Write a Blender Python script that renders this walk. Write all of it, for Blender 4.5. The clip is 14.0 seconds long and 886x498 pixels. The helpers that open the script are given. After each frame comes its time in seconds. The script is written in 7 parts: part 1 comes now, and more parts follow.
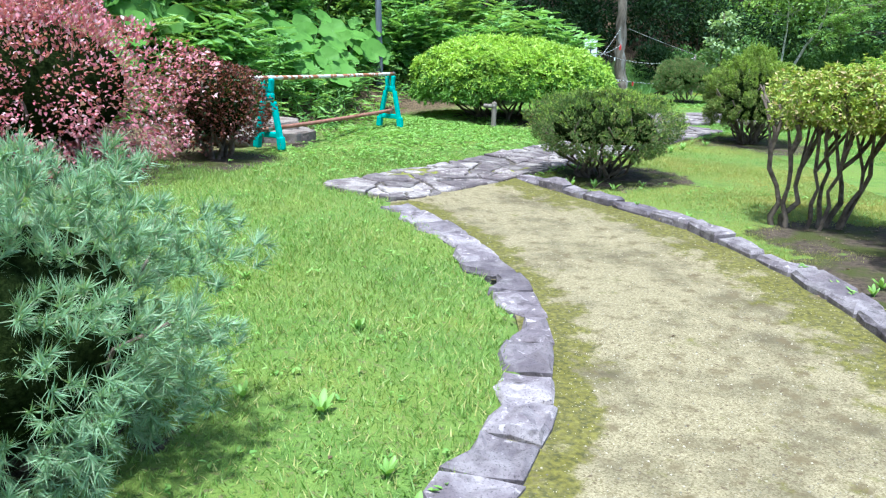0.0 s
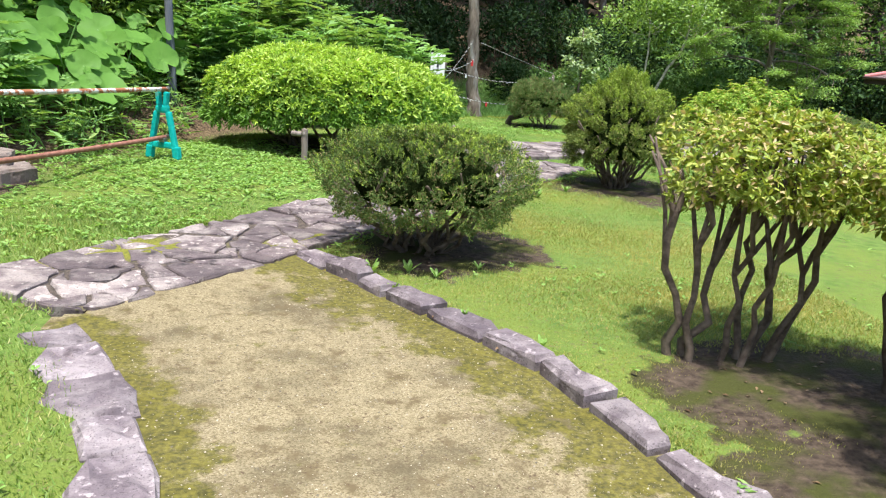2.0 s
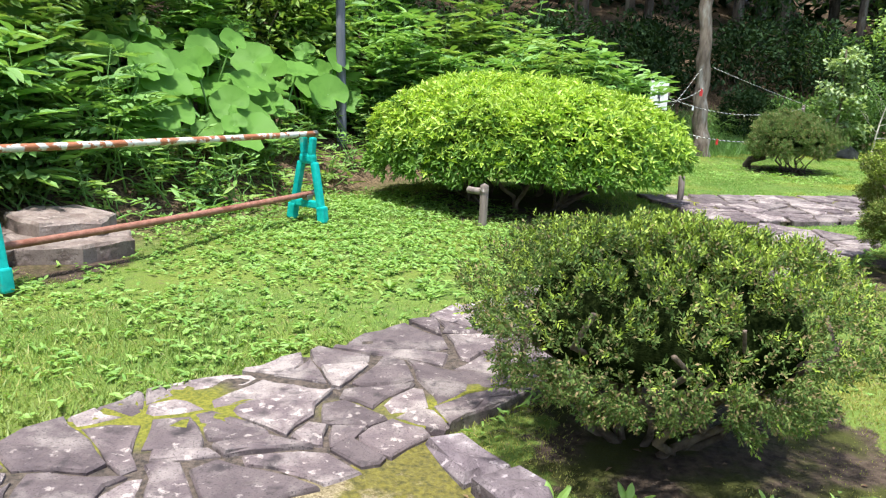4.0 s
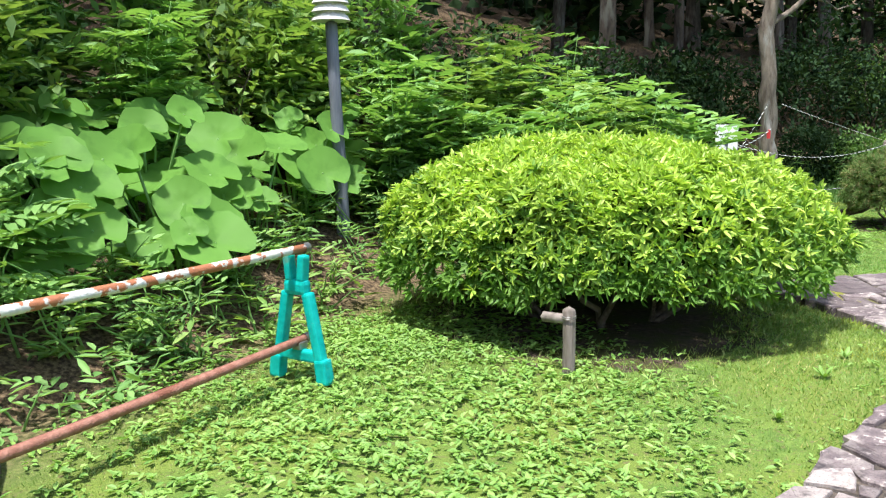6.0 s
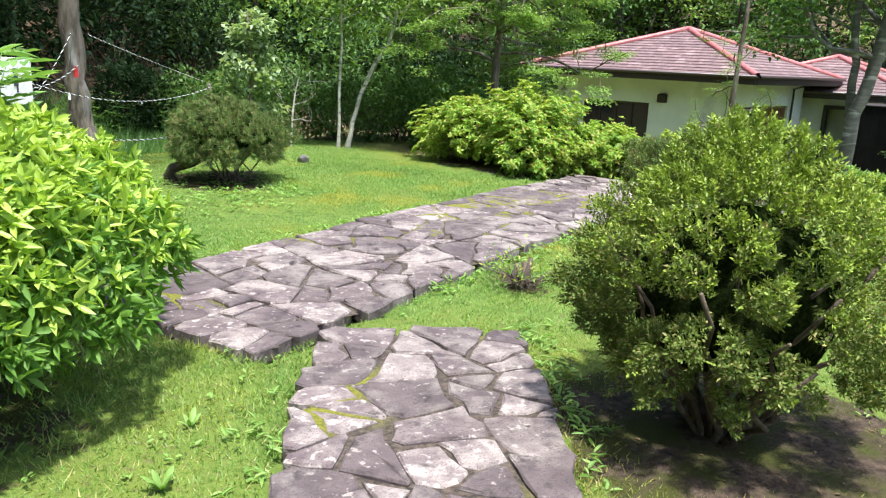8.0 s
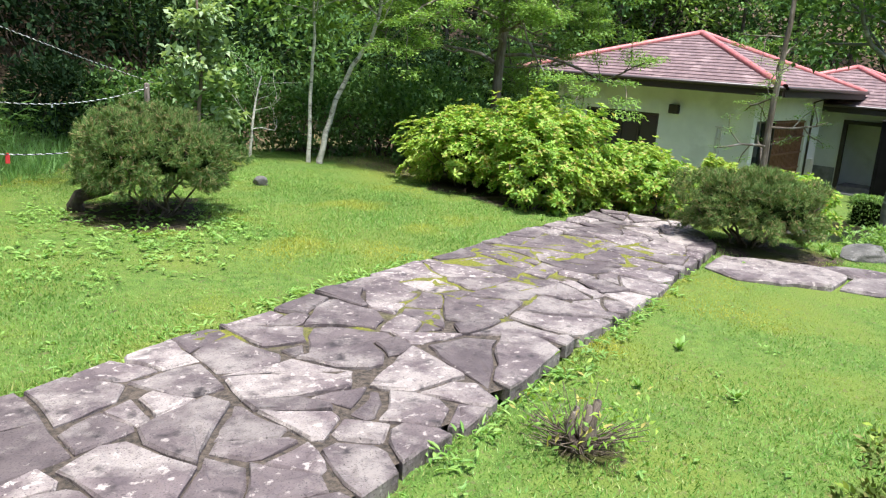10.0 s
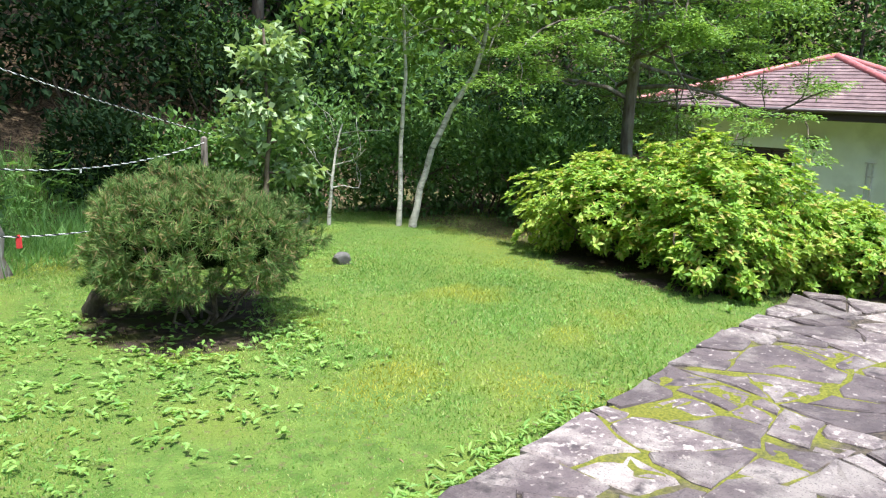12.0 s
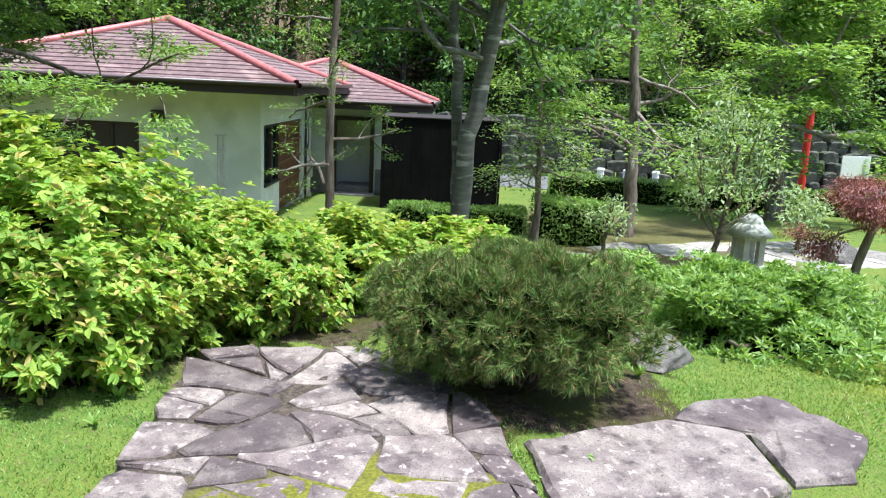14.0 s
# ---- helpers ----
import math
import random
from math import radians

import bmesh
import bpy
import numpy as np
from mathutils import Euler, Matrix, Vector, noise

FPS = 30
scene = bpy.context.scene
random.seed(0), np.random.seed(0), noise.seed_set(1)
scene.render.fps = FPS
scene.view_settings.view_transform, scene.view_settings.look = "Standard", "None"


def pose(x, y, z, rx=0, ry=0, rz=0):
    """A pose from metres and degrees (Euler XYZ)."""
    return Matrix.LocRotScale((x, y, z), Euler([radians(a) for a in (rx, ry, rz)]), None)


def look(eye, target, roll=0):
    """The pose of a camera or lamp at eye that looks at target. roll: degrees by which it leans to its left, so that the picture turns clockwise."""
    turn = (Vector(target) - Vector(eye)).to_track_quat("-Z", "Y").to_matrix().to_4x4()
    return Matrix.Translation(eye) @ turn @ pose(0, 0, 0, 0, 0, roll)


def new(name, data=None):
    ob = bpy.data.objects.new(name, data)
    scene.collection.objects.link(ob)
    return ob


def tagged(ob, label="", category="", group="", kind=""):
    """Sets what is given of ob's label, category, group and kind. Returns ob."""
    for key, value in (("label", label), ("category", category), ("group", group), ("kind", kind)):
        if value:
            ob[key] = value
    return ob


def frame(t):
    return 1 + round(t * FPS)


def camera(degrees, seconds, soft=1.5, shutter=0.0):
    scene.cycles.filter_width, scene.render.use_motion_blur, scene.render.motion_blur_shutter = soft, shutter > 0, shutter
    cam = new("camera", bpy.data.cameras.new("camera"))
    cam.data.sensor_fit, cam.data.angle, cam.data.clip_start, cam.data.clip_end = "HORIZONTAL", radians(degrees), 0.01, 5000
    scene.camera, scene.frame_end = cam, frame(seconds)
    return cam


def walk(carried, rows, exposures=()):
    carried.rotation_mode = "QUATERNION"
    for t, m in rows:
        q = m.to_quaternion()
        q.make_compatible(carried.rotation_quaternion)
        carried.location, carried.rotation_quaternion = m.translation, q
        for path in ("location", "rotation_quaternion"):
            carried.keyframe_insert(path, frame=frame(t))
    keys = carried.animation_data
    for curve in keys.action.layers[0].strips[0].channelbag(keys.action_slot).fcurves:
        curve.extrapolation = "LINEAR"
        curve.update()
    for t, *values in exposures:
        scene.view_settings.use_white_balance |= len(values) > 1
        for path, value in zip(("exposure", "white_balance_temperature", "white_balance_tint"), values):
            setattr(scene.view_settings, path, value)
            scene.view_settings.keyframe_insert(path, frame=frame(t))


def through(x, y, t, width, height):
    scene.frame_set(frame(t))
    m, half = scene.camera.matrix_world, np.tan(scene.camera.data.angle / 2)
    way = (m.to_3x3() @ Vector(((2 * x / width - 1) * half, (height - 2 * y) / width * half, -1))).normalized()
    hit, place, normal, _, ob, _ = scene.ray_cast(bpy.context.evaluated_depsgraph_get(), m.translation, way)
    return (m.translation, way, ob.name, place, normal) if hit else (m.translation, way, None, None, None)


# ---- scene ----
cam = camera(58.2, 14.0, soft=1.2)
PATH = [
    (0, (-0.081, 0.233, 1.53), (-0.076, 2.162, 1.001), 1.7),
    (0.5, (0.119, 0.969, 1.534), (0.358, 2.891, 1.038), 2.7),
    (1, (0.361, 1.653, 1.543), (0.712, 3.563, 1.067), 3.0),
    (1.5, (0.56, 2.392, 1.538), (0.911, 4.302, 1.061), 3.3),
    (2, (0.796, 3.076, 1.543), (1.131, 4.986, 1.054), 3.9),
    (2.5, (0.998, 3.713, 1.545), (1.259, 5.636, 1.06), 4.5),
    (3, (1.107, 4.369, 1.56), (1.231, 6.305, 1.072), 4.5),
    (3.5, (1.156, 5.0, 1.582), (1.11, 6.943, 1.109), 4.2),
    (3.7, (1.107, 5.304, 1.543), (0.993, 7.245, 1.075), 4.0),
    (5.8, (0.435, 8.183, 1.658), (0.144, 10.133, 1.324), -0.1),
    (6, (0.365, 8.461, 1.666), (0.19, 10.424, 1.327), -0.8),
    (6.5, (0.384, 9.036, 1.65), (0.605, 10.99, 1.282), -1.2),
    (7, (0.571, 9.659, 1.652), (1.296, 11.478, 1.243), -0.0),
    (7.5, (0.888, 10.231, 1.634), (2.012, 11.822, 1.183), 1.2),
    (7.7, (1.062, 10.415, 1.627), (2.289, 11.924, 1.163), 1.7),
    (9.8, (2.651, 12.465, 1.665), (3.981, 13.884, 1.197), 4.2),
    (10, (2.804, 12.659, 1.631), (4.106, 14.105, 1.167), 4.1),
    (10.5, (3.101, 13.168, 1.622), (4.301, 14.705, 1.178), 3.6),
    (11, (3.309, 13.695, 1.629), (4.373, 15.337, 1.213), 2.7),
    (11.5, (3.653, 14.232, 1.638), (4.586, 15.96, 1.261), 2.0),
    (12, (3.951, 14.755, 1.589), (5.105, 16.343, 1.207), 2.0),
    (12.5, (4.441, 15.26, 1.587), (5.901, 16.565, 1.181), 1.6),
    (13, (5.002, 15.664, 1.591), (6.693, 16.649, 1.178), 1.9),
    (13.5, (5.594, 15.991, 1.596), (7.438, 16.643, 1.177), 2.2),
    (14, (6.17, 16.209, 1.598), (8.105, 16.519, 1.201), 2.7),
]
walk(cam, [(t, look(eye, target, roll)) for t, eye, target, roll in PATH],
     [(0.0, 1.16, 5300, 2), (0.45, 1.0, 6000, 9), (1.2, 0.95, 6250, 11), (3.0, 1.02, 6250, 11), (5.8, 1.1, 6200, 10), (7.5, 1.08, 6200, 10), (10.5, 0.96, 6100, 9), (11.5, 0.97, 6050, 8), (12.5, 1.17, 6000, 8), (14.0, 0.99, 5950, 8)])

# ---- world and sun ----
SUN_EL, SUN_AZ = 74.0, 195.0          # degrees; azimuth clockwise from +y
world = bpy.data.worlds.new("sky")
scene.world = world
world.use_nodes = True
wn = world.node_tree.nodes
sky = wn.new("ShaderNodeTexSky")
sky.sky_type = "NISHITA"
sky.sun_disc = False
sky.sun_elevation = radians(SUN_EL)
sky.sun_rotation = radians(SUN_AZ)
sky.air_density, sky.dust_density, sky.ozone_density = 1.0, 2.5, 1.0
wn["Background"].inputs["Strength"].default_value = 0.15
world.node_tree.links.new(sky.outputs["Color"], wn["Background"].inputs["Color"])
sun_data = bpy.data.lights.new("sun", "SUN")
sun_data.energy, sun_data.angle, sun_data.color = 4.0, radians(3.0), (1.0, 0.965, 0.91)
sun = new("sun", sun_data)
SUN_DIR = Vector((math.sin(radians(SUN_AZ)) * math.cos(radians(SUN_EL)), math.cos(radians(SUN_AZ)) * math.cos(radians(SUN_EL)), math.sin(radians(SUN_EL))))
sun.matrix_world = look(SUN_DIR * 60, (0, 0, 0))

# ---- materials ----


def nodes_of(name):
    m = bpy.data.materials.new(name)
    m.use_nodes = True
    nt = m.node_tree
    return m, nt, nt.nodes["Principled BSDF"]


def mix_rgb(nt, fac, a, b, blend="MIX"):
    n = nt.nodes.new("ShaderNodeMix")
    n.data_type, n.blend_type = "RGBA", blend
    for sock, v in ((n.inputs[0], fac), (n.inputs[6], a), (n.inputs[7], b)):
        if isinstance(v, (float, int)):
            sock.default_value = v
        elif isinstance(v, tuple):
            sock.default_value = (*v, 1)
        else:
            nt.links.new(v, sock)
    return n.outputs[2]


def noise_fac(nt, scale, lo=0.4, hi=0.6, detail=4.0, stretch=None, local=False, rough=0.55):
    if local:
        co = nt.nodes.new("ShaderNodeTexCoord").outputs["Object"]
    else:
        co = nt.nodes.new("ShaderNodeNewGeometry").outputs["Position"]
    if stretch:
        mp = nt.nodes.new("ShaderNodeMapping")
        mp.inputs["Scale"].default_value = stretch
        nt.links.new(co, mp.inputs["Vector"])
        co = mp.outputs["Vector"]
    t = nt.nodes.new("ShaderNodeTexNoise")
    t.inputs["Scale"].default_value, t.inputs["Detail"].default_value, t.inputs["Roughness"].default_value = scale, detail, rough
    nt.links.new(co, t.inputs["Vector"])
    r = nt.nodes.new("ShaderNodeMapRange")
    r.inputs["From Min"].default_value, r.inputs["From Max"].default_value = lo, hi
    nt.links.new(t.outputs["Fac"], r.inputs["Value"])
    return r.outputs["Result"]


def bump_of(nt, bsdf, height, strength=0.4, distance=0.01):
    b = nt.nodes.new("ShaderNodeBump")
    b.inputs["Strength"].default_value, b.inputs["Distance"].default_value = strength, distance
    nt.links.new(height, b.inputs["Height"])
    nt.links.new(b.outputs["Normal"], bsdf.inputs["Normal"])


def surface(name, a, b, scale, c=None, c_scale=None, c_range=(0.55, 0.65), rough=0.8, metal=0.0, bump=0.4, bump_scale=None,
            bump_dist=0.01, stretch=None, vary=0.0, ab=(0.35, 0.65), local=False):
    """Two mottled colours, a third in patches, relief, and lightness that differs from piece to piece."""
    m, nt, p = nodes_of(name)
    col = mix_rgb(nt, noise_fac(nt, scale, *ab, stretch=stretch, local=local), a, b)
    if c:
        col = mix_rgb(nt, noise_fac(nt, c_scale or scale * 0.4, *c_range, detail=6, stretch=stretch, local=local), col, c)
    if vary:
        info = nt.nodes.new("ShaderNodeObjectInfo")
        hsv = nt.nodes.new("ShaderNodeHueSaturation")
        r = nt.nodes.new("ShaderNodeMapRange")
        r.inputs["To Min"].default_value, r.inputs["To Max"].default_value = 1 - vary, 1 + vary
        nt.links.new(info.outputs["Random"], r.inputs["Value"])
        nt.links.new(r.outputs["Result"], hsv.inputs["Value"])
        nt.links.new(col, hsv.inputs["Color"])
        col = hsv.outputs["Color"]
    nt.links.new(col, p.inputs["Base Color"])
    p.inputs["Roughness"].default_value, p.inputs["Metallic"].default_value = rough, metal
    if bump:
        bump_of(nt, p, noise_fac(nt, bump_scale or scale * 4, 0.2, 0.8, detail=6, stretch=stretch, local=local), bump, bump_dist)
    return m


def leaf_mat(name, a, b, c=None, rough=0.5, through=0.3, patch=1.2, gloss=0.4, worn=None):
    """Leaves: each one its own shade between a and b, some of them c, with light passing through the blade."""
    m, nt, p = nodes_of(name)
    isl = nt.nodes.new("ShaderNodeNewGeometry").outputs["Random Per Island"]
    col = mix_rgb(nt, isl, a, b)
    if c:
        r = nt.nodes.new("ShaderNodeMapRange")
        r.inputs["From Min"].default_value, r.inputs["From Max"].default_value = 0.80, 0.88
        nt.links.new(isl, r.inputs["Value"])
        col = mix_rgb(nt, r.outputs["Result"], col, c)
    dark = tuple(x * 0.72 for x in a)
    col = mix_rgb(nt, noise_fac(nt, patch, 0.5, 0.85), col, dark)
    if worn:
        col = mix_rgb(nt, noise_fac(nt, 0.8, 0.51, 0.66, detail=7), col, worn)
    nt.links.new(col, p.inputs["Base Color"])
    p.inputs["Roughness"].default_value = rough
    p.inputs["Specular IOR Level"].default_value = gloss
    tr = nt.nodes.new("ShaderNodeBsdfTranslucent")
    warm = mix_rgb(nt, 1.0, col, (1.0, 1.0, 0.45), "MULTIPLY")
    nt.links.new(warm, tr.inputs["Color"])
    ms = nt.nodes.new("ShaderNodeMixShader")
    ms.inputs[0].default_value = through
    nt.links.new(p.outputs[0], ms.inputs[1])
    nt.links.new(tr.outputs[0], ms.inputs[2])
    nt.links.new(ms.outputs[0], nt.nodes["Material Output"].inputs["Surface"])
    return m


def plain(name, col, rough=0.5, metal=0.0, bump=0.15, scale=30):
    return surface(name, tuple(x * 0.85 for x in col), tuple(min(1, x * 1.1) for x in col), scale, rough=rough, metal=metal, bump=bump, bump_dist=0.003)


def attribute_fac(nt, name):
    n = nt.nodes.new("ShaderNodeAttribute")
    n.attribute_name = name
    return n.outputs["Fac"]


def add_fac(nt, a, b, op="MULTIPLY"):
    n = nt.nodes.new("ShaderNodeMath")
    n.operation, n.use_clamp = op, True
    for i, v in enumerate((a, b)):
        if isinstance(v, (int, float)):
            n.inputs[i].default_value = v
        else:
            nt.links.new(v, n.inputs[i])
    return n.outputs[0]


def ground_material():
    """Turf and moss over soil; bare soil and leaf litter where the attributes say so."""
    m, nt, p = nodes_of("turf")
    turf = mix_rgb(nt, noise_fac(nt, 9, 0.35, 0.65), (0.083, 0.146, 0.026), (0.143, 0.218, 0.043))
    turf = mix_rgb(nt, noise_fac(nt, 1.1, 0.42, 0.60, detail=6), turf, (0.145, 0.195, 0.035))
    turf = mix_rgb(nt, noise_fac(nt, 26, 0.56, 0.72), turf, (0.14, 0.125, 0.055))
    soil = mix_rgb(nt, noise_fac(nt, 22, 0.35, 0.7), (0.040, 0.028, 0.020), (0.115, 0.085, 0.06))
    litter = mix_rgb(nt, noise_fac(nt, 30, 0.4, 0.65), (0.05, 0.032, 0.02), (0.21, 0.15, 0.085))
    # olive moss on the soil, darkened to paint the deep shade under the azaleas
    soil = mix_rgb(nt, noise_fac(nt, 3.2, 0.44, 0.58, detail=7), soil, (0.055, 0.060, 0.014))
    ragged = noise_fac(nt, 6, 0.25, 0.75, detail=6)
    edge = add_fac(nt, attribute_fac(nt, "bare"), ragged, "ADD")
    r = nt.nodes.new("ShaderNodeMapRange")
    r.inputs["From Min"].default_value, r.inputs["From Max"].default_value = 0.8, 0.98
    nt.links.new(edge, r.inputs["Value"])
    col = mix_rgb(nt, r.outputs["Result"], turf, soil)
    col = mix_rgb(nt, attribute_fac(nt, "litter"), col, litter)
    nt.links.new(col, p.inputs["Base Color"])
    p.inputs["Roughness"].default_value = 0.95
    p.inputs["Specular IOR Level"].default_value = 0.2
    bump_of(nt, p, noise_fac(nt, 60, 0.2, 0.8, detail=8), 0.8, 0.015)
    return m


def gravel_material():
    """Pale decomposed granite with darker dirty patches, and moss creeping in from the edges."""
    m, nt, p = nodes_of("granite_grit")
    vor = nt.nodes.new("ShaderNodeTexVoronoi")
    vor.inputs["Scale"].default_value = 150
    nt.links.new(nt.nodes.new("ShaderNodeNewGeometry").outputs["Position"], vor.inputs["Vector"])
    bw = nt.nodes.new("ShaderNodeSeparateColor")
    nt.links.new(vor.outputs["Color"], bw.inputs[0])
    grit = mix_rgb(nt, bw.outputs[0], (0.145, 0.115, 0.06), (0.315, 0.266, 0.16))
    grit = mix_rgb(nt, noise_fac(nt, 1.5, 0.48, 0.66, detail=8, rough=0.65), grit, (0.088, 0.072, 0.040))
    grit = mix_rgb(nt, noise_fac(nt, 7, 0.52, 0.66, detail=8, rough=0.65), grit, (0.125, 0.096, 0.050))
    grit = mix_rgb(nt, noise_fac(nt, 45, 0.60, 0.70, detail=3), grit, (0.10, 0.072, 0.042))
    moss = mix_rgb(nt, noise_fac(nt, 40, 0.35, 0.65), (0.045, 0.046, 0.010), (0.15, 0.135, 0.020))
    f = add_fac(nt, attribute_fac(nt, "moss"), noise_fac(nt, 4.5, 0.3, 0.7, detail=9, rough=0.7), "ADD")
    r = nt.nodes.new("ShaderNodeMapRange")
    r.inputs["From Min"].default_value, r.inputs["From Max"].default_value = 0.74, 1.05
    nt.links.new(f, r.inputs["Value"])
    col = mix_rgb(nt, r.outputs["Result"], grit, moss)
    nt.links.new(col, p.inputs["Base Color"])
    p.inputs["Roughness"].default_value = 0.95
    p.inputs["Specular IOR Level"].default_value = 0.15
    h = add_fac(nt, noise_fac(nt, 30, 0.2, 0.8, detail=6), vor.outputs["Distance"], "ADD")
    bump_of(nt, p, h, 0.6, 0.006)
    return m


def stone_material(name, a, b, lichen, grime, tint=0.22):
    """Purplish grey flagstone with pale lichen blotches and dark grime; some stones nearly pale, some bare."""
    m, nt, p = nodes_of(name)
    info = nt.nodes.new("ShaderNodeObjectInfo")

    def step(value, lo, hi, out_lo=0.0, out_hi=1.0):
        r = nt.nodes.new("ShaderNodeMapRange")
        for k, v in zip(("From Min", "From Max", "To Min", "To Max"), (lo, hi, out_lo, out_hi)):
            r.inputs[k].default_value = v
        nt.links.new(value, r.inputs["Value"])
        return r.outputs["Result"]
    share = step(info.outputs["Random"], 0.0, 1.0, 0.0, tint * 0.24)
    col = mix_rgb(nt, noise_fac(nt, 7, 0.35, 0.65, detail=7), a, b)
    crust = add_fac(nt, noise_fac(nt, 3.4, 0.0, 1.0, detail=9, rough=0.68), share, "ADD")
    crust = add_fac(nt, crust, step(noise_fac(nt, 0.5, 0.35, 0.65, detail=2), 0.0, 1.0, 0.0, 0.14), "ADD")
    col = mix_rgb(nt, step(crust, 0.56, 0.72), col, lichen)
    spots = add_fac(nt, noise_fac(nt, 19, 0.0, 1.0, detail=4), share, "ADD")
    col = mix_rgb(nt, step(spots, 0.64, 0.70), col, tuple(min(1, x * 1.3) for x in lichen))
    col = mix_rgb(nt, noise_fac(nt, 9, 0.58, 0.72, detail=8), col, grime)
    col = mix_rgb(nt, noise_fac(nt, 120, 0.55, 0.75, detail=2), col, grime)
    hsv = nt.nodes.new("ShaderNodeHueSaturation")
    nt.links.new(step(info.outputs["Random"], 0.0, 1.0, 1 - tint * 0.7, 1 + tint * 0.7), hsv.inputs["Value"])
    nt.links.new(col, hsv.inputs["Color"])
    nt.links.new(hsv.outputs["Color"], p.inputs["Base Color"])
    p.inputs["Roughness"].default_value = 0.85
    h = add_fac(nt, noise_fac(nt, 18, 0.2, 0.8, detail=9), noise_fac(nt, 5, 0.3, 0.7, detail=4), "ADD")
    bump_of(nt, p, h, 0.7, 0.016)
    return m


def moss_material():
    m, nt, p = nodes_of("joint_moss")
    soil = mix_rgb(nt, noise_fac(nt, 40, 0.35, 0.65), (0.035, 0.028, 0.022), (0.13, 0.10, 0.075))
    moss = mix_rgb(nt, noise_fac(nt, 60, 0.35, 0.65), (0.10, 0.11, 0.010), (0.23, 0.225, 0.022))
    nt.links.new(mix_rgb(nt, attribute_fac(nt, "moss"), soil, moss), p.inputs["Base Color"])
    p.inputs["Roughness"].default_value = 0.95
    bump_of(nt, p, noise_fac(nt, 120, 0.2, 0.8, detail=6), 0.8, 0.01)
    return m


M_GROUND = ground_material()
M_GRAVEL = gravel_material()
M_FLAG = stone_material("flagstone", (0.094, 0.071, 0.073), (0.160, 0.125, 0.122), (0.275, 0.236, 0.214), (0.040, 0.031, 0.032), 0.34)
M_FLAG2 = stone_material("kerb_stone", (0.095, 0.074, 0.082), (0.155, 0.125, 0.132), (0.25, 0.215, 0.215), (0.04, 0.030, 0.032), 0.24)
M_FLAG_PALE = stone_material("pale_flagstone", (0.22, 0.20, 0.18), (0.33, 0.31, 0.28), (0.42, 0.40, 0.36), (0.12, 0.11, 0.095), 0.25)
M_ROCK_BROWN = stone_material("brown_slab_rock", (0.12, 0.088, 0.074), (0.19, 0.145, 0.122), (0.26, 0.215, 0.185), (0.055, 0.042, 0.035), 0.1)
M_ROCK = stone_material("garden_rock", (0.07, 0.065, 0.058), (0.125, 0.117, 0.103), (0.20, 0.19, 0.17), (0.035, 0.032, 0.026), 0.1)
# Mossy wall rock, darkened further to paint in the trees' shade.
M_ROCK_SHADE = stone_material("shaded_mossy_rock", (0.035, 0.038, 0.028), (0.07, 0.074, 0.055), (0.09, 0.10, 0.07), (0.018, 0.022, 0.012), 0.3)
M_MOSS = moss_material()
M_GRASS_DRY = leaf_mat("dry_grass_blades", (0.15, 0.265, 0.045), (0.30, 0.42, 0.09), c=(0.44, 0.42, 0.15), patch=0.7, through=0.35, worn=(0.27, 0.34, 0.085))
M_GRASS = leaf_mat("grass_blades", (0.135, 0.29, 0.05), (0.28, 0.46, 0.10), c=(0.40, 0.44, 0.16), patch=0.7, through=0.35, worn=(0.43, 0.42, 0.06))
M_GRASS_MOSSY = leaf_mat("mossy_grass_blades", (0.23, 0.275, 0.055), (0.39, 0.41, 0.10), c=(0.48, 0.41, 0.16), patch=0.9, through=0.35, worn=(0.45, 0.38, 0.11))
M_CLOVER = leaf_mat("broad_weeds", (0.155, 0.31, 0.058), (0.32, 0.49, 0.12), patch=0.9, through=0.35)
M_BARK = surface("bark", (0.10, 0.075, 0.055), (0.23, 0.19, 0.15), 14, c=(0.30, 0.29, 0.26), c_scale=5, rough=0.95, bump=0.8, bump_scale=30, stretch=(1, 1, 0.25), bump_dist=0.02)
M_BARK_DK = surface("dark_bark", (0.035, 0.026, 0.02), (0.10, 0.08, 0.06), 14, c=(0.14, 0.135, 0.11), c_scale=5, rough=0.95, bump=0.8, bump_scale=30, stretch=(1, 1, 0.25), bump_dist=0.02)
M_BARK_GREY = surface("smooth_grey_bark", (0.085, 0.085, 0.075), (0.15, 0.148, 0.13), 6, c=(0.30, 0.30, 0.27), c_scale=3.5, c_range=(0.56, 0.63), rough=0.9, bump=0.4, stretch=(0.5, 0.5, 2.4))
M_BARK_PALE = surface("pale_bark", (0.34, 0.32, 0.27), (0.55, 0.52, 0.45), 9, c=(0.16, 0.15, 0.12), c_scale=7, rough=0.85, bump=0.4, stretch=(1, 1, 2.5))
# Near-black core colour that paints the shade seen between the leaves.
M_INNER_SHADE = surface("painted_inner_shade", (0.010, 0.018, 0.005), (0.035, 0.052, 0.015), 45, rough=1.0, bump=1.0, bump_dist=0.05)
M_INNER_SHADE.node_tree.nodes["Principled BSDF"].inputs["Specular IOR Level"].default_value = 0.0
M_TWIG = surface("twigs", (0.07, 0.05, 0.035), (0.17, 0.13, 0.095), 20, rough=0.9, bump=0.5)
L_HEDGE = leaf_mat("hedge_leaves", (0.10, 0.225, 0.035), (0.21, 0.37, 0.06), through=0.4, gloss=0.25, rough=0.5)
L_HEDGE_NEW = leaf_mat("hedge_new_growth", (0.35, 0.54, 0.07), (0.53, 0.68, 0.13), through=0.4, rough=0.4)
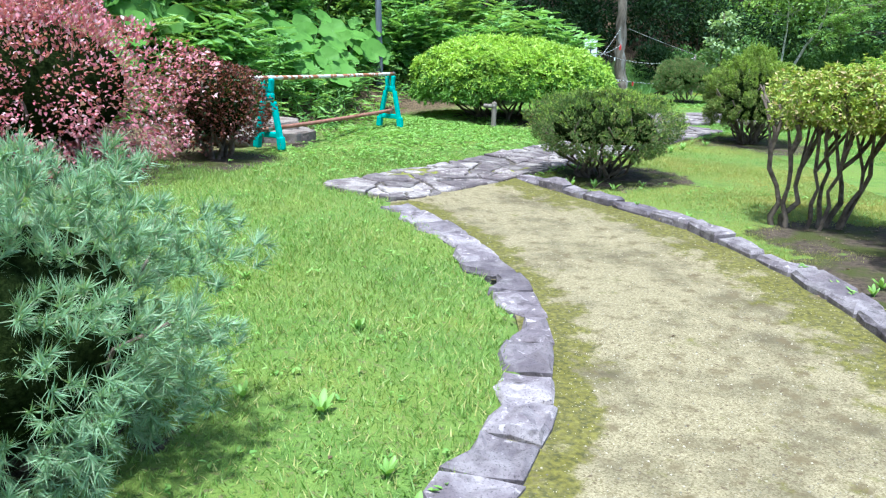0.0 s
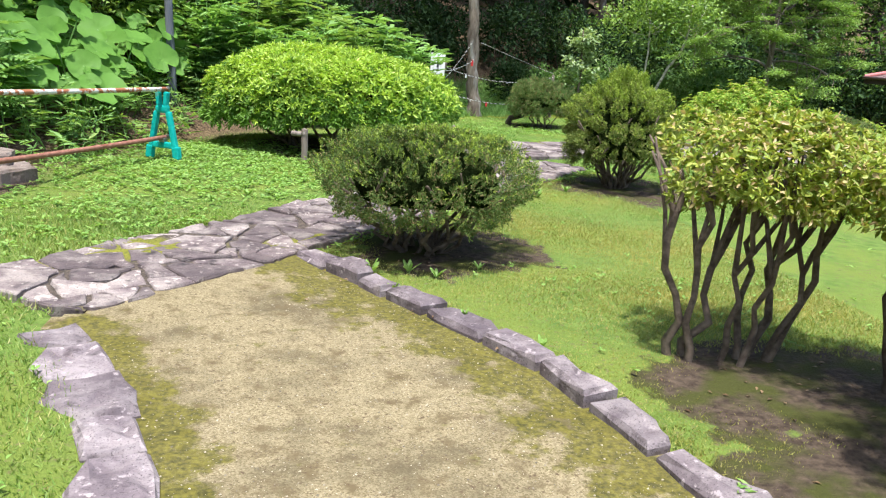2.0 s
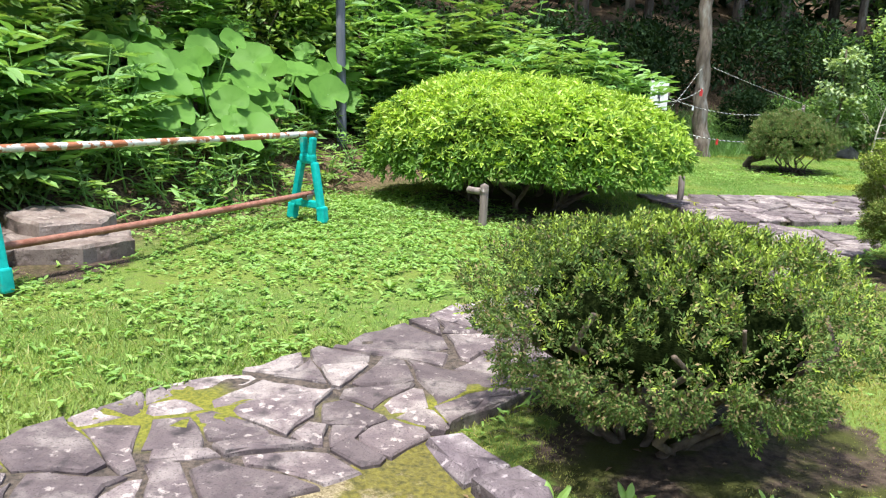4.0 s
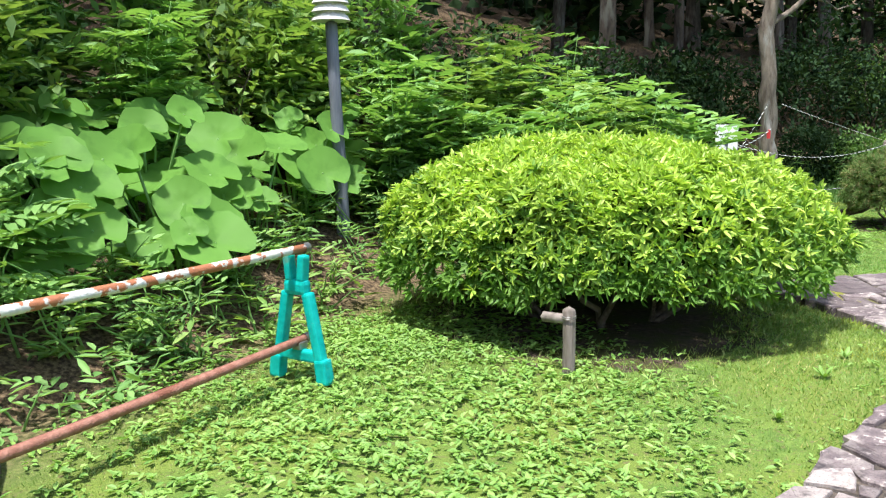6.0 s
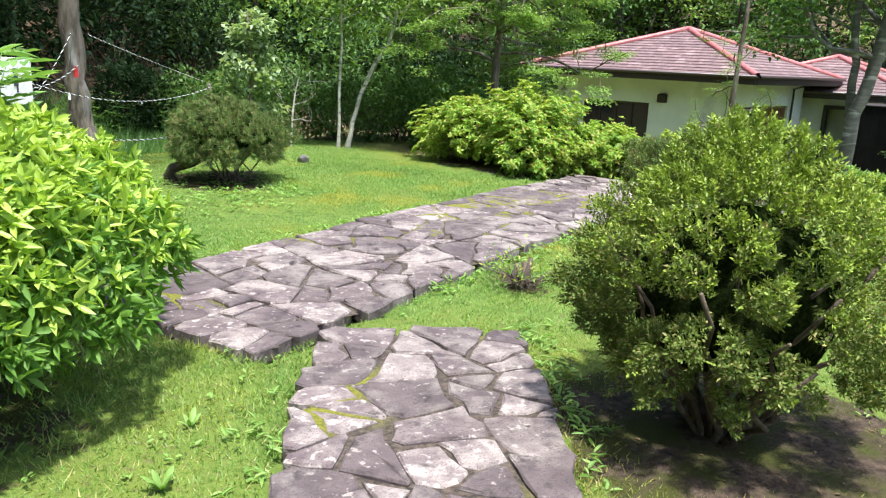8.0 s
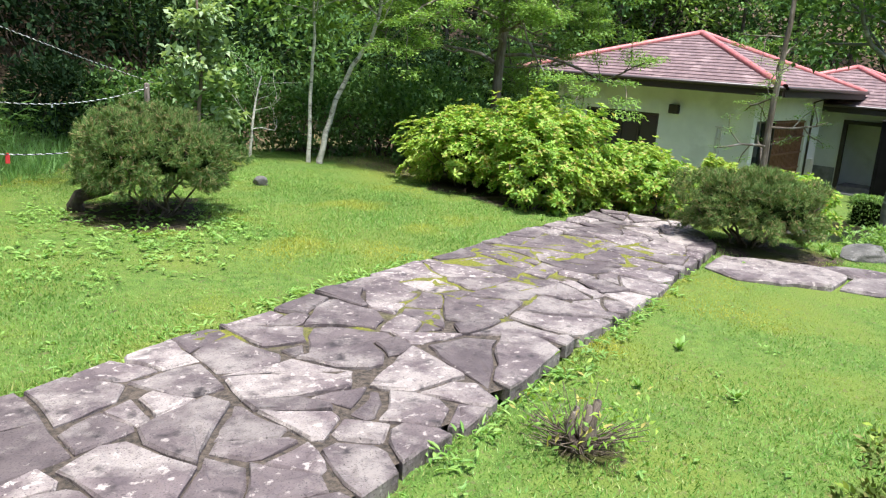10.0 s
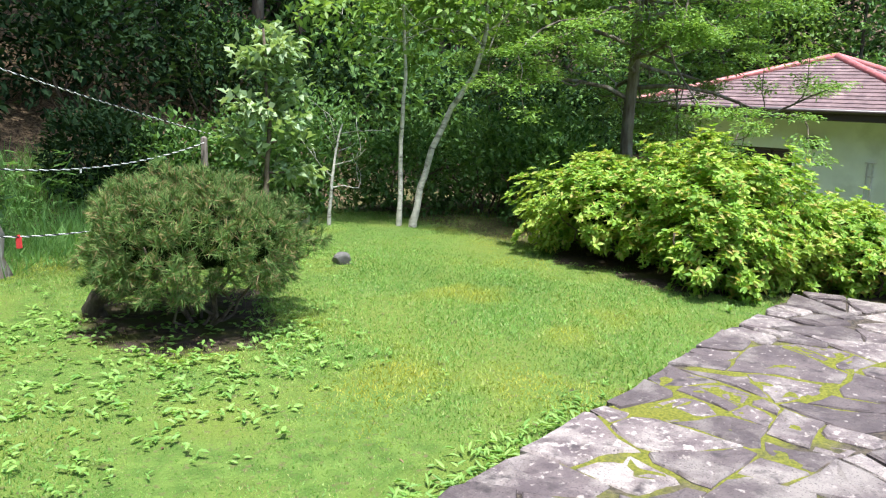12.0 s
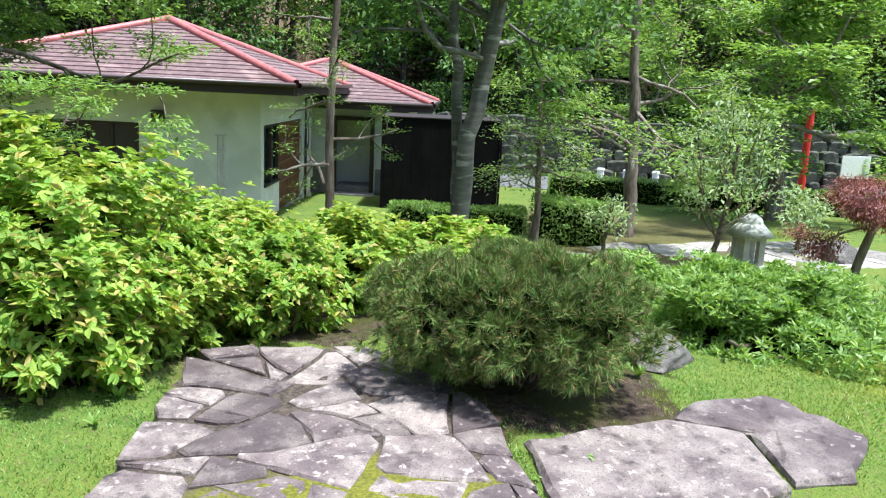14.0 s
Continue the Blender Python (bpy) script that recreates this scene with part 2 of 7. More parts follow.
L_YEW = leaf_mat("yew_needles", (0.06, 0.12, 0.03), (0.20, 0.265, 0.07), c=(0.28, 0.22, 0.11), through=0.2, gloss=0.12, rough=0.6)
L_YEW_Y = leaf_mat("yellowish_yew_needles", (0.10, 0.16, 0.035), (0.25, 0.31, 0.075), c=(0.33, 0.31, 0.12), through=0.2, gloss=0.12, rough=0.6)
L_CONIFER = leaf_mat("conifer_sprays", (0.13, 0.25, 0.06), (0.33, 0.49, 0.13), through=0.4, gloss=0.2)
L_YEW_NEW = leaf_mat("yew_new_growth", (0.20, 0.32, 0.035), (0.38, 0.47, 0.07), through=0.25)
L_AZALEA = leaf_mat("azalea_leaves", (0.20, 0.30, 0.045), (0.50, 0.53, 0.10), c=(0.60, 0.46, 0.24), through=0.35)
L_AZALEA_G = leaf_mat("azalea_green_leaves", (0.19, 0.37, 0.06), (0.50, 0.64, 0.13), c=(0.54, 0.46, 0.16), through=0.42, worn=(0.40, 0.48, 0.09), gloss=0.2)
L_PINE = leaf_mat("pine_needles", (0.075, 0.15, 0.04), (0.25, 0.355, 0.10), c=(0.36, 0.25, 0.13), through=0.15, gloss=0.15, rough=0.6)
L_PINE1 = leaf_mat("blue_green_pine_needles", (0.19, 0.33, 0.17), (0.42, 0.57, 0.34), c=(0.36, 0.40, 0.25), through=0.35)
L_RED = leaf_mat("barberry_leaves", (0.44, 0.11, 0.15), (0.72, 0.34, 0.38), c=(0.66, 0.46, 0.48), through=0.3)
L_RED_DK = leaf_mat("dark_barberry_leaves", (0.09, 0.03, 0.025), (0.24, 0.075, 0.045), c=(0.05, 0.085, 0.03), through=0.25)
L_MAPLE_RED = leaf_mat("red_maple_leaves", (0.22, 0.07, 0.075), (0.38, 0.17, 0.15), through=0.3)
L_FOREST = leaf_mat("forest_leaves", (0.065, 0.145, 0.045), (0.185, 0.32, 0.095), through=0.35, gloss=0.2, rough=0.65)
L_FOREST_LT = leaf_mat("light_forest_leaves", (0.17, 0.31, 0.07), (0.34, 0.48, 0.13), through=0.4)
# Forest leaves with the gloom of the woods painted into their colour.
L_FOREST_SHADE = leaf_mat("shaded_forest_leaves", (0.014, 0.034, 0.016), (0.042, 0.078, 0.032), through=0.25, gloss=0.06, rough=0.8)
L_HERB = leaf_mat("herb_leaves", (0.15, 0.31, 0.08), (0.30, 0.50, 0.15), through=0.4)
L_BUTTERBUR = leaf_mat("butterbur_leaves", (0.10, 0.25, 0.045), (0.19, 0.37, 0.07), through=0.4, patch=5, gloss=0.1)
L_PALE = leaf_mat("pale_leaves", (0.24, 0.36, 0.17), (0.44, 0.55, 0.30), through=0.4)
L_JUNIPER = leaf_mat("juniper_leaves", (0.17, 0.33, 0.08), (0.40, 0.56, 0.16), through=0.4)
L_DEAD = leaf_mat("dead_leaves", (0.10, 0.055, 0.03), (0.27, 0.18, 0.10), through=0.1)
L_GRIT = leaf_mat("granite_grains", (0.10, 0.085, 0.06), (0.42, 0.37, 0.26), through=0.0, rough=0.9)
M_TEAL = surface("teal_plastic", (0.0, 0.33, 0.29), (0.01, 0.45, 0.40), 20, c=(0.10, 0.30, 0.24), c_scale=9, c_range=(0.62, 0.72), rough=0.45, bump=0.12)
M_RUST = surface("rusty_pipe", (0.24, 0.095, 0.06), (0.34, 0.16, 0.11), 18, c=(0.20, 0.07, 0.04), c_scale=6, rough=0.75, bump=0.4)
M_RUSTPAINT = surface("peeling_paint_pipe", (0.55, 0.53, 0.48), (0.70, 0.68, 0.62), 18, c=(0.33, 0.12, 0.05), c_scale=9, c_range=(0.49, 0.52), rough=0.6, bump=0.4)
M_STEEL = plain("dull_steel", (0.32, 0.31, 0.29), 0.45, 0.8)
M_WOODGREY = surface("weathered_wood", (0.13, 0.105, 0.085), (0.25, 0.21, 0.18), 25, c=(0.08, 0.06, 0.05), c_scale=9, rough=0.9, bump=0.6, stretch=(1, 1, 0.12))
M_POLE = surface("slate_painted_wood", (0.10, 0.11, 0.135), (0.17, 0.18, 0.21), 20, c=(0.20, 0.16, 0.14), c_scale=5, rough=0.8, bump=0.4, stretch=(1, 1, 0.12))
M_LAMPCAP = plain("aged_white_plastic", (0.62, 0.60, 0.56), 0.55)
M_WHITE = surface("white_render", (0.68, 0.69, 0.66), (0.78, 0.79, 0.76), 1.5, c=(0.60, 0.61, 0.58), c_scale=0.8, rough=0.9, bump=0.25, bump_scale=120, bump_dist=0.004)
M_SIGN = plain("white_sign_board", (0.80, 0.80, 0.82), 0.5, bump=0.02)
M_INK = plain("dark_lettering", (0.06, 0.06, 0.09), 0.6)
M_BLACK = surface("black_cladding", (0.004, 0.004, 0.004), (0.008, 0.008, 0.008), 3, rough=0.95, bump=0.1)
M_BLACK.node_tree.nodes["Principled BSDF"].inputs["Specular IOR Level"].default_value = 0.1
M_DARKTRIM = plain("dark_brown_trim", (0.035, 0.025, 0.02), 0.6)
M_LATTICE = surface("brown_lattice_wood", (0.13, 0.055, 0.03), (0.24, 0.11, 0.06), 18, rough=0.7, bump=0.4, stretch=(1, 1, 0.15))
M_ROOF = surface("roof_slates", (0.135, 0.085, 0.085), (0.215, 0.14, 0.135), 6, c=(0.29, 0.20, 0.19), c_scale=2.2, rough=0.75, bump=0.3, vary=0.10)
M_RIDGE = surface("red_ridge_metal", (0.42, 0.12, 0.115), (0.52, 0.19, 0.175), 8, rough=0.5, bump=0.15)
M_GUTTER = plain("pale_gutter", (0.60, 0.57, 0.54), 0.4)
M_GUTTER_DK = plain("brown_gutter", (0.055, 0.038, 0.034), 0.35)
M_PLINTH = surface("grey_plinth", (0.16, 0.16, 0.165), (0.25, 0.25, 0.25), 6, rough=0.9, bump=0.4)
M_RED = plain("red_paint", (0.62, 0.03, 0.02), 0.5)
M_ROPE_W = plain("white_rope", (0.70, 0.69, 0.64), 0.8)
M_ROPE_B = plain("black_rope", (0.02, 0.02, 0.022), 0.8)
M_TAG = plain("red_cloth_tag", (0.65, 0.04, 0.04), 0.8)
M_ASPHALT = surface("asphalt", (0.10, 0.10, 0.10), (0.16, 0.16, 0.155), 8, rough=0.95, bump=0.5, bump_scale=80)
M_LANTERN = stone_material("granite_lantern", (0.36, 0.37, 0.33), (0.46, 0.47, 0.42), (0.54, 0.55, 0.49), (0.25, 0.26, 0.23), 0.05)
m_glass, _nt, _p = nodes_of("window_glass")
_p.inputs["Base Color"].default_value = (0.02, 0.025, 0.03, 1)
_p.inputs["Roughness"].default_value = 0.05
M_GLASS = m_glass

# ---- helpers of this scene ----
rng = np.random.default_rng(11)


def np_mesh(name, V, F, smooth=False):
    V, F = np.asarray(V, dtype=np.float32), np.asarray(F, dtype=np.int32)
    me = bpy.data.meshes.new(name)
    me.vertices.add(len(V))
    me.vertices.foreach_set("co", V.ravel())
    k = F.shape[1]
    me.loops.add(F.size)
    me.loops.foreach_set("vertex_index", F.ravel())
    me.polygons.add(len(F))
    me.polygons.foreach_set("loop_start", np.arange(0, F.size, k, dtype=np.int32))
    me.update(calc_edges=True)
    if smooth:
        me.polygons.foreach_set("use_smooth", np.ones(len(F), dtype=bool))
    return me


def add_mesh(name, me, material, parent=None, label=""):
    me.materials.append(material)
    ob = new(name, me)
    if parent is not None:
        ob.parent = parent
    if label:
        ob["label"] = label
    return ob


def part(name, bm, material, parent=None, label="", smooth=False):
    """Links a bmesh as one mesh object under a thing or a part."""
    me = bpy.data.meshes.new(name)
    bm.normal_update()
    bm.to_mesh(me)
    bm.free()
    if smooth:
        me.polygons.foreach_set("use_smooth", np.ones(len(me.polygons), dtype=bool))
    return add_mesh(name, me, material, parent, label)


def thing(name, at, label, category, group="", kind="", turn=0.0):
    ob = new(name)
    ob.matrix_world = pose(*at, 0, 0, turn)
    return tagged(ob, label, category, group, kind)


def box_bm(size, centre=(0, 0, 0), bevel=0.0, rot=None, bm=None):
    bm = bm or bmesh.new()
    m = Matrix.Translation(centre) @ (rot or Matrix()) @ Matrix.Diagonal((*size, 1))
    r = bmesh.ops.create_cube(bm, size=1, matrix=m)
    if bevel:
        edges = {e for v in r["verts"] for e in v.link_edges}
        bmesh.ops.bevel(bm, geom=list(edges), offset=bevel, segments=2, affect="EDGES", profile=0.6)
    return bm


def cyl_bm(r1, r2, h, base=(0, 0, 0), seg=16, bm=None, rot=None):
    bm = bm or bmesh.new()
    m = Matrix.Translation(base) @ (rot or Matrix()) @ Matrix.Translation((0, 0, h / 2))
    bmesh.ops.create_cone(bm, cap_ends=True, segments=seg, radius1=r1, radius2=r2, depth=h, matrix=m)
    return bm


def waves(seed, n=7, scale=1.0):
    """A smooth wandering function of places, about -1 to 1."""
    g = np.random.default_rng(seed)
    K, ph = g.normal(0, 1, (n, 3)) * scale, g.uniform(0, 6.28, n)
    return lambda P: np.sin(np.asarray(P) @ K.T + ph).sum(-1) / math.sqrt(n)


def tubes(paths, seg=7, wobble=0.0, seed=0):
    """Tapered tubes along polylines: each path is (points, radii)."""
    g = np.random.default_rng(seed)
    VV, FF, n0 = [], [], 0
    for pts, rad in paths:
        pts, rad = np.asarray(pts, float), np.asarray(rad, float)
        t = np.gradient(pts, axis=0)
        t /= np.linalg.norm(t, axis=1)[:, None] + 1e-9
        ref = np.array([1.0, 0, 0]) if abs(t[0][0]) < 0.8 else np.array([0, 1.0, 0])
        s = np.cross(t, ref)
        s /= np.linalg.norm(s, axis=1)[:, None] + 1e-9
        u = np.cross(t, s)
        a = np.linspace(0, 2 * math.pi, seg, endpoint=False)
        r = rad[:, None] * (1 + wobble * g.normal(0, 1, (len(pts), seg)))
        ring = pts[:, None] + r[..., None] * (np.cos(a)[None, :, None] * s[:, None] + np.sin(a)[None, :, None] * u[:, None])
        VV.append(ring.reshape(-1, 3))
        i = np.arange(len(pts) - 1)[:, None] * seg
        j = np.arange(seg)[None]
        k = (j + 1) % seg
        FF.append((np.stack([i + j, i + k, i + seg + k, i + seg + j], -1) + n0).reshape(-1, 4))
        VV.append(pts[-1:] + t[-1:] * rad[-1] * 0.6)
        tip = n0 + len(pts) * seg
        last = n0 + (len(pts) - 1) * seg
        jj = np.arange(seg)
        FF.append(np.stack([last + jj, last + (jj + 1) % seg, np.full(seg, tip), np.full(seg, tip)], -1)[:, :4])
        n0 += len(pts) * seg + 1
    V, F = np.concatenate(VV), np.concatenate(FF)
    return V, F


def tube_mesh(name, paths, seg=7, wobble=0.0, seed=0):
    V, F = tubes(paths, seg, wobble, seed)
    me = bpy.data.meshes.new(name)
    faces = [tuple(f) if f[2] != f[3] else tuple(f[:3]) for f in F.tolist()]
    me.from_pydata(V.tolist(), [], faces)
    me.polygons.foreach_set("use_smooth", np.ones(len(me.polygons), dtype=bool))
    return me


def unit(A):
    return A / (np.linalg.norm(A, axis=-1, keepdims=True) + 1e-9)


def leaves(P, D, L, W, g, fold=0.15, droop=0.2, flat=0.6, fine=False):
    """Folded, pointed leaf blades: base at P, along D, L long and W wide. flat: how far their faces turn up."""
    n = len(P)
    D = unit(D)
    L = np.broadcast_to(L, n) * g.uniform(0.65, 1.25, n)
    W = np.broadcast_to(W, n) * g.uniform(0.75, 1.2, n)
    up = unit(np.array([0, 0, 1.0]) * flat + g.normal(0, 1, (n, 3)) * (1 - flat) * 0.8)
    S = unit(np.cross(D, up))
    N = np.cross(S, D)
    if fine:
        # a lance-shaped blade of two halves either side of the rib
        sides = []
        for sg in (1, -1):
            for f, w, lift in ((0.27, 0.40, 1.0), (0.62, 0.42, 0.4)):
                sides.append(P + D * (L * f)[:, None] + S * (sg * W * w)[:, None] + N * (W * fold * lift - L * droop * f * f * 0.7)[:, None])
        tip = P + D * L[:, None] - N * (L * droop)[:, None]
        V = np.stack([P, sides[0], sides[1], tip, sides[3], sides[2]], 1).reshape(-1, 3)
        i = np.arange(n)[:, None] * 6
        return V, np.concatenate([i + [0, 1, 2, 3], i + [0, 3, 4, 5]])
    mid = P + D * (L * 0.45)[:, None]
    a = mid + S * (W / 2)[:, None] + N * (W * fold)[:, None]
    b = mid - S * (W / 2)[:, None] + N * (W * fold)[:, None]
    tip = P + D * L[:, None] - N * (L * droop)[:, None]
    V = np.stack([P, a, tip, b], 1).reshape(-1, 3)
    F = np.arange(4 * n).reshape(n, 4)
    return V, F


def needles(P, D, L, W, g, per=14, spread=0.7):
    """Tufts of needles: thin blades that fan out round the shoot's direction D."""
    n = len(P)
    D = np.repeat(unit(D), per, 0)
    P = np.repeat(P, per, 0)
    d = unit(D + g.normal(0, spread, D.shape))
    L = L * g.uniform(0.6, 1.15, len(P))
    S = unit(np.cross(d, g.normal(0, 1, d.shape))) * W / 2
    base = P - unit(D) * (g.uniform(0, 0.5, len(P)) * L)[:, None]
    V = np.stack([base + S, base - S, base + d * L[:, None]], 1).reshape(-1, 3)
    return V, np.arange(len(V)).reshape(-1, 3)


def shell(n, r, g, low=-0.35, power=2.3, bump=0.07, depth=0.22, seed=1, freq=3.0, lumps=0, lump=0.0, ragged=0.0, pull=0.0):
    """Places and outward ways on the bumpy rind of a rounded shrub of half sizes r, about its own centre.
    lumps: how many tufted heads the rind is made of, lump: how deep the hollows between them go, pull: how far the leaves gather into the heads."""
    d = unit(g.normal(0, 1, (int(n * 2.6) + 50, 3)))
    d = d[d[:, 2] > low + ragged * waves(seed + 7, 8, 4.5)(d)][:n]
    r = np.asarray(r, float)
    hollow = 1.0
    if lumps:
        gl = np.random.default_rng(seed + 900)
        C = unit(gl.normal(0, 1, (lumps, 3)))
        size = gl.normal(0, 0.35, lumps)
        dots = d @ C.T
        near = dots.argmax(1)
        q = np.clip(np.arccos(np.clip(dots.max(1), -1, 1)) / (2.0 / math.sqrt(lumps)), 0, 1.5)
        hollow = 1 + lump * (size[near] + 0.3 - q ** 2)
        d = unit(d + (C[near] - d) * pull)
    k = (np.abs(d / r) ** power).sum(1) ** (-1 / power)
    k = k * (1 + bump * waves(seed, 8, freq)(d)) * (1 - depth * g.uniform(0, 1, len(d)) ** 2.2) * hollow
    P = d * k[:, None]
    N = unit(P / r ** 2)
    return P, N


def sprays(P, D, g, length, per, L, W):
    """Flat shoots with needles in two ranks, as a yew carries them."""
    D = unit(D)
    S = unit(np.cross(D, g.normal(0, 1, D.shape)))
    VF = []
    for k in range(per):
        f = (k + 0.5) / per
        q = P + D * (length * (f - 0.45))
        way = D * (0.55 + 0.5 * f) + S * (1 if k % 2 else -1) * (1.05 - 0.6 * f)
        VF.append(leaves(q, way + g.normal(0, 0.15, D.shape), L, W, g, flat=0.3, droop=0.05))
    return join(*VF)


def whorls(P, N, L, W, g, per=6, lift=0.45, fall=0.0, flat=0.5, fine=True):
    """Leaves in rosettes at the shoots' ends, as azaleas carry them."""
    A = unit(np.cross(N, g.normal(0, 1, N.shape)))
    B = np.cross(N, A)
    VF = []
    for k in range(per):
        a = 2 * math.pi * k / per + g.uniform(0, 1.0, len(P))
        D = A * np.cos(a)[:, None] + B * np.sin(a)[:, None] + N * g.uniform(lift * 0.4, lift * 1.6, (len(P), 1)) - np.array([0, 0, fall])
        VF.append(leaves(P, D, L, W, g, flat=flat, fine=fine))
    return join(*VF)


def join(*VF):
    n, VV, FF = 0, [], []
    for V, F in VF:
        VV.append(V)
        FF.append(F + n)
        n += len(V)
    return np.concatenate(VV), np.concatenate(FF)


def smooth01(x):
    x = np.clip(x, 0, 1)
    return x * x * (3 - 2 * x)


def line_dist(X, Y, pts):
    """Distance to a polyline, and on which side of it: positive to its left."""
    best, side = np.full(np.shape(X), 1e9), np.ones(np.shape(X))
    for (ax, ay), (bx, by) in zip(pts[:-1], pts[1:]):
        dx, dy = bx - ax, by - ay
        t = np.clip(((X - ax) * dx + (Y - ay) * dy) / (dx * dx + dy * dy), 0, 1)
        d = np.hypot(X - ax - t * dx, Y - ay - t * dy)
        s = np.sign(dx * (Y - ay) - dy * (X - ax))
        m = d < best
        best, side = np.where(m, d, best), np.where(m, s, side)
    return best * np.where(side == 0, 1, side)


def inside(X, Y, poly):
    r = np.zeros(np.shape(X), bool)
    for (ax, ay), (bx, by) in zip(poly, poly[1:] + poly[:1]):
        c = ((ay > Y) != (by > Y)) & (X < (bx - ax) * (Y - ay) / (by - ay + 1e-12) + ax)
        r ^= c
    return r


# ---- plan ----
BANK = [(-14, -30), (-7, 0), (-4.6, 7), (-2.9, 10.5), (-1.35, 14.2), (0, 16.9), (2.4, 20.4), (5.2, 23.4), (9, 25.2), (14, 29), (20, 33), (32, 35), (42, 28), (46, 10), (44, -30)]
LEFT_KERB = [(-1.6, -2.6), (-0.75, 0.2), (-0.15, 1.8), (0.22, 2.6), (0.42, 3.3), (0.52, 4.0), (0.54, 4.5), (0.46, 5.1), (0.29, 5.75), (0.05, 6.5), (-0.2, 7.0), (-0.38, 7.3)]
RIGHT_KERB = [(0.9, -2.6), (1.75, 0.2), (2.15, 2.4), (2.31, 4.1), (2.32, 4.8), (2.26, 5.4), (2.14, 6.0), (1.95, 6.7), (1.55, 7.4), (1.1, 8.12), (0.67, 8.78)]
BAND = [(-1.30, 8.08), (-0.40, 7.36), (4.72, 13.87), (3.72, 14.62)]
TERRACE = [(3.22, 14.31), (3.72, 14.56), (4.2, 14.66), (5.0, 14.97), (6.5, 15.45), (9.02, 16.2), (9.72, 16.45), (10.35, 16.95), (10.66, 17.4), (10.42, 18.05), (10.12, 18.3), (6.0, 17.16), (3.4, 16.28), (2.55, 16.0)]
GRAVEL = LEFT_KERB + [(-0.40, 7.36), (0.67, 8.78)] + RIGHT_KERB[::-1][1:]
hill_wave = waves(5, 6, 0.35)
small_wave = waves(6, 8, 2.2)


def gz(x, y):
    """The height of the ground."""
    x, y = np.asarray(x, float), np.asarray(y, float)
    P = np.stack([x, y, x * 0], -1)
    d = line_dist(x, y, BANK)
    z = -1.3 * smooth01((x - 10.9) / 6.5) - 0.6 * smooth01((x - 19) / 20)
    z = z - 0.25 * smooth01((d + 1.5) / 2.0) * smooth01((x - 8.6) / 1.2) * (x < 12)
    rise = np.clip(d - 0.25, 0, None)
    z = z + np.where(d > 0, 0.42 * rise - 0.004 * np.minimum(rise, 45) ** 2, 0) + 0.25 * hill_wave(P) * smooth01(rise / 4)
    far = smooth01((np.hypot(x - 6, y - 12) - 90) / 80)
    z = z * (1 - far) + 10 * far
    return z + 0.012 * small_wave(P) * smooth01((np.abs(line_dist(x, y, BAND + BAND[:1])) - 0.1) / 0.4)


def gz1(x, y):
    return float(gz(np.array([x]), np.array([y]))[0])


# Bare soil beds; several also paint in the shade under shrubs and hedge.
SOIL_SHADE_SPOTS = [(3.15, 6.45, 0.75), (3.35, 5.5, 0.7), (3.8, 6.4, 0.7), (2.95, 5.1, 0.8), (3.15, 4.2, 0.9), (1.8, 9.05, 0.85), (4.6, 12.4, 1.05), (5.6, 20.1, 0.85), (1.0, 15.05, 1.6),
              (-1.62, 2.75, 0.55), (-4.2, 8.2, 1.5), (-2.7, 9.6, 0.8), (-2.3, 11.2, 0.6), (10.3, 16.3, 0.7), (5.45, 14.6, 0.25), (9.95, 19.2, 0.6), (9.8, 20.3, 0.5), (11.2, 17.9, 0.8)]


soil_edge = waves(92, 9, 4.5)


def bare_at(x, y):
    x, y = np.asarray(x, float), np.asarray(y, float)
    b = np.zeros(np.shape(x))
    fray = 0.14 * soil_edge(np.stack([x, y, x * 0], -1))
    for sx, sy, r in SOIL_SHADE_SPOTS:
        b = np.maximum(b, 1 - smooth01((np.hypot(x - sx, y - sy) + fray - r * 0.55) / (r * 0.6)))
    return b


def litter_at(x, y):
    d = line_dist(x, y, BANK)
    return np.max([smooth01((d + 0.8) / 1.2), 0.75 * smooth01((x - 9.75 - 0.1 * (18.5 - y)) / 0.5) * (y > 18.1) * (x < 17), 0.7 * smooth01((x - 18) / 2) * (x < 27) * (y > 12) * (y < 20)], axis=0)


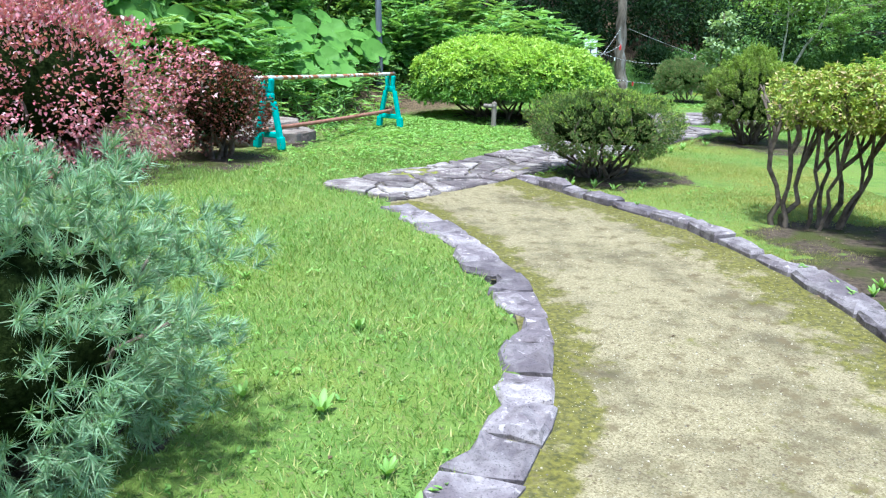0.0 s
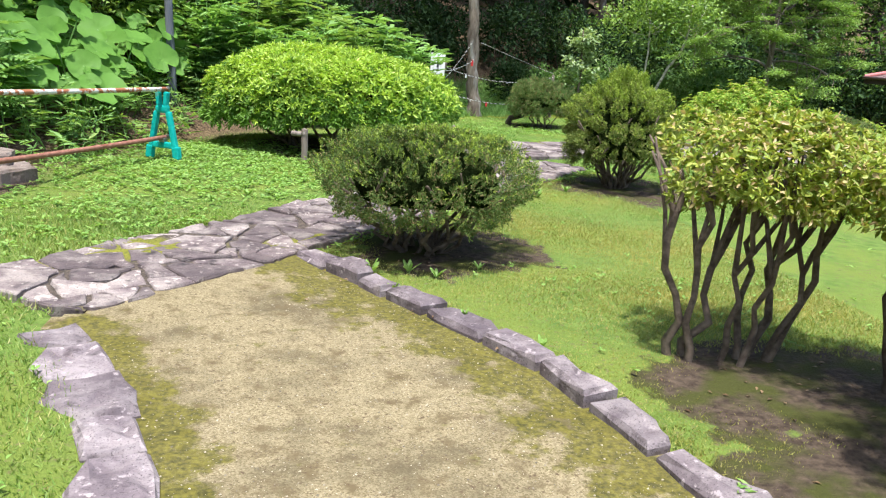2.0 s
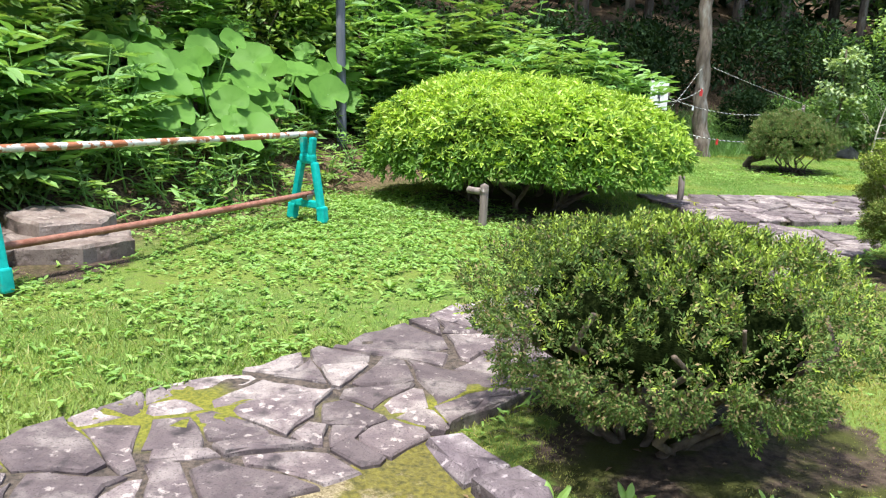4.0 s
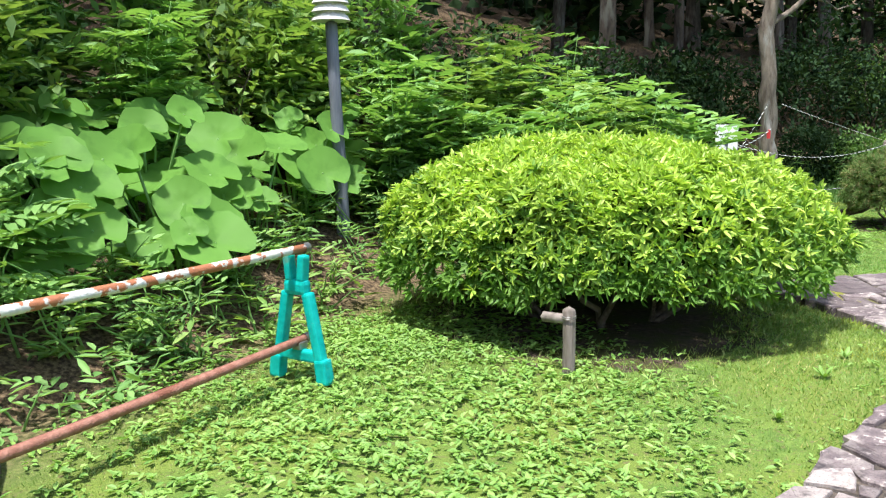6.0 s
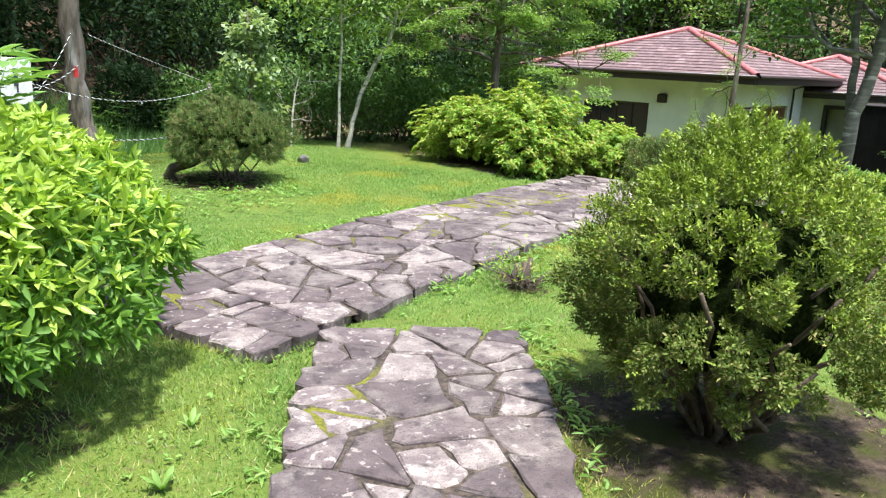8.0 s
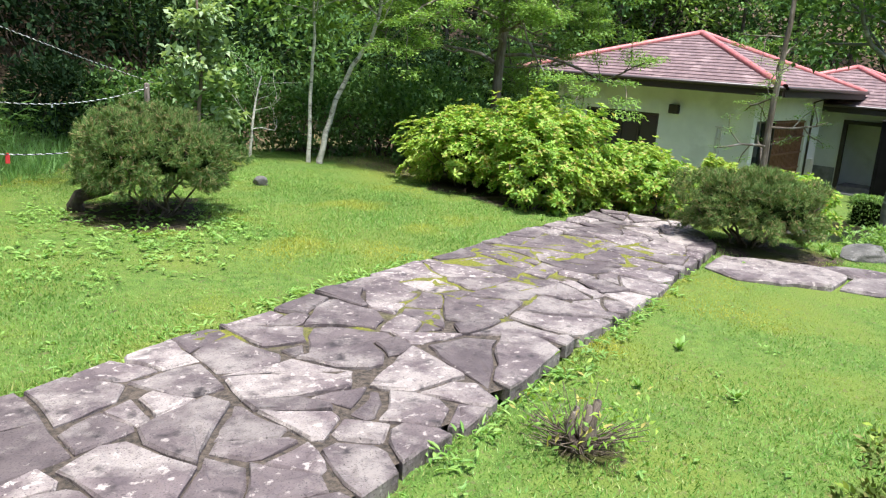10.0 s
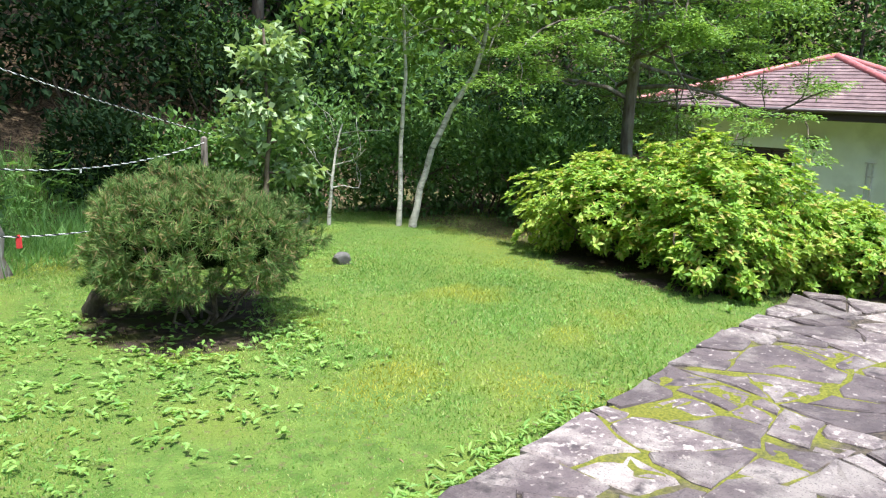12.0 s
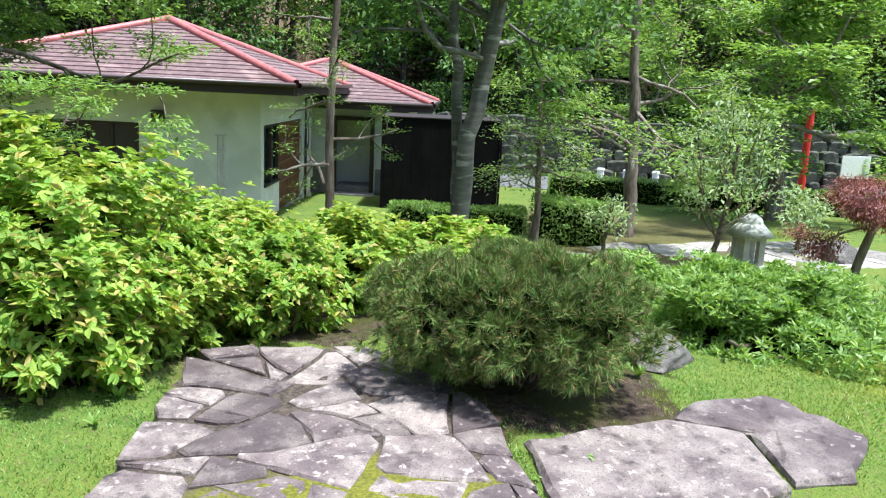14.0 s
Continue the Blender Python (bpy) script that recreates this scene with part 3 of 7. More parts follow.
def ground():
    def axis(a, b, step, lo, hi):
        c = list(np.arange(a, b + 1e-6, step))
        s, x = step, b
        while x < hi:
            s *= 1.22
            x += s
            c.append(x)
        s, x, left = step, a, []
        while x > lo:
            s *= 1.22
            x -= s
            left.append(x)
        return np.array(left[::-1] + c)
    xs, ys = axis(-5, 14, 0.12, -1500, 1500), axis(-1, 24, 0.12, -1500, 1500)
    X, Y = np.meshgrid(xs, ys)
    Z = gz(X, Y)
    # the beds of the paths lie lower than the turf
    for poly, drop in ((GRAVEL, 0.05), (BAND, 0.05), (TERRACE, 0.05)):
        Z = np.where(inside(X, Y, poly), Z - drop, Z)
    along = np.minimum(np.abs(line_dist(X, Y, LEFT_KERB)), np.abs(line_dist(X, Y, RIGHT_KERB)))
    Z = np.where((along < 0.17) & ~inside(X, Y, GRAVEL), Z - 0.05, Z)
    V = np.stack([X, Y, Z], -1).reshape(-1, 3)
    ny, nx = X.shape
    i = (np.arange(ny - 1)[:, None] * nx + np.arange(nx - 1)[None]).ravel()
    F = np.stack([i, i + 1, i + nx + 1, i + nx], -1)
    me = np_mesh("ground", V, F, True)
    for nm, arr in (("bare", bare_at(X, Y)), ("litter", litter_at(X, Y))):
        me.attributes.new(nm, "FLOAT", "POINT").data.foreach_set("value", arr.ravel().astype(np.float32))
    tagged(add_mesh("ground", me, M_GROUND), "mossy green garden lawn on gently falling ground", "ground", kind="structure")


ground()


def gravel():
    xs, ys = np.arange(-2, 2.6, 0.05), np.arange(-2.6, 8.9, 0.05)
    X, Y = np.meshgrid(xs, ys)
    dl, dr = np.abs(line_dist(X, Y, LEFT_KERB)), np.abs(line_dist(X, Y, RIGHT_KERB))
    keep = inside(X, Y, GRAVEL) | (dl < 0.2) | (dr < 0.17) | (np.abs(line_dist(X, Y, [(-0.40, 7.36), (0.67, 8.78)])) < 0.12)
    edge = np.minimum(dl, dr)
    Z = 0.004 * small_wave(np.stack([X, Y, X * 0], -1) * 1.7) - 0.012
    Z = Z + 0.022 * (1 - smooth01(np.abs(line_dist(X, Y, [(-0.40, 7.36), (0.67, 8.78)])) / 0.5))
    ny, nx = X.shape
    i = (np.arange(ny - 1)[:, None] * nx + np.arange(nx - 1)[None])
    k = keep[:-1, :-1] & keep[1:, 1:] & keep[:-1, 1:] & keep[1:, :-1]
    i = i[k]
    F = np.stack([i, i + 1, i + nx + 1, i + nx], -1)
    used, inv = np.unique(F, return_inverse=True)
    V = np.stack([X, Y, Z], -1).reshape(-1, 3)[used]
    me = np_mesh("gravel_path", V, inv.reshape(F.shape), True)
    moss = np.maximum(1 - smooth01((dl - 0.02) / 0.34), 1 - smooth01((dr - 0.02) / 0.72)).ravel()[used] * 0.66
    me.attributes.new("moss", "FLOAT", "POINT").data.foreach_set("value", moss.astype(np.float32))
    tagged(add_mesh("path", me, M_GRAVEL), "pale yellow granite grit path with mossy edges", "path", kind="structure")


gravel()

# ---- flagstones and kerbs ----


def clip_poly(poly, px, py, nx, ny):
    out = []
    for (ax, ay), (bx, by) in zip(poly, poly[1:] + poly[:1]):
        da, db = (ax - px) * nx + (ay - py) * ny, (bx - px) * nx + (by - py) * ny
        if da <= 0:
            out.append((ax, ay))
        if (da < 0 < db) or (db < 0 < da):
            t = da / (da - db)
            out.append((ax + (bx - ax) * t, ay + (by - ay) * t))
    return out


def area(poly):
    return 0.5 * sum(a[0] * b[1] - b[0] * a[1] for a, b in zip(poly, poly[1:] + poly[:1]))


def stone_mesh(name, poly, g, top=0.03, deep=0.07, rough=0.012, round_off=0.007, lump=0.0025):
    """A flat stone: an uneven outline, a chipped upper edge and a slightly dished, tilted top. poly about the origin."""
    pts = []
    for (ax, ay), (bx, by) in zip(poly, poly[1:] + poly[:1]):
        n = max(1, int(math.hypot(bx - ax, by - ay) / 0.11))
        for i in range(n):
            t = i / n
            j = rough if i else rough * 0.4
            pts.append((ax + (bx - ax) * t + g.normal(0, j * 0.6), ay + (by - ay) * t + g.normal(0, j * 0.6)))
    P = np.array(pts)
    c = P.mean(0)
    tilt = g.normal(0, 0.007, 2)
    z = lambda Q: top + (Q - c) @ tilt
    n = len(P)
    R = np.hypot(*(P - c).T)[:, None] + 1e-6
    inner = P - (P - c) / R * round_off * g.uniform(0.6, 1.6, (n, 1))
    mid = c + (inner - c) * 0.55
    rings = [np.c_[P, np.full(n, top - deep)], np.c_[P, z(P) - round_off * g.uniform(0.6, 1.5, n)], np.c_[inner, z(inner) + g.normal(0, lump * 0.6, n)],
             np.c_[mid, z(mid) + g.normal(0, lump, n)], np.array([[c[0], c[1], top + g.normal(0, lump)]])]
    V = np.concatenate(rings)
    F = []
    for k in range(3):
        for i in range(n):
            j = (i + 1) % n
            F.append((k * n + i, k * n + j, k * n + n + j, k * n + n + i))
    F += [(3 * n + i, 3 * n + (i + 1) % n, 4 * n) for i in range(n)]
    me = bpy.data.meshes.new(name)
    me.from_pydata(V.tolist(), [], F)
    return me


def flagging(name, outline, size, top, seed, label, bed_drop=0.018, mat=None, mossy=0.05):
    """Crazy paving: uneven stones fill the outline, over a bed of soil and moss."""
    g = np.random.default_rng(seed)
    root = tagged(new(name), label, "pavement", kind="structure")
    if area(outline) < 0:
        outline = outline[::-1]
    xs, ys = [p[0] for p in outline], [p[1] for p in outline]
    # cut the outline again and again across its longer side, down to stones of uneven size
    warp_x, warp_y = waves(seed + 8, 8, 2.6 / size), waves(seed + 9, 8, 2.6 / size)
    todo, cells = [list(outline)], []
    while todo:
        poly = todo.pop()
        A = area(poly)
        if A < 0.004:
            continue
        want = size * size * g.choice([0.35, 0.7, 1.1, 1.7], p=[0.25, 0.35, 0.25, 0.15])
        if A < want * 1.35:
            cells.append(poly)
            continue
        Q = np.array(poly)
        c = Q.mean(0)
        w, vec = np.linalg.eigh(np.cov((Q - c).T))
        a = math.atan2(vec[1, 1], vec[0, 1]) + g.normal(0, 0.27)
        c = c + vec[:, 1] * math.sqrt(max(w[1], 1e-6)) * g.normal(0, 0.2)
        nx, ny = math.cos(a), math.sin(a)
        todo += [p for p in (clip_poly(poly, c[0], c[1], nx, ny), clip_poly(poly, c[0], c[1], -nx, -ny)) if len(p) > 2]
    stones = []
    for cell in cells:
        poly = list(cell)
        for (ax, ay), (bx, by) in zip(cell, cell[1:] + cell[:1]):
            ln = math.hypot(bx - ax, by - ay)
            if ln < 1e-4:
                continue
            gap = g.choice([0.003, 0.007, 0.018], p=[0.40, 0.32, 0.28])
            nx, ny = (by - ay) / ln, -(bx - ax) / ln
            poly = clip_poly(poly, ax - nx * gap, ay - ny * gap, nx, ny)
            if len(poly) < 3:
                break
        if len(poly) < 3 or area(poly) < 0.004:
            continue
        # knock off a corner here and there
        Q = np.array(poly)
        c = Q.mean(0)
        for k in range(2):
            v = Q[int(g.integers(0, len(Q)))] - c
            d = np.hypot(*v)
            if d > 0.08:
                poly = clip_poly(poly, *(c + v * g.uniform(0.72, 0.9)), *(v / d + g.normal(0, 0.2, 2)))
        keep = [p for p, q in zip(poly, poly[1:] + poly[:1]) if math.hypot(p[0] - q[0], p[1] - q[1]) > 0.03]
        if len(keep) < 3:
            continue
        # bend the cuts, so that no joint runs ruler-straight
        fine = []
        for (ax, ay), (bx, by) in zip(keep, keep[1:] + keep[:1]):
            n = max(1, int(math.hypot(bx - ax, by - ay) / 0.09))
            fine += [(ax + (bx - ax) * i / n, ay + (by - ay) * i / n) for i in range(n)]
        Q = np.array(fine)
        Q3 = np.c_[Q, np.zeros(len(Q))]
        Q = Q + np.stack([warp_x(Q3), warp_y(Q3)], 1) * size * 0.085
        c = Q.mean(0)
        stones.append((c[0], c[1], [tuple(p) for p in Q - c]))
    for cx, cy, poly in stones:
        ob = add_mesh("flagstone", stone_mesh("flagstone", poly, g, 0.0, 0.09, 0.014, 0.010, 0.004), mat or M_FLAG, root)
        ob.location = (cx, cy, top + g.normal(0, 0.005))
    # the bed in the joints
    step = 0.05
    X, Y = np.meshgrid(np.arange(min(xs), max(xs), step), np.arange(min(ys), max(ys), step))
    w = waves(seed + 3, 9, 2.6)
    Q = np.stack([X, Y, X * 0], -1)
    moss = smooth01((w(Q) + 0.25 * waves(seed + 4, 9, 14)(Q) + mossy) / 0.5)
    Z = top - bed_drop + 0.011 * moss + 0.003 * waves(seed + 5, 9, 18)(Q)
    keep = inside(X, Y, outline) & (np.abs(line_dist(X, Y, outline + outline[:1])) > 0.03)
    ny, nx = X.shape
    i = np.arange(ny - 1)[:, None] * nx + np.arange(nx - 1)[None]
    i = i[keep[:-1, :-1] & keep[1:, 1:] & keep[:-1, 1:] & keep[1:, :-1]]
    F = np.stack([i, i + 1, i + nx + 1, i + nx], -1)
    used, inv = np.unique(F, return_inverse=True)
    me = np_mesh("bedding", np.stack([X, Y, Z], -1).reshape(-1, 3)[used], inv.reshape(F.shape), True)
    me.attributes.new("moss", "FLOAT", "POINT").data.foreach_set("value", moss.ravel()[used].astype(np.float32))
    tagged(add_mesh("bedding", me, M_MOSS, root), "soil and yellow-green moss in the joints", kind="stuff")
    return root


def resample(pts, step):
    pts = np.array(pts, float)
    s = np.r_[0, np.cumsum(np.hypot(*np.diff(pts, axis=0).T))]
    t = np.arange(0, s[-1], step)
    return np.c_[np.interp(t, s, pts[:, 0]), np.interp(t, s, pts[:, 1])]


def kerb(name, line, width, length, top, out, seed, label, rough):
    """Edging stones laid end to end along a line; out: on which side of it they lie (1: left)."""
    g = np.random.default_rng(seed)
    root = tagged(new(name), label, "kerb", kind="structure")
    P = resample(line, 0.02)
    i, w_last = 0, np.mean(width)
    while i < len(P) - 8:
        n = int(g.uniform(*length) / 0.02)
        j = min(i + n, len(P) - 1)
        w = g.uniform(*width)
        a, b = P[i], P[j]
        m = P[(i + j) // 2]
        nrm = lambda k: (lambda d: np.array([-d[1], d[0]]) / (np.hypot(*d) + 1e-9))(P[min(k + 3, len(P) - 1)] - P[max(k - 3, 0)])
        n0, n1, nm = nrm(i), nrm(j), nrm((i + j) // 2)
        inner = [a, m + nm * g.normal(0, 0.008), b]
        w0, wm, w1 = w_last, w * g.uniform(0.95, 1.15), w * g.uniform(0.8, 1.1)
        w_last = w1
        outer = [b + n1 * out * w1, m + nm * out * wm, a + n0 * out * w0]
        ring = [tuple(p) for p in inner + outer]
        if area(ring) < 0:
            ring = ring[::-1]
        c = np.mean(ring, 0)
        k = g.uniform(0.90, 0.975)
        ring = [((p[0] - c[0]) * k, (p[1] - c[1]) * k) for p in ring]
        c = c + nm * g.normal(0, 0.008)
        h = top * g.uniform(0.6, 1.4)
        ob = add_mesh("kerb_stone", stone_mesh("kerb_stone", ring, g, 0.0, 0.16, rough, 0.024, 0.009), M_FLAG2, root)
        ob.location = (c[0], c[1], h)
        i = j
    return root


flagging("pavement", BAND, 0.31, 0.032, 21, "crazy-paved walk of purple-grey flagstones with lichen", mossy=-0.45)
flagging("terrace", TERRACE, 0.37, 0.052, 33, "crazy-paved terrace of grey flagstones with mossy joints")
kerb("kerb", LEFT_KERB, (0.17, 0.36), (0.26, 0.56), 0.028, 1, 5, "flat purple-grey edging stones beside the grit path", 0.030)
kerb("kerb", RIGHT_KERB, (0.15, 0.25), (0.28, 0.56), 0.058, -1, 6, "low row of purplish edging stones beside the lawn", 0.026)


def slab(name, outline, top, seed, label, deep=0.13, mat=None, category="slab"):
    g = np.random.default_rng(seed)
    cx, cy = sum(p[0] for p in outline) / len(outline), sum(p[1] for p in outline) / len(outline)
    poly = [(x - cx, y - cy) for x, y in outline]
    if area(poly) < 0:
        poly = poly[::-1]
    ob = add_mesh(name, stone_mesh(name, poly, g, 0.0, deep, 0.02, 0.02, 0.007), mat or M_FLAG)
    ob.location = (cx, cy, top)
    return tagged(ob, label, category)


slab("stone_slab", [(9.06, 16.17), (9.62, 16.34), (9.85, 15.95), (10.02, 15.66), (9.94, 15.3), (9.42, 15.22), (8.92, 15.8)], 0.042, 3, "large flat grey stone slab let into the lawn")
slab("stone_slab", [(10.06, 15.64), (10.32, 15.5), (10.52, 15.1), (10.1, 14.7), (9.6, 14.9), (9.5, 15.18), (9.98, 15.27)], 0.034, 4, "second flat grey stone slab let into the lawn")

# ---- shrubs and trees ----


def stems(base_r, top_pts, g, r0=0.03, bends=5, twist=0.06, z0=-0.05):
    """Crooked stems from round the foot up to the given places."""
    out = []
    for tp in top_pts:
        a = math.atan2(tp[1], tp[0]) + g.normal(0, 0.3)
        b = np.array([math.cos(a) * base_r, math.sin(a) * base_r, z0])
        t = np.linspace(0, 1, bends + 2)[:, None]
        pts = b + (np.asarray(tp) - b) * t
        pts[1:-1] += g.normal(0, twist, (bends, 3)) * [1, 1, 0.3]
        pts[:, 2] = np.maximum.accumulate(pts[:, 2] + 0.001 * np.arange(len(pts)))
        out.append((pts, r0 * g.uniform(0.7, 1.2) * np.linspace(1, 0.45, bends + 2)))
    return out


def clipped_shrub(name, at, r, zc, n, L, W, mat, label, category="shrub", new_mat=None, new_share=0.25, low=-0.35, seed=1, power=2.3, bump=0.07, stem_n=9, stem_r=0.03,
                  turn=0.0, needle=False, spread=0.6, depth=0.22, core=0.0, stem_mat=None, foot=0.10, flat=0.45, freq=3.0, per=14, group="", taper=0.0, twist=0.05, split=False, whorl=0, fall=0.0, lift=0.45, under=0.0,
                  lumps=0, lump=0.0, ragged=0.06, spray=0, shoot=0.0, face=0.25, fine=True, pull=0.0):
    """A shrub with a rounded, bumpy crown of single leaves on crooked stems."""
    g = np.random.default_rng(seed)
    z = gz1(at[0], at[1])
    root = thing(name, (at[0], at[1], z), label, category, group=group, turn=turn)
    P, N = shell(n, r, g, low, power, bump, depth, seed, freq, lumps, lump, ragged, pull)
    if taper:
        k = 1 - taper * np.clip(P[:, 2] / r[2], 0, 1) ** 1.5
        P[:, :2] *= k[:, None]
    if under:
        P[:, :2] *= (1 - under * np.clip(-P[:, 2] / r[2], 0, 1) ** 0.8)[:, None]
    top = np.clip(N[:, 2], 0, 1)
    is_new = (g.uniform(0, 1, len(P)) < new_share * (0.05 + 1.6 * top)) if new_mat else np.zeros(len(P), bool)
    if shoot:
        tall = (g.uniform(0, 1, len(P)) < 0.3) & (N[:, 2] > 0.0)
        P[:, 2] += tall * g.exponential(shoot, len(P))
    P = P + [0, 0, zc]
    D = unit(N * 0.9 + g.normal(0, spread, N.shape) + [0, 0, 0.35])
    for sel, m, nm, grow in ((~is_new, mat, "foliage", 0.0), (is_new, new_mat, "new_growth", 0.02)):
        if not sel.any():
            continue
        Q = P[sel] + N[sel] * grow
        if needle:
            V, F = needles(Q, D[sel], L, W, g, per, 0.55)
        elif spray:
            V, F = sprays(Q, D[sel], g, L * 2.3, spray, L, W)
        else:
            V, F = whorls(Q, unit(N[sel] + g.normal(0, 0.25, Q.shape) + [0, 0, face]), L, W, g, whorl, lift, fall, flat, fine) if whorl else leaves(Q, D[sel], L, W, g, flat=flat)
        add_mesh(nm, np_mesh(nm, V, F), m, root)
    # an added dark solid stands in for the shade inside the crown
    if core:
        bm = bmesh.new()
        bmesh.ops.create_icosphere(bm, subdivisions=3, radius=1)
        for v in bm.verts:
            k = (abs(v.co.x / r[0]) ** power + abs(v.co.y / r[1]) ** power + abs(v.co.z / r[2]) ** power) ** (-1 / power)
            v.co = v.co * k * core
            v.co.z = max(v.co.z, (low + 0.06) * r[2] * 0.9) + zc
        part("core", bm, M_INNER_SHADE, root, "dark solid added as the shade inside the bush", smooth=True)
    if stem_n:
        tips = []
        for i in range(stem_n):
            a, q = 2 * math.pi * (i + g.uniform(0, 0.8)) / stem_n, math.sqrt(g.uniform(0.1, 0.8))
            tips.append((math.cos(a) * r[0] * q, math.sin(a) * r[1] * q, zc + r[2] * g.uniform(-0.15, 0.45)))
        paths = stems(foot, tips, g, stem_r, twist=twist)
        if split:
            for path in paths:
                add_mesh("stem", tube_mesh("stem", [path], 6, 0.08, seed), stem_mat or M_TWIG, root)
        else:
            tagged(add_mesh("stemwork", tube_mesh("stemwork", paths, 6, 0.08, seed), stem_mat or M_TWIG, root), kind="stuff")
    return root


def grow_limbs(g, start, way, length, r, depth, out, tips, kink=0.22, up=0.15):
    n = 5
    pts, p, d = [np.array(start, float)], np.array(start, float), unit(np.array(way, float))
    for i in range(n):
        d = unit(d + g.normal(0, kink, 3) + [0, 0, up * 0.4])
        p = p + d * length / n
        pts.append(p.copy())
    out.append((np.array(pts), r * np.linspace(1, 0.55, n + 1)))
    tips.append((pts[-1], d))
    if depth <= 0:
        tips.append((pts[3], d))
        return
    for k in range(int(g.integers(2, 4))):
        q = pts[int(g.integers(2, n + 1))]
        side = unit(np.cross(d, g.normal(0, 1, 3)))
        grow_limbs(g, q, unit(d * 0.6 + side * 0.9 + [0, 0, up]), length * g.uniform(0.5, 0.75), r * 0.5, depth - 1, out, tips, kink, up)


def tree(name, at, label, trunk_pts, r0, r1, leaf, L, W, n, seed, bark=None, crown=(2.0, 2.0, 1.2), limb_from=0.5, limbs=6, limb_len=1.6, depth=1, clump=0.45, flat=0.7,
         category="tree", group="", up=0.2, needle=False, spread=0.9, tier=False, z0=None, kind=""):
    """A tree: a bent tapered trunk, forking limbs, and a crown of leaf clumps at the limbs' ends."""
    g = np.random.default_rng(seed)
    z = gz1(at[0], at[1]) if z0 is None else z0
    root = thing(name, (at[0], at[1], z), label, category, group=group, kind=kind)
    pts = np.array(trunk_pts, float)
    t = np.linspace(0, 1, len(pts))
    tt = np.linspace(0, 1, max(9, len(pts) * 3))
    P = np.stack([np.interp(tt, t, pts[:, k]) for k in range(3)], 1)
    P[1:-1] += g.normal(0, r0 * 0.18, (len(P) - 2, 3))
    rad = r0 + (r1 - r0) * tt
    rad[0] *= 1.35
    rad[1] *= 1.12
    P[0, 2] -= 0.15
    add_mesh("trunk", tube_mesh("trunk", [(P, rad)], 10, 0.05, seed), bark or M_BARK, root)
    out, tips = [], []
    for i in range(limbs):
        f = limb_from + (1 - limb_from) * (i + g.uniform(0, 0.7)) / limbs
        b = np.array([np.interp(f, tt, P[:, k]) for k in range(3)])
        a = i * 2.4 + g.uniform(0, 0.8)
        rise = g.uniform(0.1, 0.6) if not tier else g.uniform(-0.12, 0.18)
        ln = limb_len * (1.15 - 0.5 * (f - limb_from) / (1 - limb_from + 1e-6))
        grow_limbs(g, b, (math.cos(a), math.sin(a), rise), ln, np.interp(f, tt, rad) * 0.45, depth, out, tips, up=0.0 if tier else up)
    if out:
        tagged(add_mesh("branchwork", tube_mesh("branchwork", out, 5, 0.05, seed), bark or M_BARK, root), kind="stuff")
    C = np.array([p for p, _ in tips])
    Dt = np.array([d for _, d in tips])
    pick = g.integers(0, len(C), n)
    off = unit(g.normal(0, 1, (n, 3))) * (1.5 * clump * np.sqrt(g.uniform(0, 1, (n, 1)))) * ([1, 1, 0.2] if tier else [1, 1, 0.6])
    Q = C[pick] + off - Dt[pick] * g.uniform(0, clump, (n, 1))
    D = unit((off * [1, 1, 0.4] + Dt[pick] * 0.3 + g.normal(0, 0.35, (n, 3))) * ([1, 1, 0.3] if tier else [1, 1, 1]))
    if needle:
        V, F = needles(Q, D, L, W, g, 7, 0.5)
    else:
        V, F = leaves(Q, D, L, W, g, flat=flat, droop=0.06 if tier else 0.3)
    add_mesh("crown", np_mesh("crown", V, F), leaf, root)
    return root


# lawn shrubs
clipped_shrub("yew_bush", (1.67, 9.02), (0.84, 0.80, 0.38), 0.54, 11500, 0.021, 0.0085, L_YEW, "low dome-clipped dark green yew bush on bare soil", new_mat=L_YEW_NEW, new_share=0.18, low=-0.42,
              seed=2, bump=0.035, freq=8, spray=7, lumps=300, lump=0.08, pull=0.28, ragged=0.10, stem_n=22, stem_r=0.02, foot=0.12, core=0.66, depth=0.17, split=True, under=0.22, spread=0.5, power=2.5)
clipped_shrub("yew_bush", (4.56, 12.45), (0.78, 0.78, 0.76), 0.64, 13500, 0.023, 0.010, L_YEW_Y, "tall egg-clipped yew bush with yellow-green new growth", new_mat=L_YEW_NEW, new_share=0.5, low=-0.44,
              seed=3, bump=0.045, freq=9, spray=7, lumps=220, lump=0.11, pull=0.32, ragged=0.12, stem_n=34, stem_r=0.018, foot=0.09, core=0.56, depth=0.2, taper=0.36, twist=0.04, split=True, under=0.3, power=2.05, spread=0.5)
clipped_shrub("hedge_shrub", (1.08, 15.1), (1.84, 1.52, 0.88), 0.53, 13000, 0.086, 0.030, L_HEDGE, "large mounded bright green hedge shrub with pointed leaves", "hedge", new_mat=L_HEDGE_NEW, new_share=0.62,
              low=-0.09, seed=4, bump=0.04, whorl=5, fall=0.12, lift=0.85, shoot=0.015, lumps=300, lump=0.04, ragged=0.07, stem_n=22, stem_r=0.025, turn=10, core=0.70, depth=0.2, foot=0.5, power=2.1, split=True)


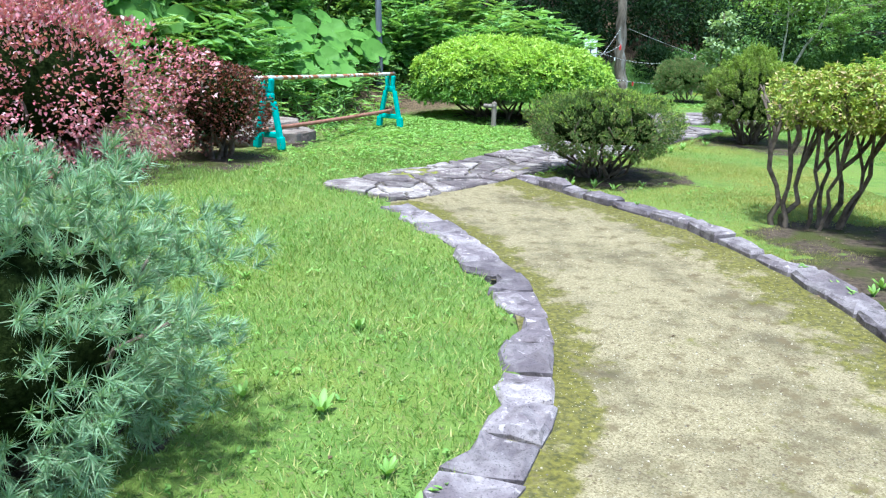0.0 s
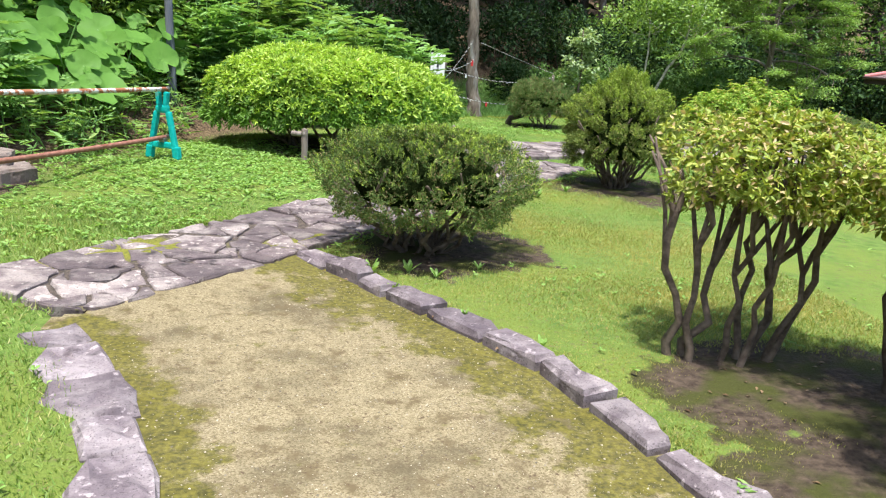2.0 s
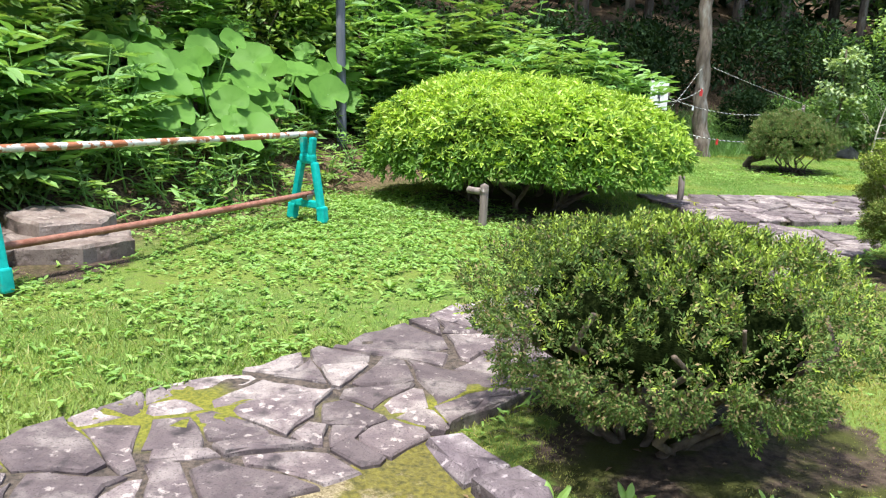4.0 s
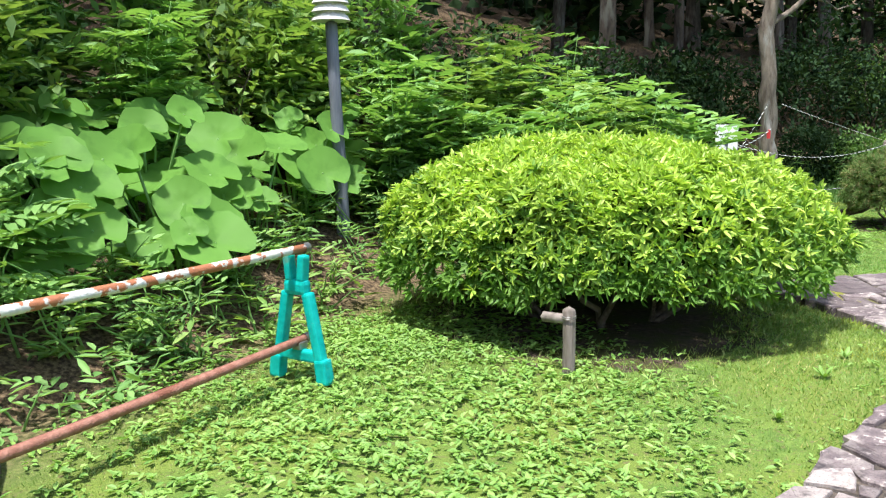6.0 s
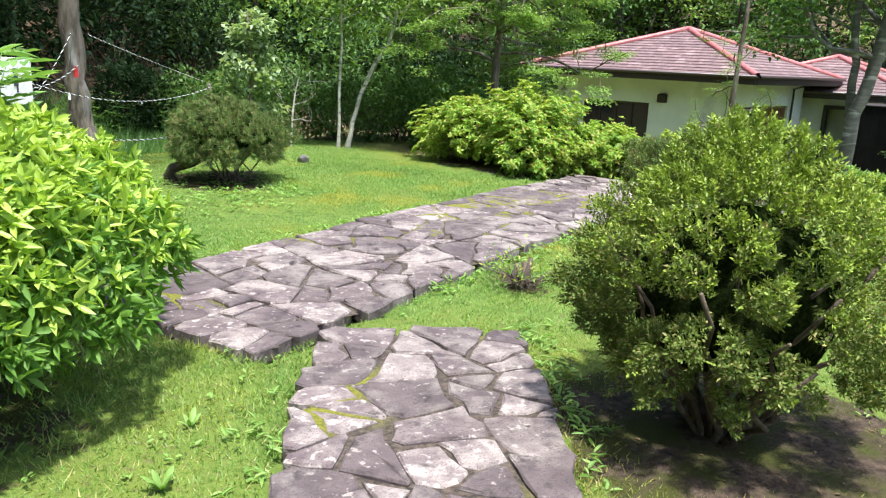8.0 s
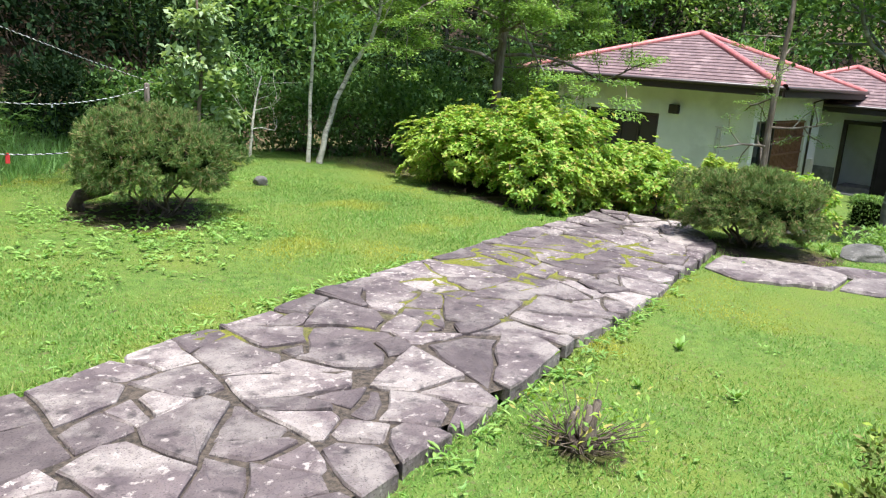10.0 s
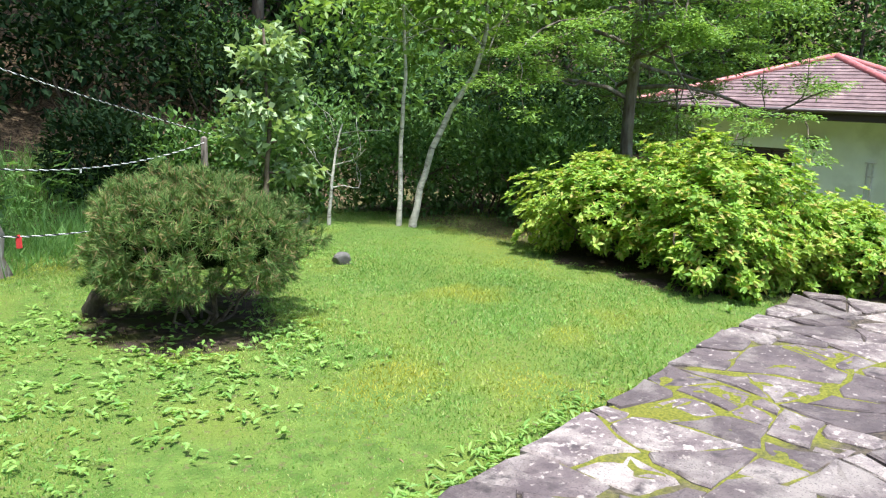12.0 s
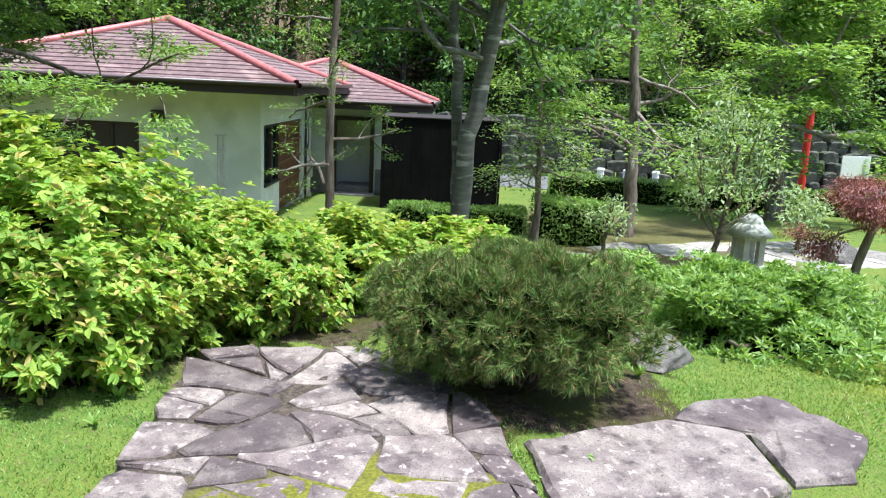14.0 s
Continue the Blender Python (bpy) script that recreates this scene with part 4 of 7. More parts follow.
def leggy_azalea(at, crown, zc, n, feet, seed, label):
    """An old azalea: bare twisting stems under a flat-clipped crown."""
    g = np.random.default_rng(seed)
    root = thing("azalea", (at[0], at[1], 0), label, "shrub", group="old azaleas beside the grit path")
    P, N = shell(int(n * 0.26), crown, g, -0.75, 2.4, 0.12, 0.45, seed, 5, 60, 0.16, 0.1)
    V, F = whorls(P + [0.09, 0, zc], unit(N * 0.7 + [0, 0, 0.7] + g.normal(0, 0.2, N.shape)), 0.044, 0.019, g, 5, 0.7, 0.0, 0.5)
    add_mesh("crown", np_mesh("crown", V, F), L_AZALEA, root)
    feet = feet + [(fx + 0.07, fy - 0.08, tx + 0.14, ty - 0.10) for fx, fy, tx, ty in feet[::2]]
    for fx, fy, tx, ty in feet:
        b, e = np.array([fx, fy, -0.06]), np.array([tx, ty, zc - crown[2] * 0.2])
        t = np.linspace(0, 1, 9)[:, None]
        pts = b + (e - b) * t
        pts[1:-1] += g.normal(0, 0.02, (7, 3)) * [1, 1, 0.2]
        pts[2:-2:2] += g.normal(0, 0.022, (3, 3)) * [1, 1, 0.2]
        paths = [(pts, np.linspace(0.027, 0.013, 9) * g.uniform(0.75, 1.15))]
        for k in range(4):
            q = pts[int(g.integers(4, 8))]
            w = np.array([g.uniform(-0.2, 0.2), g.uniform(-0.2, 0.2), zc + g.uniform(-0.05, 0.1) - q[2]])
            mid = q + w * 0.5 + g.normal(0, 0.03, 3)
            paths.append((np.array([q, mid, q + w]), np.array([0.015, 0.011, 0.006])))
        add_mesh("stem", tube_mesh("stem", paths, 7, 0.12, seed), M_TWIG, root)
    return root


leggy_azalea((3.12, 6.86), (0.58, 0.55, 0.25), 1.08, 12000,
             [(-0.37, 0.02, -0.42, 0.1), (-0.30, 0.0, -0.05, 0.05), (-0.12, -0.05, -0.1, -0.15), (0.0, -0.02, 0.12, 0.2), (0.08, 0.05, 0.35, 0.0), (0.16, -0.04, 0.45, -0.15)], 7,
             "old azalea with bare twisted stems and yellow-green crown")
leggy_azalea((3.72, 6.2), (0.60, 0.6, 0.25), 1.06, 11000, [(0.0, 0.22, -0.1, 0.25), (0.03, 0.2, 0.2, 0.15), (0.3, -0.1, 0.35, -0.15)], 8,
             "old azalea with dark crooked stems and bronze-tinted crown")
leggy_azalea((3.4, 5.3), (0.60, 0.62, 0.25), 1.04, 11000, [(-0.25, 0.1, -0.25, 0.2), (-0.2, 0.02, 0.1, 0.05), (-0.12, -0.1, 0.05, -0.25)], 9,
             "old azalea with pale grey crooked stems and yellow-green crown")


def pine_bush(name, at, r, zc, n, L, mat, label, seed, trunk, low=-0.45, per=13, W=0.0035, power=2.3, bump=0.08, core=0.6, lumps=110, lump=0.13, pull=0.15):
    root = clipped_shrub(name, at, r, zc, n, L, W, mat, label, "pine", low=low, seed=seed, needle=True, stem_n=10, stem_r=0.016, depth=0.4, bump=bump, per=per, power=power, foot=0.05, spread=0.5, core=core, freq=9, lumps=lumps, lump=lump, ragged=0.1, pull=pull)
    g = np.random.default_rng(seed + 50)
    pts = np.array(trunk, float)
    t, tt = np.linspace(0, 1, len(pts)), np.linspace(0, 1, 14)
    P = np.stack([np.interp(tt, t, pts[:, k]) for k in range(3)], 1)
    add_mesh("trunk", tube_mesh("trunk", [(P, np.linspace(0.075, 0.045, 14))], 9, 0.08, seed), M_BARK_DK, root)
    return root


pine_bush("pine_bush", (-1.62, 2.72), (0.82, 0.80, 0.62), 0.50, 2700, 0.072, L_PINE1, "bushy blue-green pine with long needles beside the path", 12, [(0, 0, -0.1), (0.05, 0, 0.3), (0, 0.05, 0.7)], low=-0.8, per=34, W=0.0048, lumps=90, lump=0.18, pull=0.3)
pine_bush("pine_bush", (5.74, 20.02), (0.80, 0.74, 0.42), 0.60, 2600, 0.078, L_PINE, "low clipped pine with a bent dark trunk on the lawn", 13,
          [(-0.52, 0.5, -0.1), (-0.62, 0.48, 0.05), (-0.58, 0.42, 0.16), (-0.4, 0.3, 0.22), (-0.2, 0.15, 0.36), (0, 0, 0.6)], per=32, W=0.0062, bump=0.06, core=0.64, lumps=100, lump=0.12)
pine_bush("pine_bush", (10.35, 16.46), (0.62, 0.82, 0.32), 0.41, 3000, 0.070, L_PINE, "low clipped pine spreading over the terrace edge", 14, [(0.15, -0.1, -0.1), (0.1, 0, 0.15), (0, 0.05, 0.4)], per=32, W=0.0055, power=2.5, low=-0.42, bump=0.06, core=0.70, lumps=100, lump=0.12)

# red and dark barberries
clipped_shrub("barberry", (-4.3, 8.35), (1.42, 1.25, 0.92), 0.86, 17000, 0.05, 0.032, L_RED, "big loose barberry bush with pinkish red leaves", seed=15, bump=0.14, low=-0.8, depth=0.35, freq=4.5, stem_n=14, core=0.66, lumps=120, lump=0.13, pull=0.12)
clipped_shrub("barberry", (-2.75, 9.6), (0.58, 0.52, 0.66), 0.64, 6500, 0.045, 0.026, L_RED_DK, "small dark red-brown barberry bush beside the barrier", seed=16, bump=0.12, low=-0.8, depth=0.4, freq=4.5, core=0.6, lumps=60, lump=0.14)

# the azaleas beyond the lawn
AZ = [((10.05, 20.35), (0.78, 0.82, 0.52), 0.44, 9000), ((10.3, 19.2), (0.84, 0.87, 0.66), 0.58, 11000), ((10.9, 20.9), (0.8, 0.8, 0.5), 0.42, 6000), ((11.3, 18.7), (0.75, 0.7, 0.45), 0.27, 8000),
      ((12.1, 18.0), (0.8, 0.8, 0.40), 0.28, 8000), ((12.4, 17.15), (0.7, 0.7, 0.36), 0.33, 6000), ((12.1, 19.5), (0.9, 0.9, 0.4), 0.30, 6000), ((13.4, 18.3), (0.9, 0.9, 0.4), 0.32, 6000), ((9.8, 18.72), (0.55, 0.45, 0.42), 0.34, 4500), ((10.6, 18.52), (0.55, 0.42, 0.36), 0.28, 4000), ((10.98, 18.12), (0.5, 0.45, 0.34), 0.26, 3500)]
for i, (at, r, zc, n) in enumerate(AZ):
    clipped_shrub("azalea", at, r, zc, int(n * 0.34), 0.066, 0.034, L_AZALEA_G, "unclipped yellow-green azalea shrub at the lawn's edge", seed=30 + i, bump=0.12, low=-0.55 if i < 2 else -0.8, depth=0.5, freq=5, stem_n=10, stem_r=0.016, face=1.2,
                  lumps=80, lump=0.16, pull=0.28, ragged=0.15, lift=0.4, shoot=0.03, flat=0.6, whorl=5, group="azaleas at the lawn's edge", core=0.45, spread=0.8, split=True, fine=i in (0, 1, 3, 8, 9))

# ---- barrier, posts, sign, lamp ----


def barrier():
    root = thing("barrier", (0, 0, 0), "low barrier of rusty pipes on teal plastic stands", "barrier")
    A, B = Vector((-2.31, 10.38, 0)), Vector((-0.97, 13.2, 0))
    way = (B - A).normalized()
    side = Vector((-way.y, way.x, 0))
    turn = Matrix.Rotation(math.atan2(side.y, side.x), 4, "Z")
    for c in (A, B):
        bm = bmesh.new()
        k = 1.16 if c is A else 1.05
        f = lambda s, z: c + side * s + Vector((0, 0, z * k))
        # two splayed legs with feet, a low crossbar, and a forked head that holds the pipe
        for sg in (-1, 1):
            box_bm((0.062, 0.07, 0.56), f(sg * 0.135, 0.29), 0.018, turn @ Matrix.Rotation(-sg * 0.20, 4, "Y"), bm)
            box_bm((0.085, 0.085, 0.16), f(sg * 0.185, 0.08), 0.016, turn @ Matrix.Rotation(-sg * 0.12, 4, "Y"), bm)
            box_bm((0.055, 0.07, 0.17), f(sg * 0.052, 0.695), 0.018, turn @ Matrix.Rotation(sg * 0.1, 4, "Y"), bm)
        box_bm((0.30, 0.055, 0.075), f(0, 0.165), 0.016, turn, bm)
        box_bm((0.17, 0.078, 0.10), f(0, 0.58), 0.03, turn, bm)
        part("stand", bm, M_TEAL, root, "teal moulded plastic A-shaped stand")
        part("saddle", box_bm((0.07, 0.085, 0.05), f(0, 0.225), 0.012, turn), M_STEEL, root, "rusty saddle under the lower pipe")
    for z, r, m, lb, e in ((0.775, 0.027, M_RUSTPAINT, "white pipe with peeling paint and rust", 0.10), (0.265, 0.028, M_RUST, "rust-brown pipe", 0.07)):
        p, q = A - way * (0.9 if z > 0.5 else 0.2) + Vector((0, 0, z + (0.15 if z > 0.5 else 0.0))), B + way * e + Vector((0, 0, z + (0.065 if z > 0.5 else 0.0)))
        n = 12
        pts = np.array([p.lerp(q, i / n) for i in range(n + 1)])
        pts[:, 2] += np.sin(np.linspace(0, 3.14, n + 1)) * -0.012
        pipe = add_mesh("pipe", tube_mesh("pipe", [(pts, np.full(n + 1, r))], 12), m, root, lb)
        add_mesh("end_cap", tube_mesh("end_cap", [(np.array([q - way * 0.03, q + way * 0.015]), np.array([r + 0.006, r + 0.006]))], 12), M_STEEL, pipe, "dull steel end collar")
    return root


barrier()


def log_post(at, h, r, seed, label, stub=None, lean=(0, 0)):
    root = thing("fence_post", (at[0], at[1], gz1(*at)), label, "post")
    lx, ly = lean
    pts = np.array([(-lx * 0.15, -ly * 0.15, -0.15), (0.005 + lx / 2, ly / 2, h * 0.5), (lx, 0.01 + ly, h - 0.01), (lx, 0.01 + ly, h)])
    add_mesh("post", tube_mesh("post", [(pts, np.array([r * 1.03, r, r, r * 0.9]))], 14, 0.03, seed), M_WOODGREY, root)
    if stub:
        s = np.array(stub, float)
        e = np.array([0, 0, h - 0.06])
        add_mesh("rail_stub", tube_mesh("rail_stub", [(np.array([e, e + s * 0.5, e + s]), np.full(3, r * 0.8))], 12, 0.03, seed), M_WOODGREY, root, "short sawn-off round rail")
        g = np.linspace(0, 6.28, 13)
        tie = np.stack([np.cos(g) * (r + 0.004), np.sin(g) * (r + 0.004), np.full(13, h - 0.05)], 1)
        add_mesh("wire", tube_mesh("wire", [(tie, np.full(13, 0.003)), (tie + [0, 0, 0.012], np.full(13, 0.003))], 5), M_STEEL, root)
    return root


log_post((0.72, 13.42), 0.42, 0.043, 1, "short weathered round log post under the hedge", (-0.16, 0.06, 0.0))
log_post((3.05, 15.72), 0.34, 0.04, 2, "short weathered round log post beside the hedge")


def garden_lamp():
    at = (-1.47, 16.66)
    z = gz1(*at)
    root = thing("garden_lamp", (*at, z), "slate-grey wooden lamp pole with ribbed white shade", "lamp")
    h = 2.57 - z
    pts = np.array([(0.06, 0.0, -0.3), (0.04, 0, 0.6), (0.015, 0, h * 0.7), (0, 0, h)])
    add_mesh("pole", tube_mesh("pole", [(pts, np.array([0.075, 0.068, 0.062, 0.06]))], 14, 0.015, 3), M_POLE, root)
    for k in range(5):
        bm = cyl_bm(0.20 - 0.004 * k, 0.165 - 0.004 * k, 0.055, (0, 0, h + 0.02 + k * 0.085), 24)
        cyl_bm(0.14, 0.14, 0.05, (0, 0, h + 0.065 + k * 0.085), 20, bm)
        part("shade_ring", bm, M_LAMPCAP, root, smooth=False)
    part("cap", cyl_bm(0.19, 0.05, 0.09, (0, 0, h + 0.46), 24), M_LAMPCAP, root)


garden_lamp()


def sign():
    at = (3.45, 20.42)
    z = gz1(*at)
    root = thing("sign", (*at, z), "small white notice board on a thin post", "sign", turn=-8)
    part("board", box_bm((0.31, 0.02, 0.50), (0, 0, 1.18 - z), 0.006), M_SIGN, root)
    part("post", box_bm((0.045, 0.045, 1.4 - z + 0.1), (0.05, 0.035, (1.3 - z) / 2 - 0.05), 0.006), M_WOODGREY, root)
    # a dark walking-shape mark inside a ring, as plain shapes
    bm = bmesh.new()
    for c, s in (((0.0, -0.014, 1.29), (0.05, 0.004, 0.055)), ((0, -0.014, 1.19), (0.045, 0.004, 0.12)), ((0.01, -0.014, 1.10), (0.02, 0.004, 0.08)), ((0.05, -0.014, 1.2), (0.05, 0.004, 0.02))):
        box_bm(s, (c[0], c[1], c[2] - z), 0.0, None, bm)
    part("mark", bm, M_INK, root, "dark blue printed mark")


sign()

# ---- tied tree, ropes and tags ----
CHAIN_TREE = (4.62, 22.05)
tree("tree", CHAIN_TREE, "rough grey tree trunk tied round with striped rope", [(0.05, 0, 0), (-0.03, 0.02, 0.6), (-0.08, 0.05, 1.3), (-0.15, 0.05, 2.2), (-0.1, 0.1, 3.4), (0, 0.1, 5.2)], 0.16, 0.10,
     L_FOREST_SHADE, 0.13, 0.06, 2600, 40, bark=M_BARK, limb_from=0.72, limbs=7, limb_len=2.0, depth=1, clump=0.55)


def rope(points, label, sag, r=0.0075, n=40, tags=()):
    """A black and white twisted rope that hangs between two places, with cloth tags on it."""
    a, b = Vector(points[0]), Vector(points[1])
    root = thing("rope", a, label, "rope")
    t = np.linspace(0, 1, n * 2 + 1)
    P = np.array([list((b - a) * x) for x in t])
    P[:, 2] -= sag * 4 * t * (1 - t)
    for col, m, nm in ((0, M_ROPE_W, "white_strand"), (1, M_ROPE_B, "black_strand")):
        ph = t * (b - a).length / 0.055 * math.pi * 2 / 2 + col * math.pi
        off = np.stack([np.zeros_like(t), np.cos(ph), np.sin(ph)], 1) * r * 0.55
        add_mesh(nm, tube_mesh(nm, [(P + off, np.full(len(P), r * 0.75))], 5), m, root)
    for f, m, s in tags:
        c = P[int(f * 2 * n)]
        bm = box_bm((0.045 * s, 0.012, 0.09 * s), (c[0], c[1], c[2] - 0.05 * s), 0.004)
        box_bm((0.022 * s, 0.014, 0.03 * s), (c[0], c[1], c[2] + 0.0), 0.004, None, bm)
        part("tag", bm, m, root, "hanging cloth tag")
    return root


zt = gz1(*CHAIN_TREE)
ROPE_POST = (6.85, 23.1)
zp = gz1(*ROPE_POST)
rope(((3.76, 21.24, 1.13), (6.83, 23.05, 1.0)), "black and white twisted rope hung between posts", 0.22, tags=((0.18, M_SIGN, 0.8), (0.55, M_SIGN, 0.4)))
rope(((3.62, 21.34, 0.63), (6.4, 22.3, 0.42)), "lower black and white twisted rope with a red tag", 0.18, tags=((0.45, M_TAG, 1.0), (0.3, M_SIGN, 0.5)))
rope(((3.74, 21.26, 0.85), (4.47, 21.95, 1.72)), "black and white rope tied up to a tree trunk", 0.05)
rope(((3.76, 21.26, 1.05), (4.52, 21.9, 1.32)), "black and white rope tied to a tree trunk with red tag", 0.06, tags=((0.96, M_TAG, 1.3),))
rope(((4.68, 21.95, 1.72), (7.6, 24.4, 0.95)), "long dark rope from a tree trunk", 0.02, r=0.008)
log_post(ROPE_POST, 1.05 - zp + 0.0, 0.035, 5, "thin weathered post holding the rope")
log_post((3.51, 21.42), 1.22 - gz1(3.51, 21.42), 0.042, 6, "leaning weathered grey post holding the ropes", lean=(0.25, -0.13))

# ---- smaller trees and stones at the lawn's end ----
tree("birch", (9.25, 22.7), "slender leaning pale-barked tree", [(0, 0, -0.05), (0.06, -0.02, 0.35), (0.17, -0.08, 0.9), (0.38, -0.22, 1.45), (0.62, -0.35, 1.85), (0.7, -0.4, 2.3), (0.72, -0.4, 3.0)], 0.046, 0.022, L_FOREST_LT,
     0.11, 0.06, 1800, 41, bark=M_BARK_PALE, limb_from=0.72, limbs=6, limb_len=1.1, clump=0.35, depth=1)
tree("sapling", (9.15, 22.85), "thin straight pale sapling with soft green leaves", [(0, 0, -0.1), (0.02, 0.02, 0.9), (0.05, 0.0, 1.9), (0.0, 0.05, 3.0)], 0.032, 0.016, L_FOREST_LT, 0.12, 0.06, 1800, 42,
     bark=M_BARK_PALE, limb_from=0.66, limbs=6, limb_len=1.0, clump=0.3, depth=1)
tree("dead_shrub", (8.35, 23.15), "bare grey dead shrub with forked branches", [(0, 0, -0.1), (0.03, 0.0, 0.4), (0.1, 0.05, 0.8), (0.2, 0.05, 1.2)], 0.025, 0.01, L_DEAD, 0.04, 0.015, 30, 58,
     bark=M_BARK_PALE, limb_from=0.35, limbs=6, limb_len=0.7, clump=0.1, depth=1, category="shrub")
tree("sapling", (7.5, 23.0), "young tree with bright pale green leaves", [(0, 0, -0.1), (0.0, 0.02, 0.5), (0.05, 0.0, 1.2), (0.0, 0.05, 2.2)], 0.04, 0.015, L_PALE, 0.12, 0.075, 1100, 43,
     bark=M_TWIG, limb_from=0.4, limbs=9, limb_len=0.45, clump=0.15, depth=0)
tree("conifer", (11.9, 21.75), "dark-trunked yew tree with flat tiers of foliage", [(0, 0, -0.2), (0.0, 0.0, 1.0), (0.05, 0.02, 2.4), (0.1, 0.0, 3.6), (0.1, 0, 4.8)], 0.095, 0.03, L_CONIFER, 0.066, 0.026, 84000, 44,
     bark=M_BARK, limb_from=0.34, limbs=30, limb_len=1.5, clump=0.17, depth=2, tier=True, flat=0.8)
tree("tall_tree", (18.32, 17.9), "tall smooth grey garden tree with a leaning trunk", [(0, 0, -0.2), (0.02, 0.02, 1.0), (0.03, -0.05, 2.2), (0.12, -0.3, 3.6), (0.2, -0.5, 5.5)], 0.165, 0.11, L_FOREST, 0.15, 0.075, 5000, 45, bark=M_BARK_GREY,
     limb_from=0.66, limbs=9, limb_len=2.2, clump=0.5, depth=1)
tree("tall_tree", (18.55, 18.0), "slim grey tree standing close against another trunk", [(0, 0, -0.2), (0, 0.02, 1.2), (0.0, 0.06, 2.4), (0.0, 0.16, 3.8), (0, 0.3, 5.4)], 0.10, 0.07, L_FOREST, 0.15, 0.075, 5000, 46, bark=M_BARK_GREY,
     limb_from=0.70, limbs=7, limb_len=2.2, clump=0.5, depth=1)
tree("thin_tree", (16.2, 19.35), "thin dark tree with sparse flat sprays of leaves", [(0, 0, -0.2), (0.0, 0.0, 1.0), (0.05, 0.02, 2.4), (0.1, 0.0, 4.0), (0.1, 0, 5.5)], 0.075, 0.03, L_CONIFER, 0.05, 0.022, 3600, 47,
     limb_from=0.28, limbs=11, limb_len=0.9, clump=0.13, depth=1, tier=True, flat=0.8)
tree("garden_tree", (23.6, 15.0), "brown-barked spreading tree with green leaves", [(0, 0, -0.2), (0.0, 0.0, 1.0), (0.05, 0.02, 2.0), (0.1, 0.1, 3.2), (0.1, 0.2, 5.4)], 0.17, 0.08, L_FOREST_LT, 0.13, 0.06, 9000, 48,
     limb_from=0.42, limbs=12, limb_len=2.2, clump=0.32, depth=2, tier=True, bark=M_BARK)
tree("garden_tree", (21.1, 16.85), "slim dark tree with layered green leaves", [(0, 0, -0.2), (0.0, 0.0, 1.0), (0.03, 0.02, 2.0), (0.0, 0.1, 3.4)], 0.075, 0.03, L_FOREST_LT, 0.08, 0.04, 3800, 49,
     limb_from=0.38, limbs=14, limb_len=1.0, clump=0.28, depth=1, tier=True)
tree("rhododendron", (20.0, 13.85), "small open rhododendron tree with pale leaves", [(0, 0, -0.1), (0.05, -0.1, 0.5), (0.1, -0.2, 1.1), (0.1, -0.3, 2.2)], 0.06, 0.03, L_PALE, 0.12, 0.042, 1500, 50,
     limb_from=0.35, limbs=10, up=0.6, limb_len=1.2, clump=0.2, depth=1, bark=M_TWIG)
tree("shrub_tree", (20.9, 15.6), "tiny leggy shrub with a few pale leaves", [(0, 0, -0.1), (0.05, -0.05, 0.4), (0.0, -0.1, 1.0)], 0.045, 0.02, L_PALE, 0.11, 0.04, 450, 51, limb_from=0.4, limbs=6, limb_len=0.55, clump=0.18, depth=0, bark=M_TWIG)
tree("shrub_tree", (23.2, 11.6), "small shrub with pale drooping leaves", [(0, 0, -0.1), (0.05, -0.05, 0.4), (0.0, -0.1, 1.0)], 0.045, 0.02, L_PALE, 0.13, 0.05, 900, 52, limb_from=0.4, limbs=6, limb_len=0.8, clump=0.22, depth=0, bark=M_TWIG)
tree("maple", (29.5, 10.6), "large bright green maple by the road", [(0, 0, -0.2), (0.0, 0.1, 1.5), (0.1, 0.2, 3.0), (0.1, 0.4, 5.0), (0, 0.4, 7.5)], 0.24, 0.1, L_FOREST_LT, 0.20, 0.11, 20000, 54, limb_from=0.34, limbs=18,
     limb_len=3.0, clump=0.45, depth=2, tier=True)
tree("red_maple", (17.75, 12.1), "dwarf red-leaved maple with a domed crown", [(0, 0, -0.1), (0.1, 0.15, 0.6), (0.0, 0.0, 1.4), (0, 0, 1.8)], 0.08, 0.04, L_MAPLE_RED, 0.06, 0.02, 12000, 53, limb_from=0.6, limbs=9, limb_len=0.55, clump=0.16, depth=1,
     up=-0.2, bark=M_BARK)


def boulder(at, size, seed, label, mat=None, turn=0.0, sink=0.3, category="rock", name="rock"):
    g = np.random.default_rng(seed)
    bm = bmesh.new()
    bmesh.ops.create_icosphere(bm, subdivisions=4, radius=1)
    w, w2 = waves(seed, 7, 2.2), waves(seed + 1, 9, 7)
    cuts = [(unit(g.normal(0, 1, 3)), g.uniform(0.55, 0.85)) for _ in range(9)]
    for v in bm.verts:
        p = np.array(v.co)
        for nrm, d in cuts:
            k = p @ nrm - d
            if k > 0:
                p = p - nrm * k * 0.85
        p = p * (1 + 0.06 * w(p) + 0.025 * w2(p))
        v.co = Vector(p * size)
    ob = part(name, bm, mat or M_ROCK, None, smooth=False)
    ob.matrix_world = pose(at[0], at[1], gz1(*at) + size[2] * (1 - sink) * 0.6, 0, 0, turn)
    return tagged(ob, label, category)


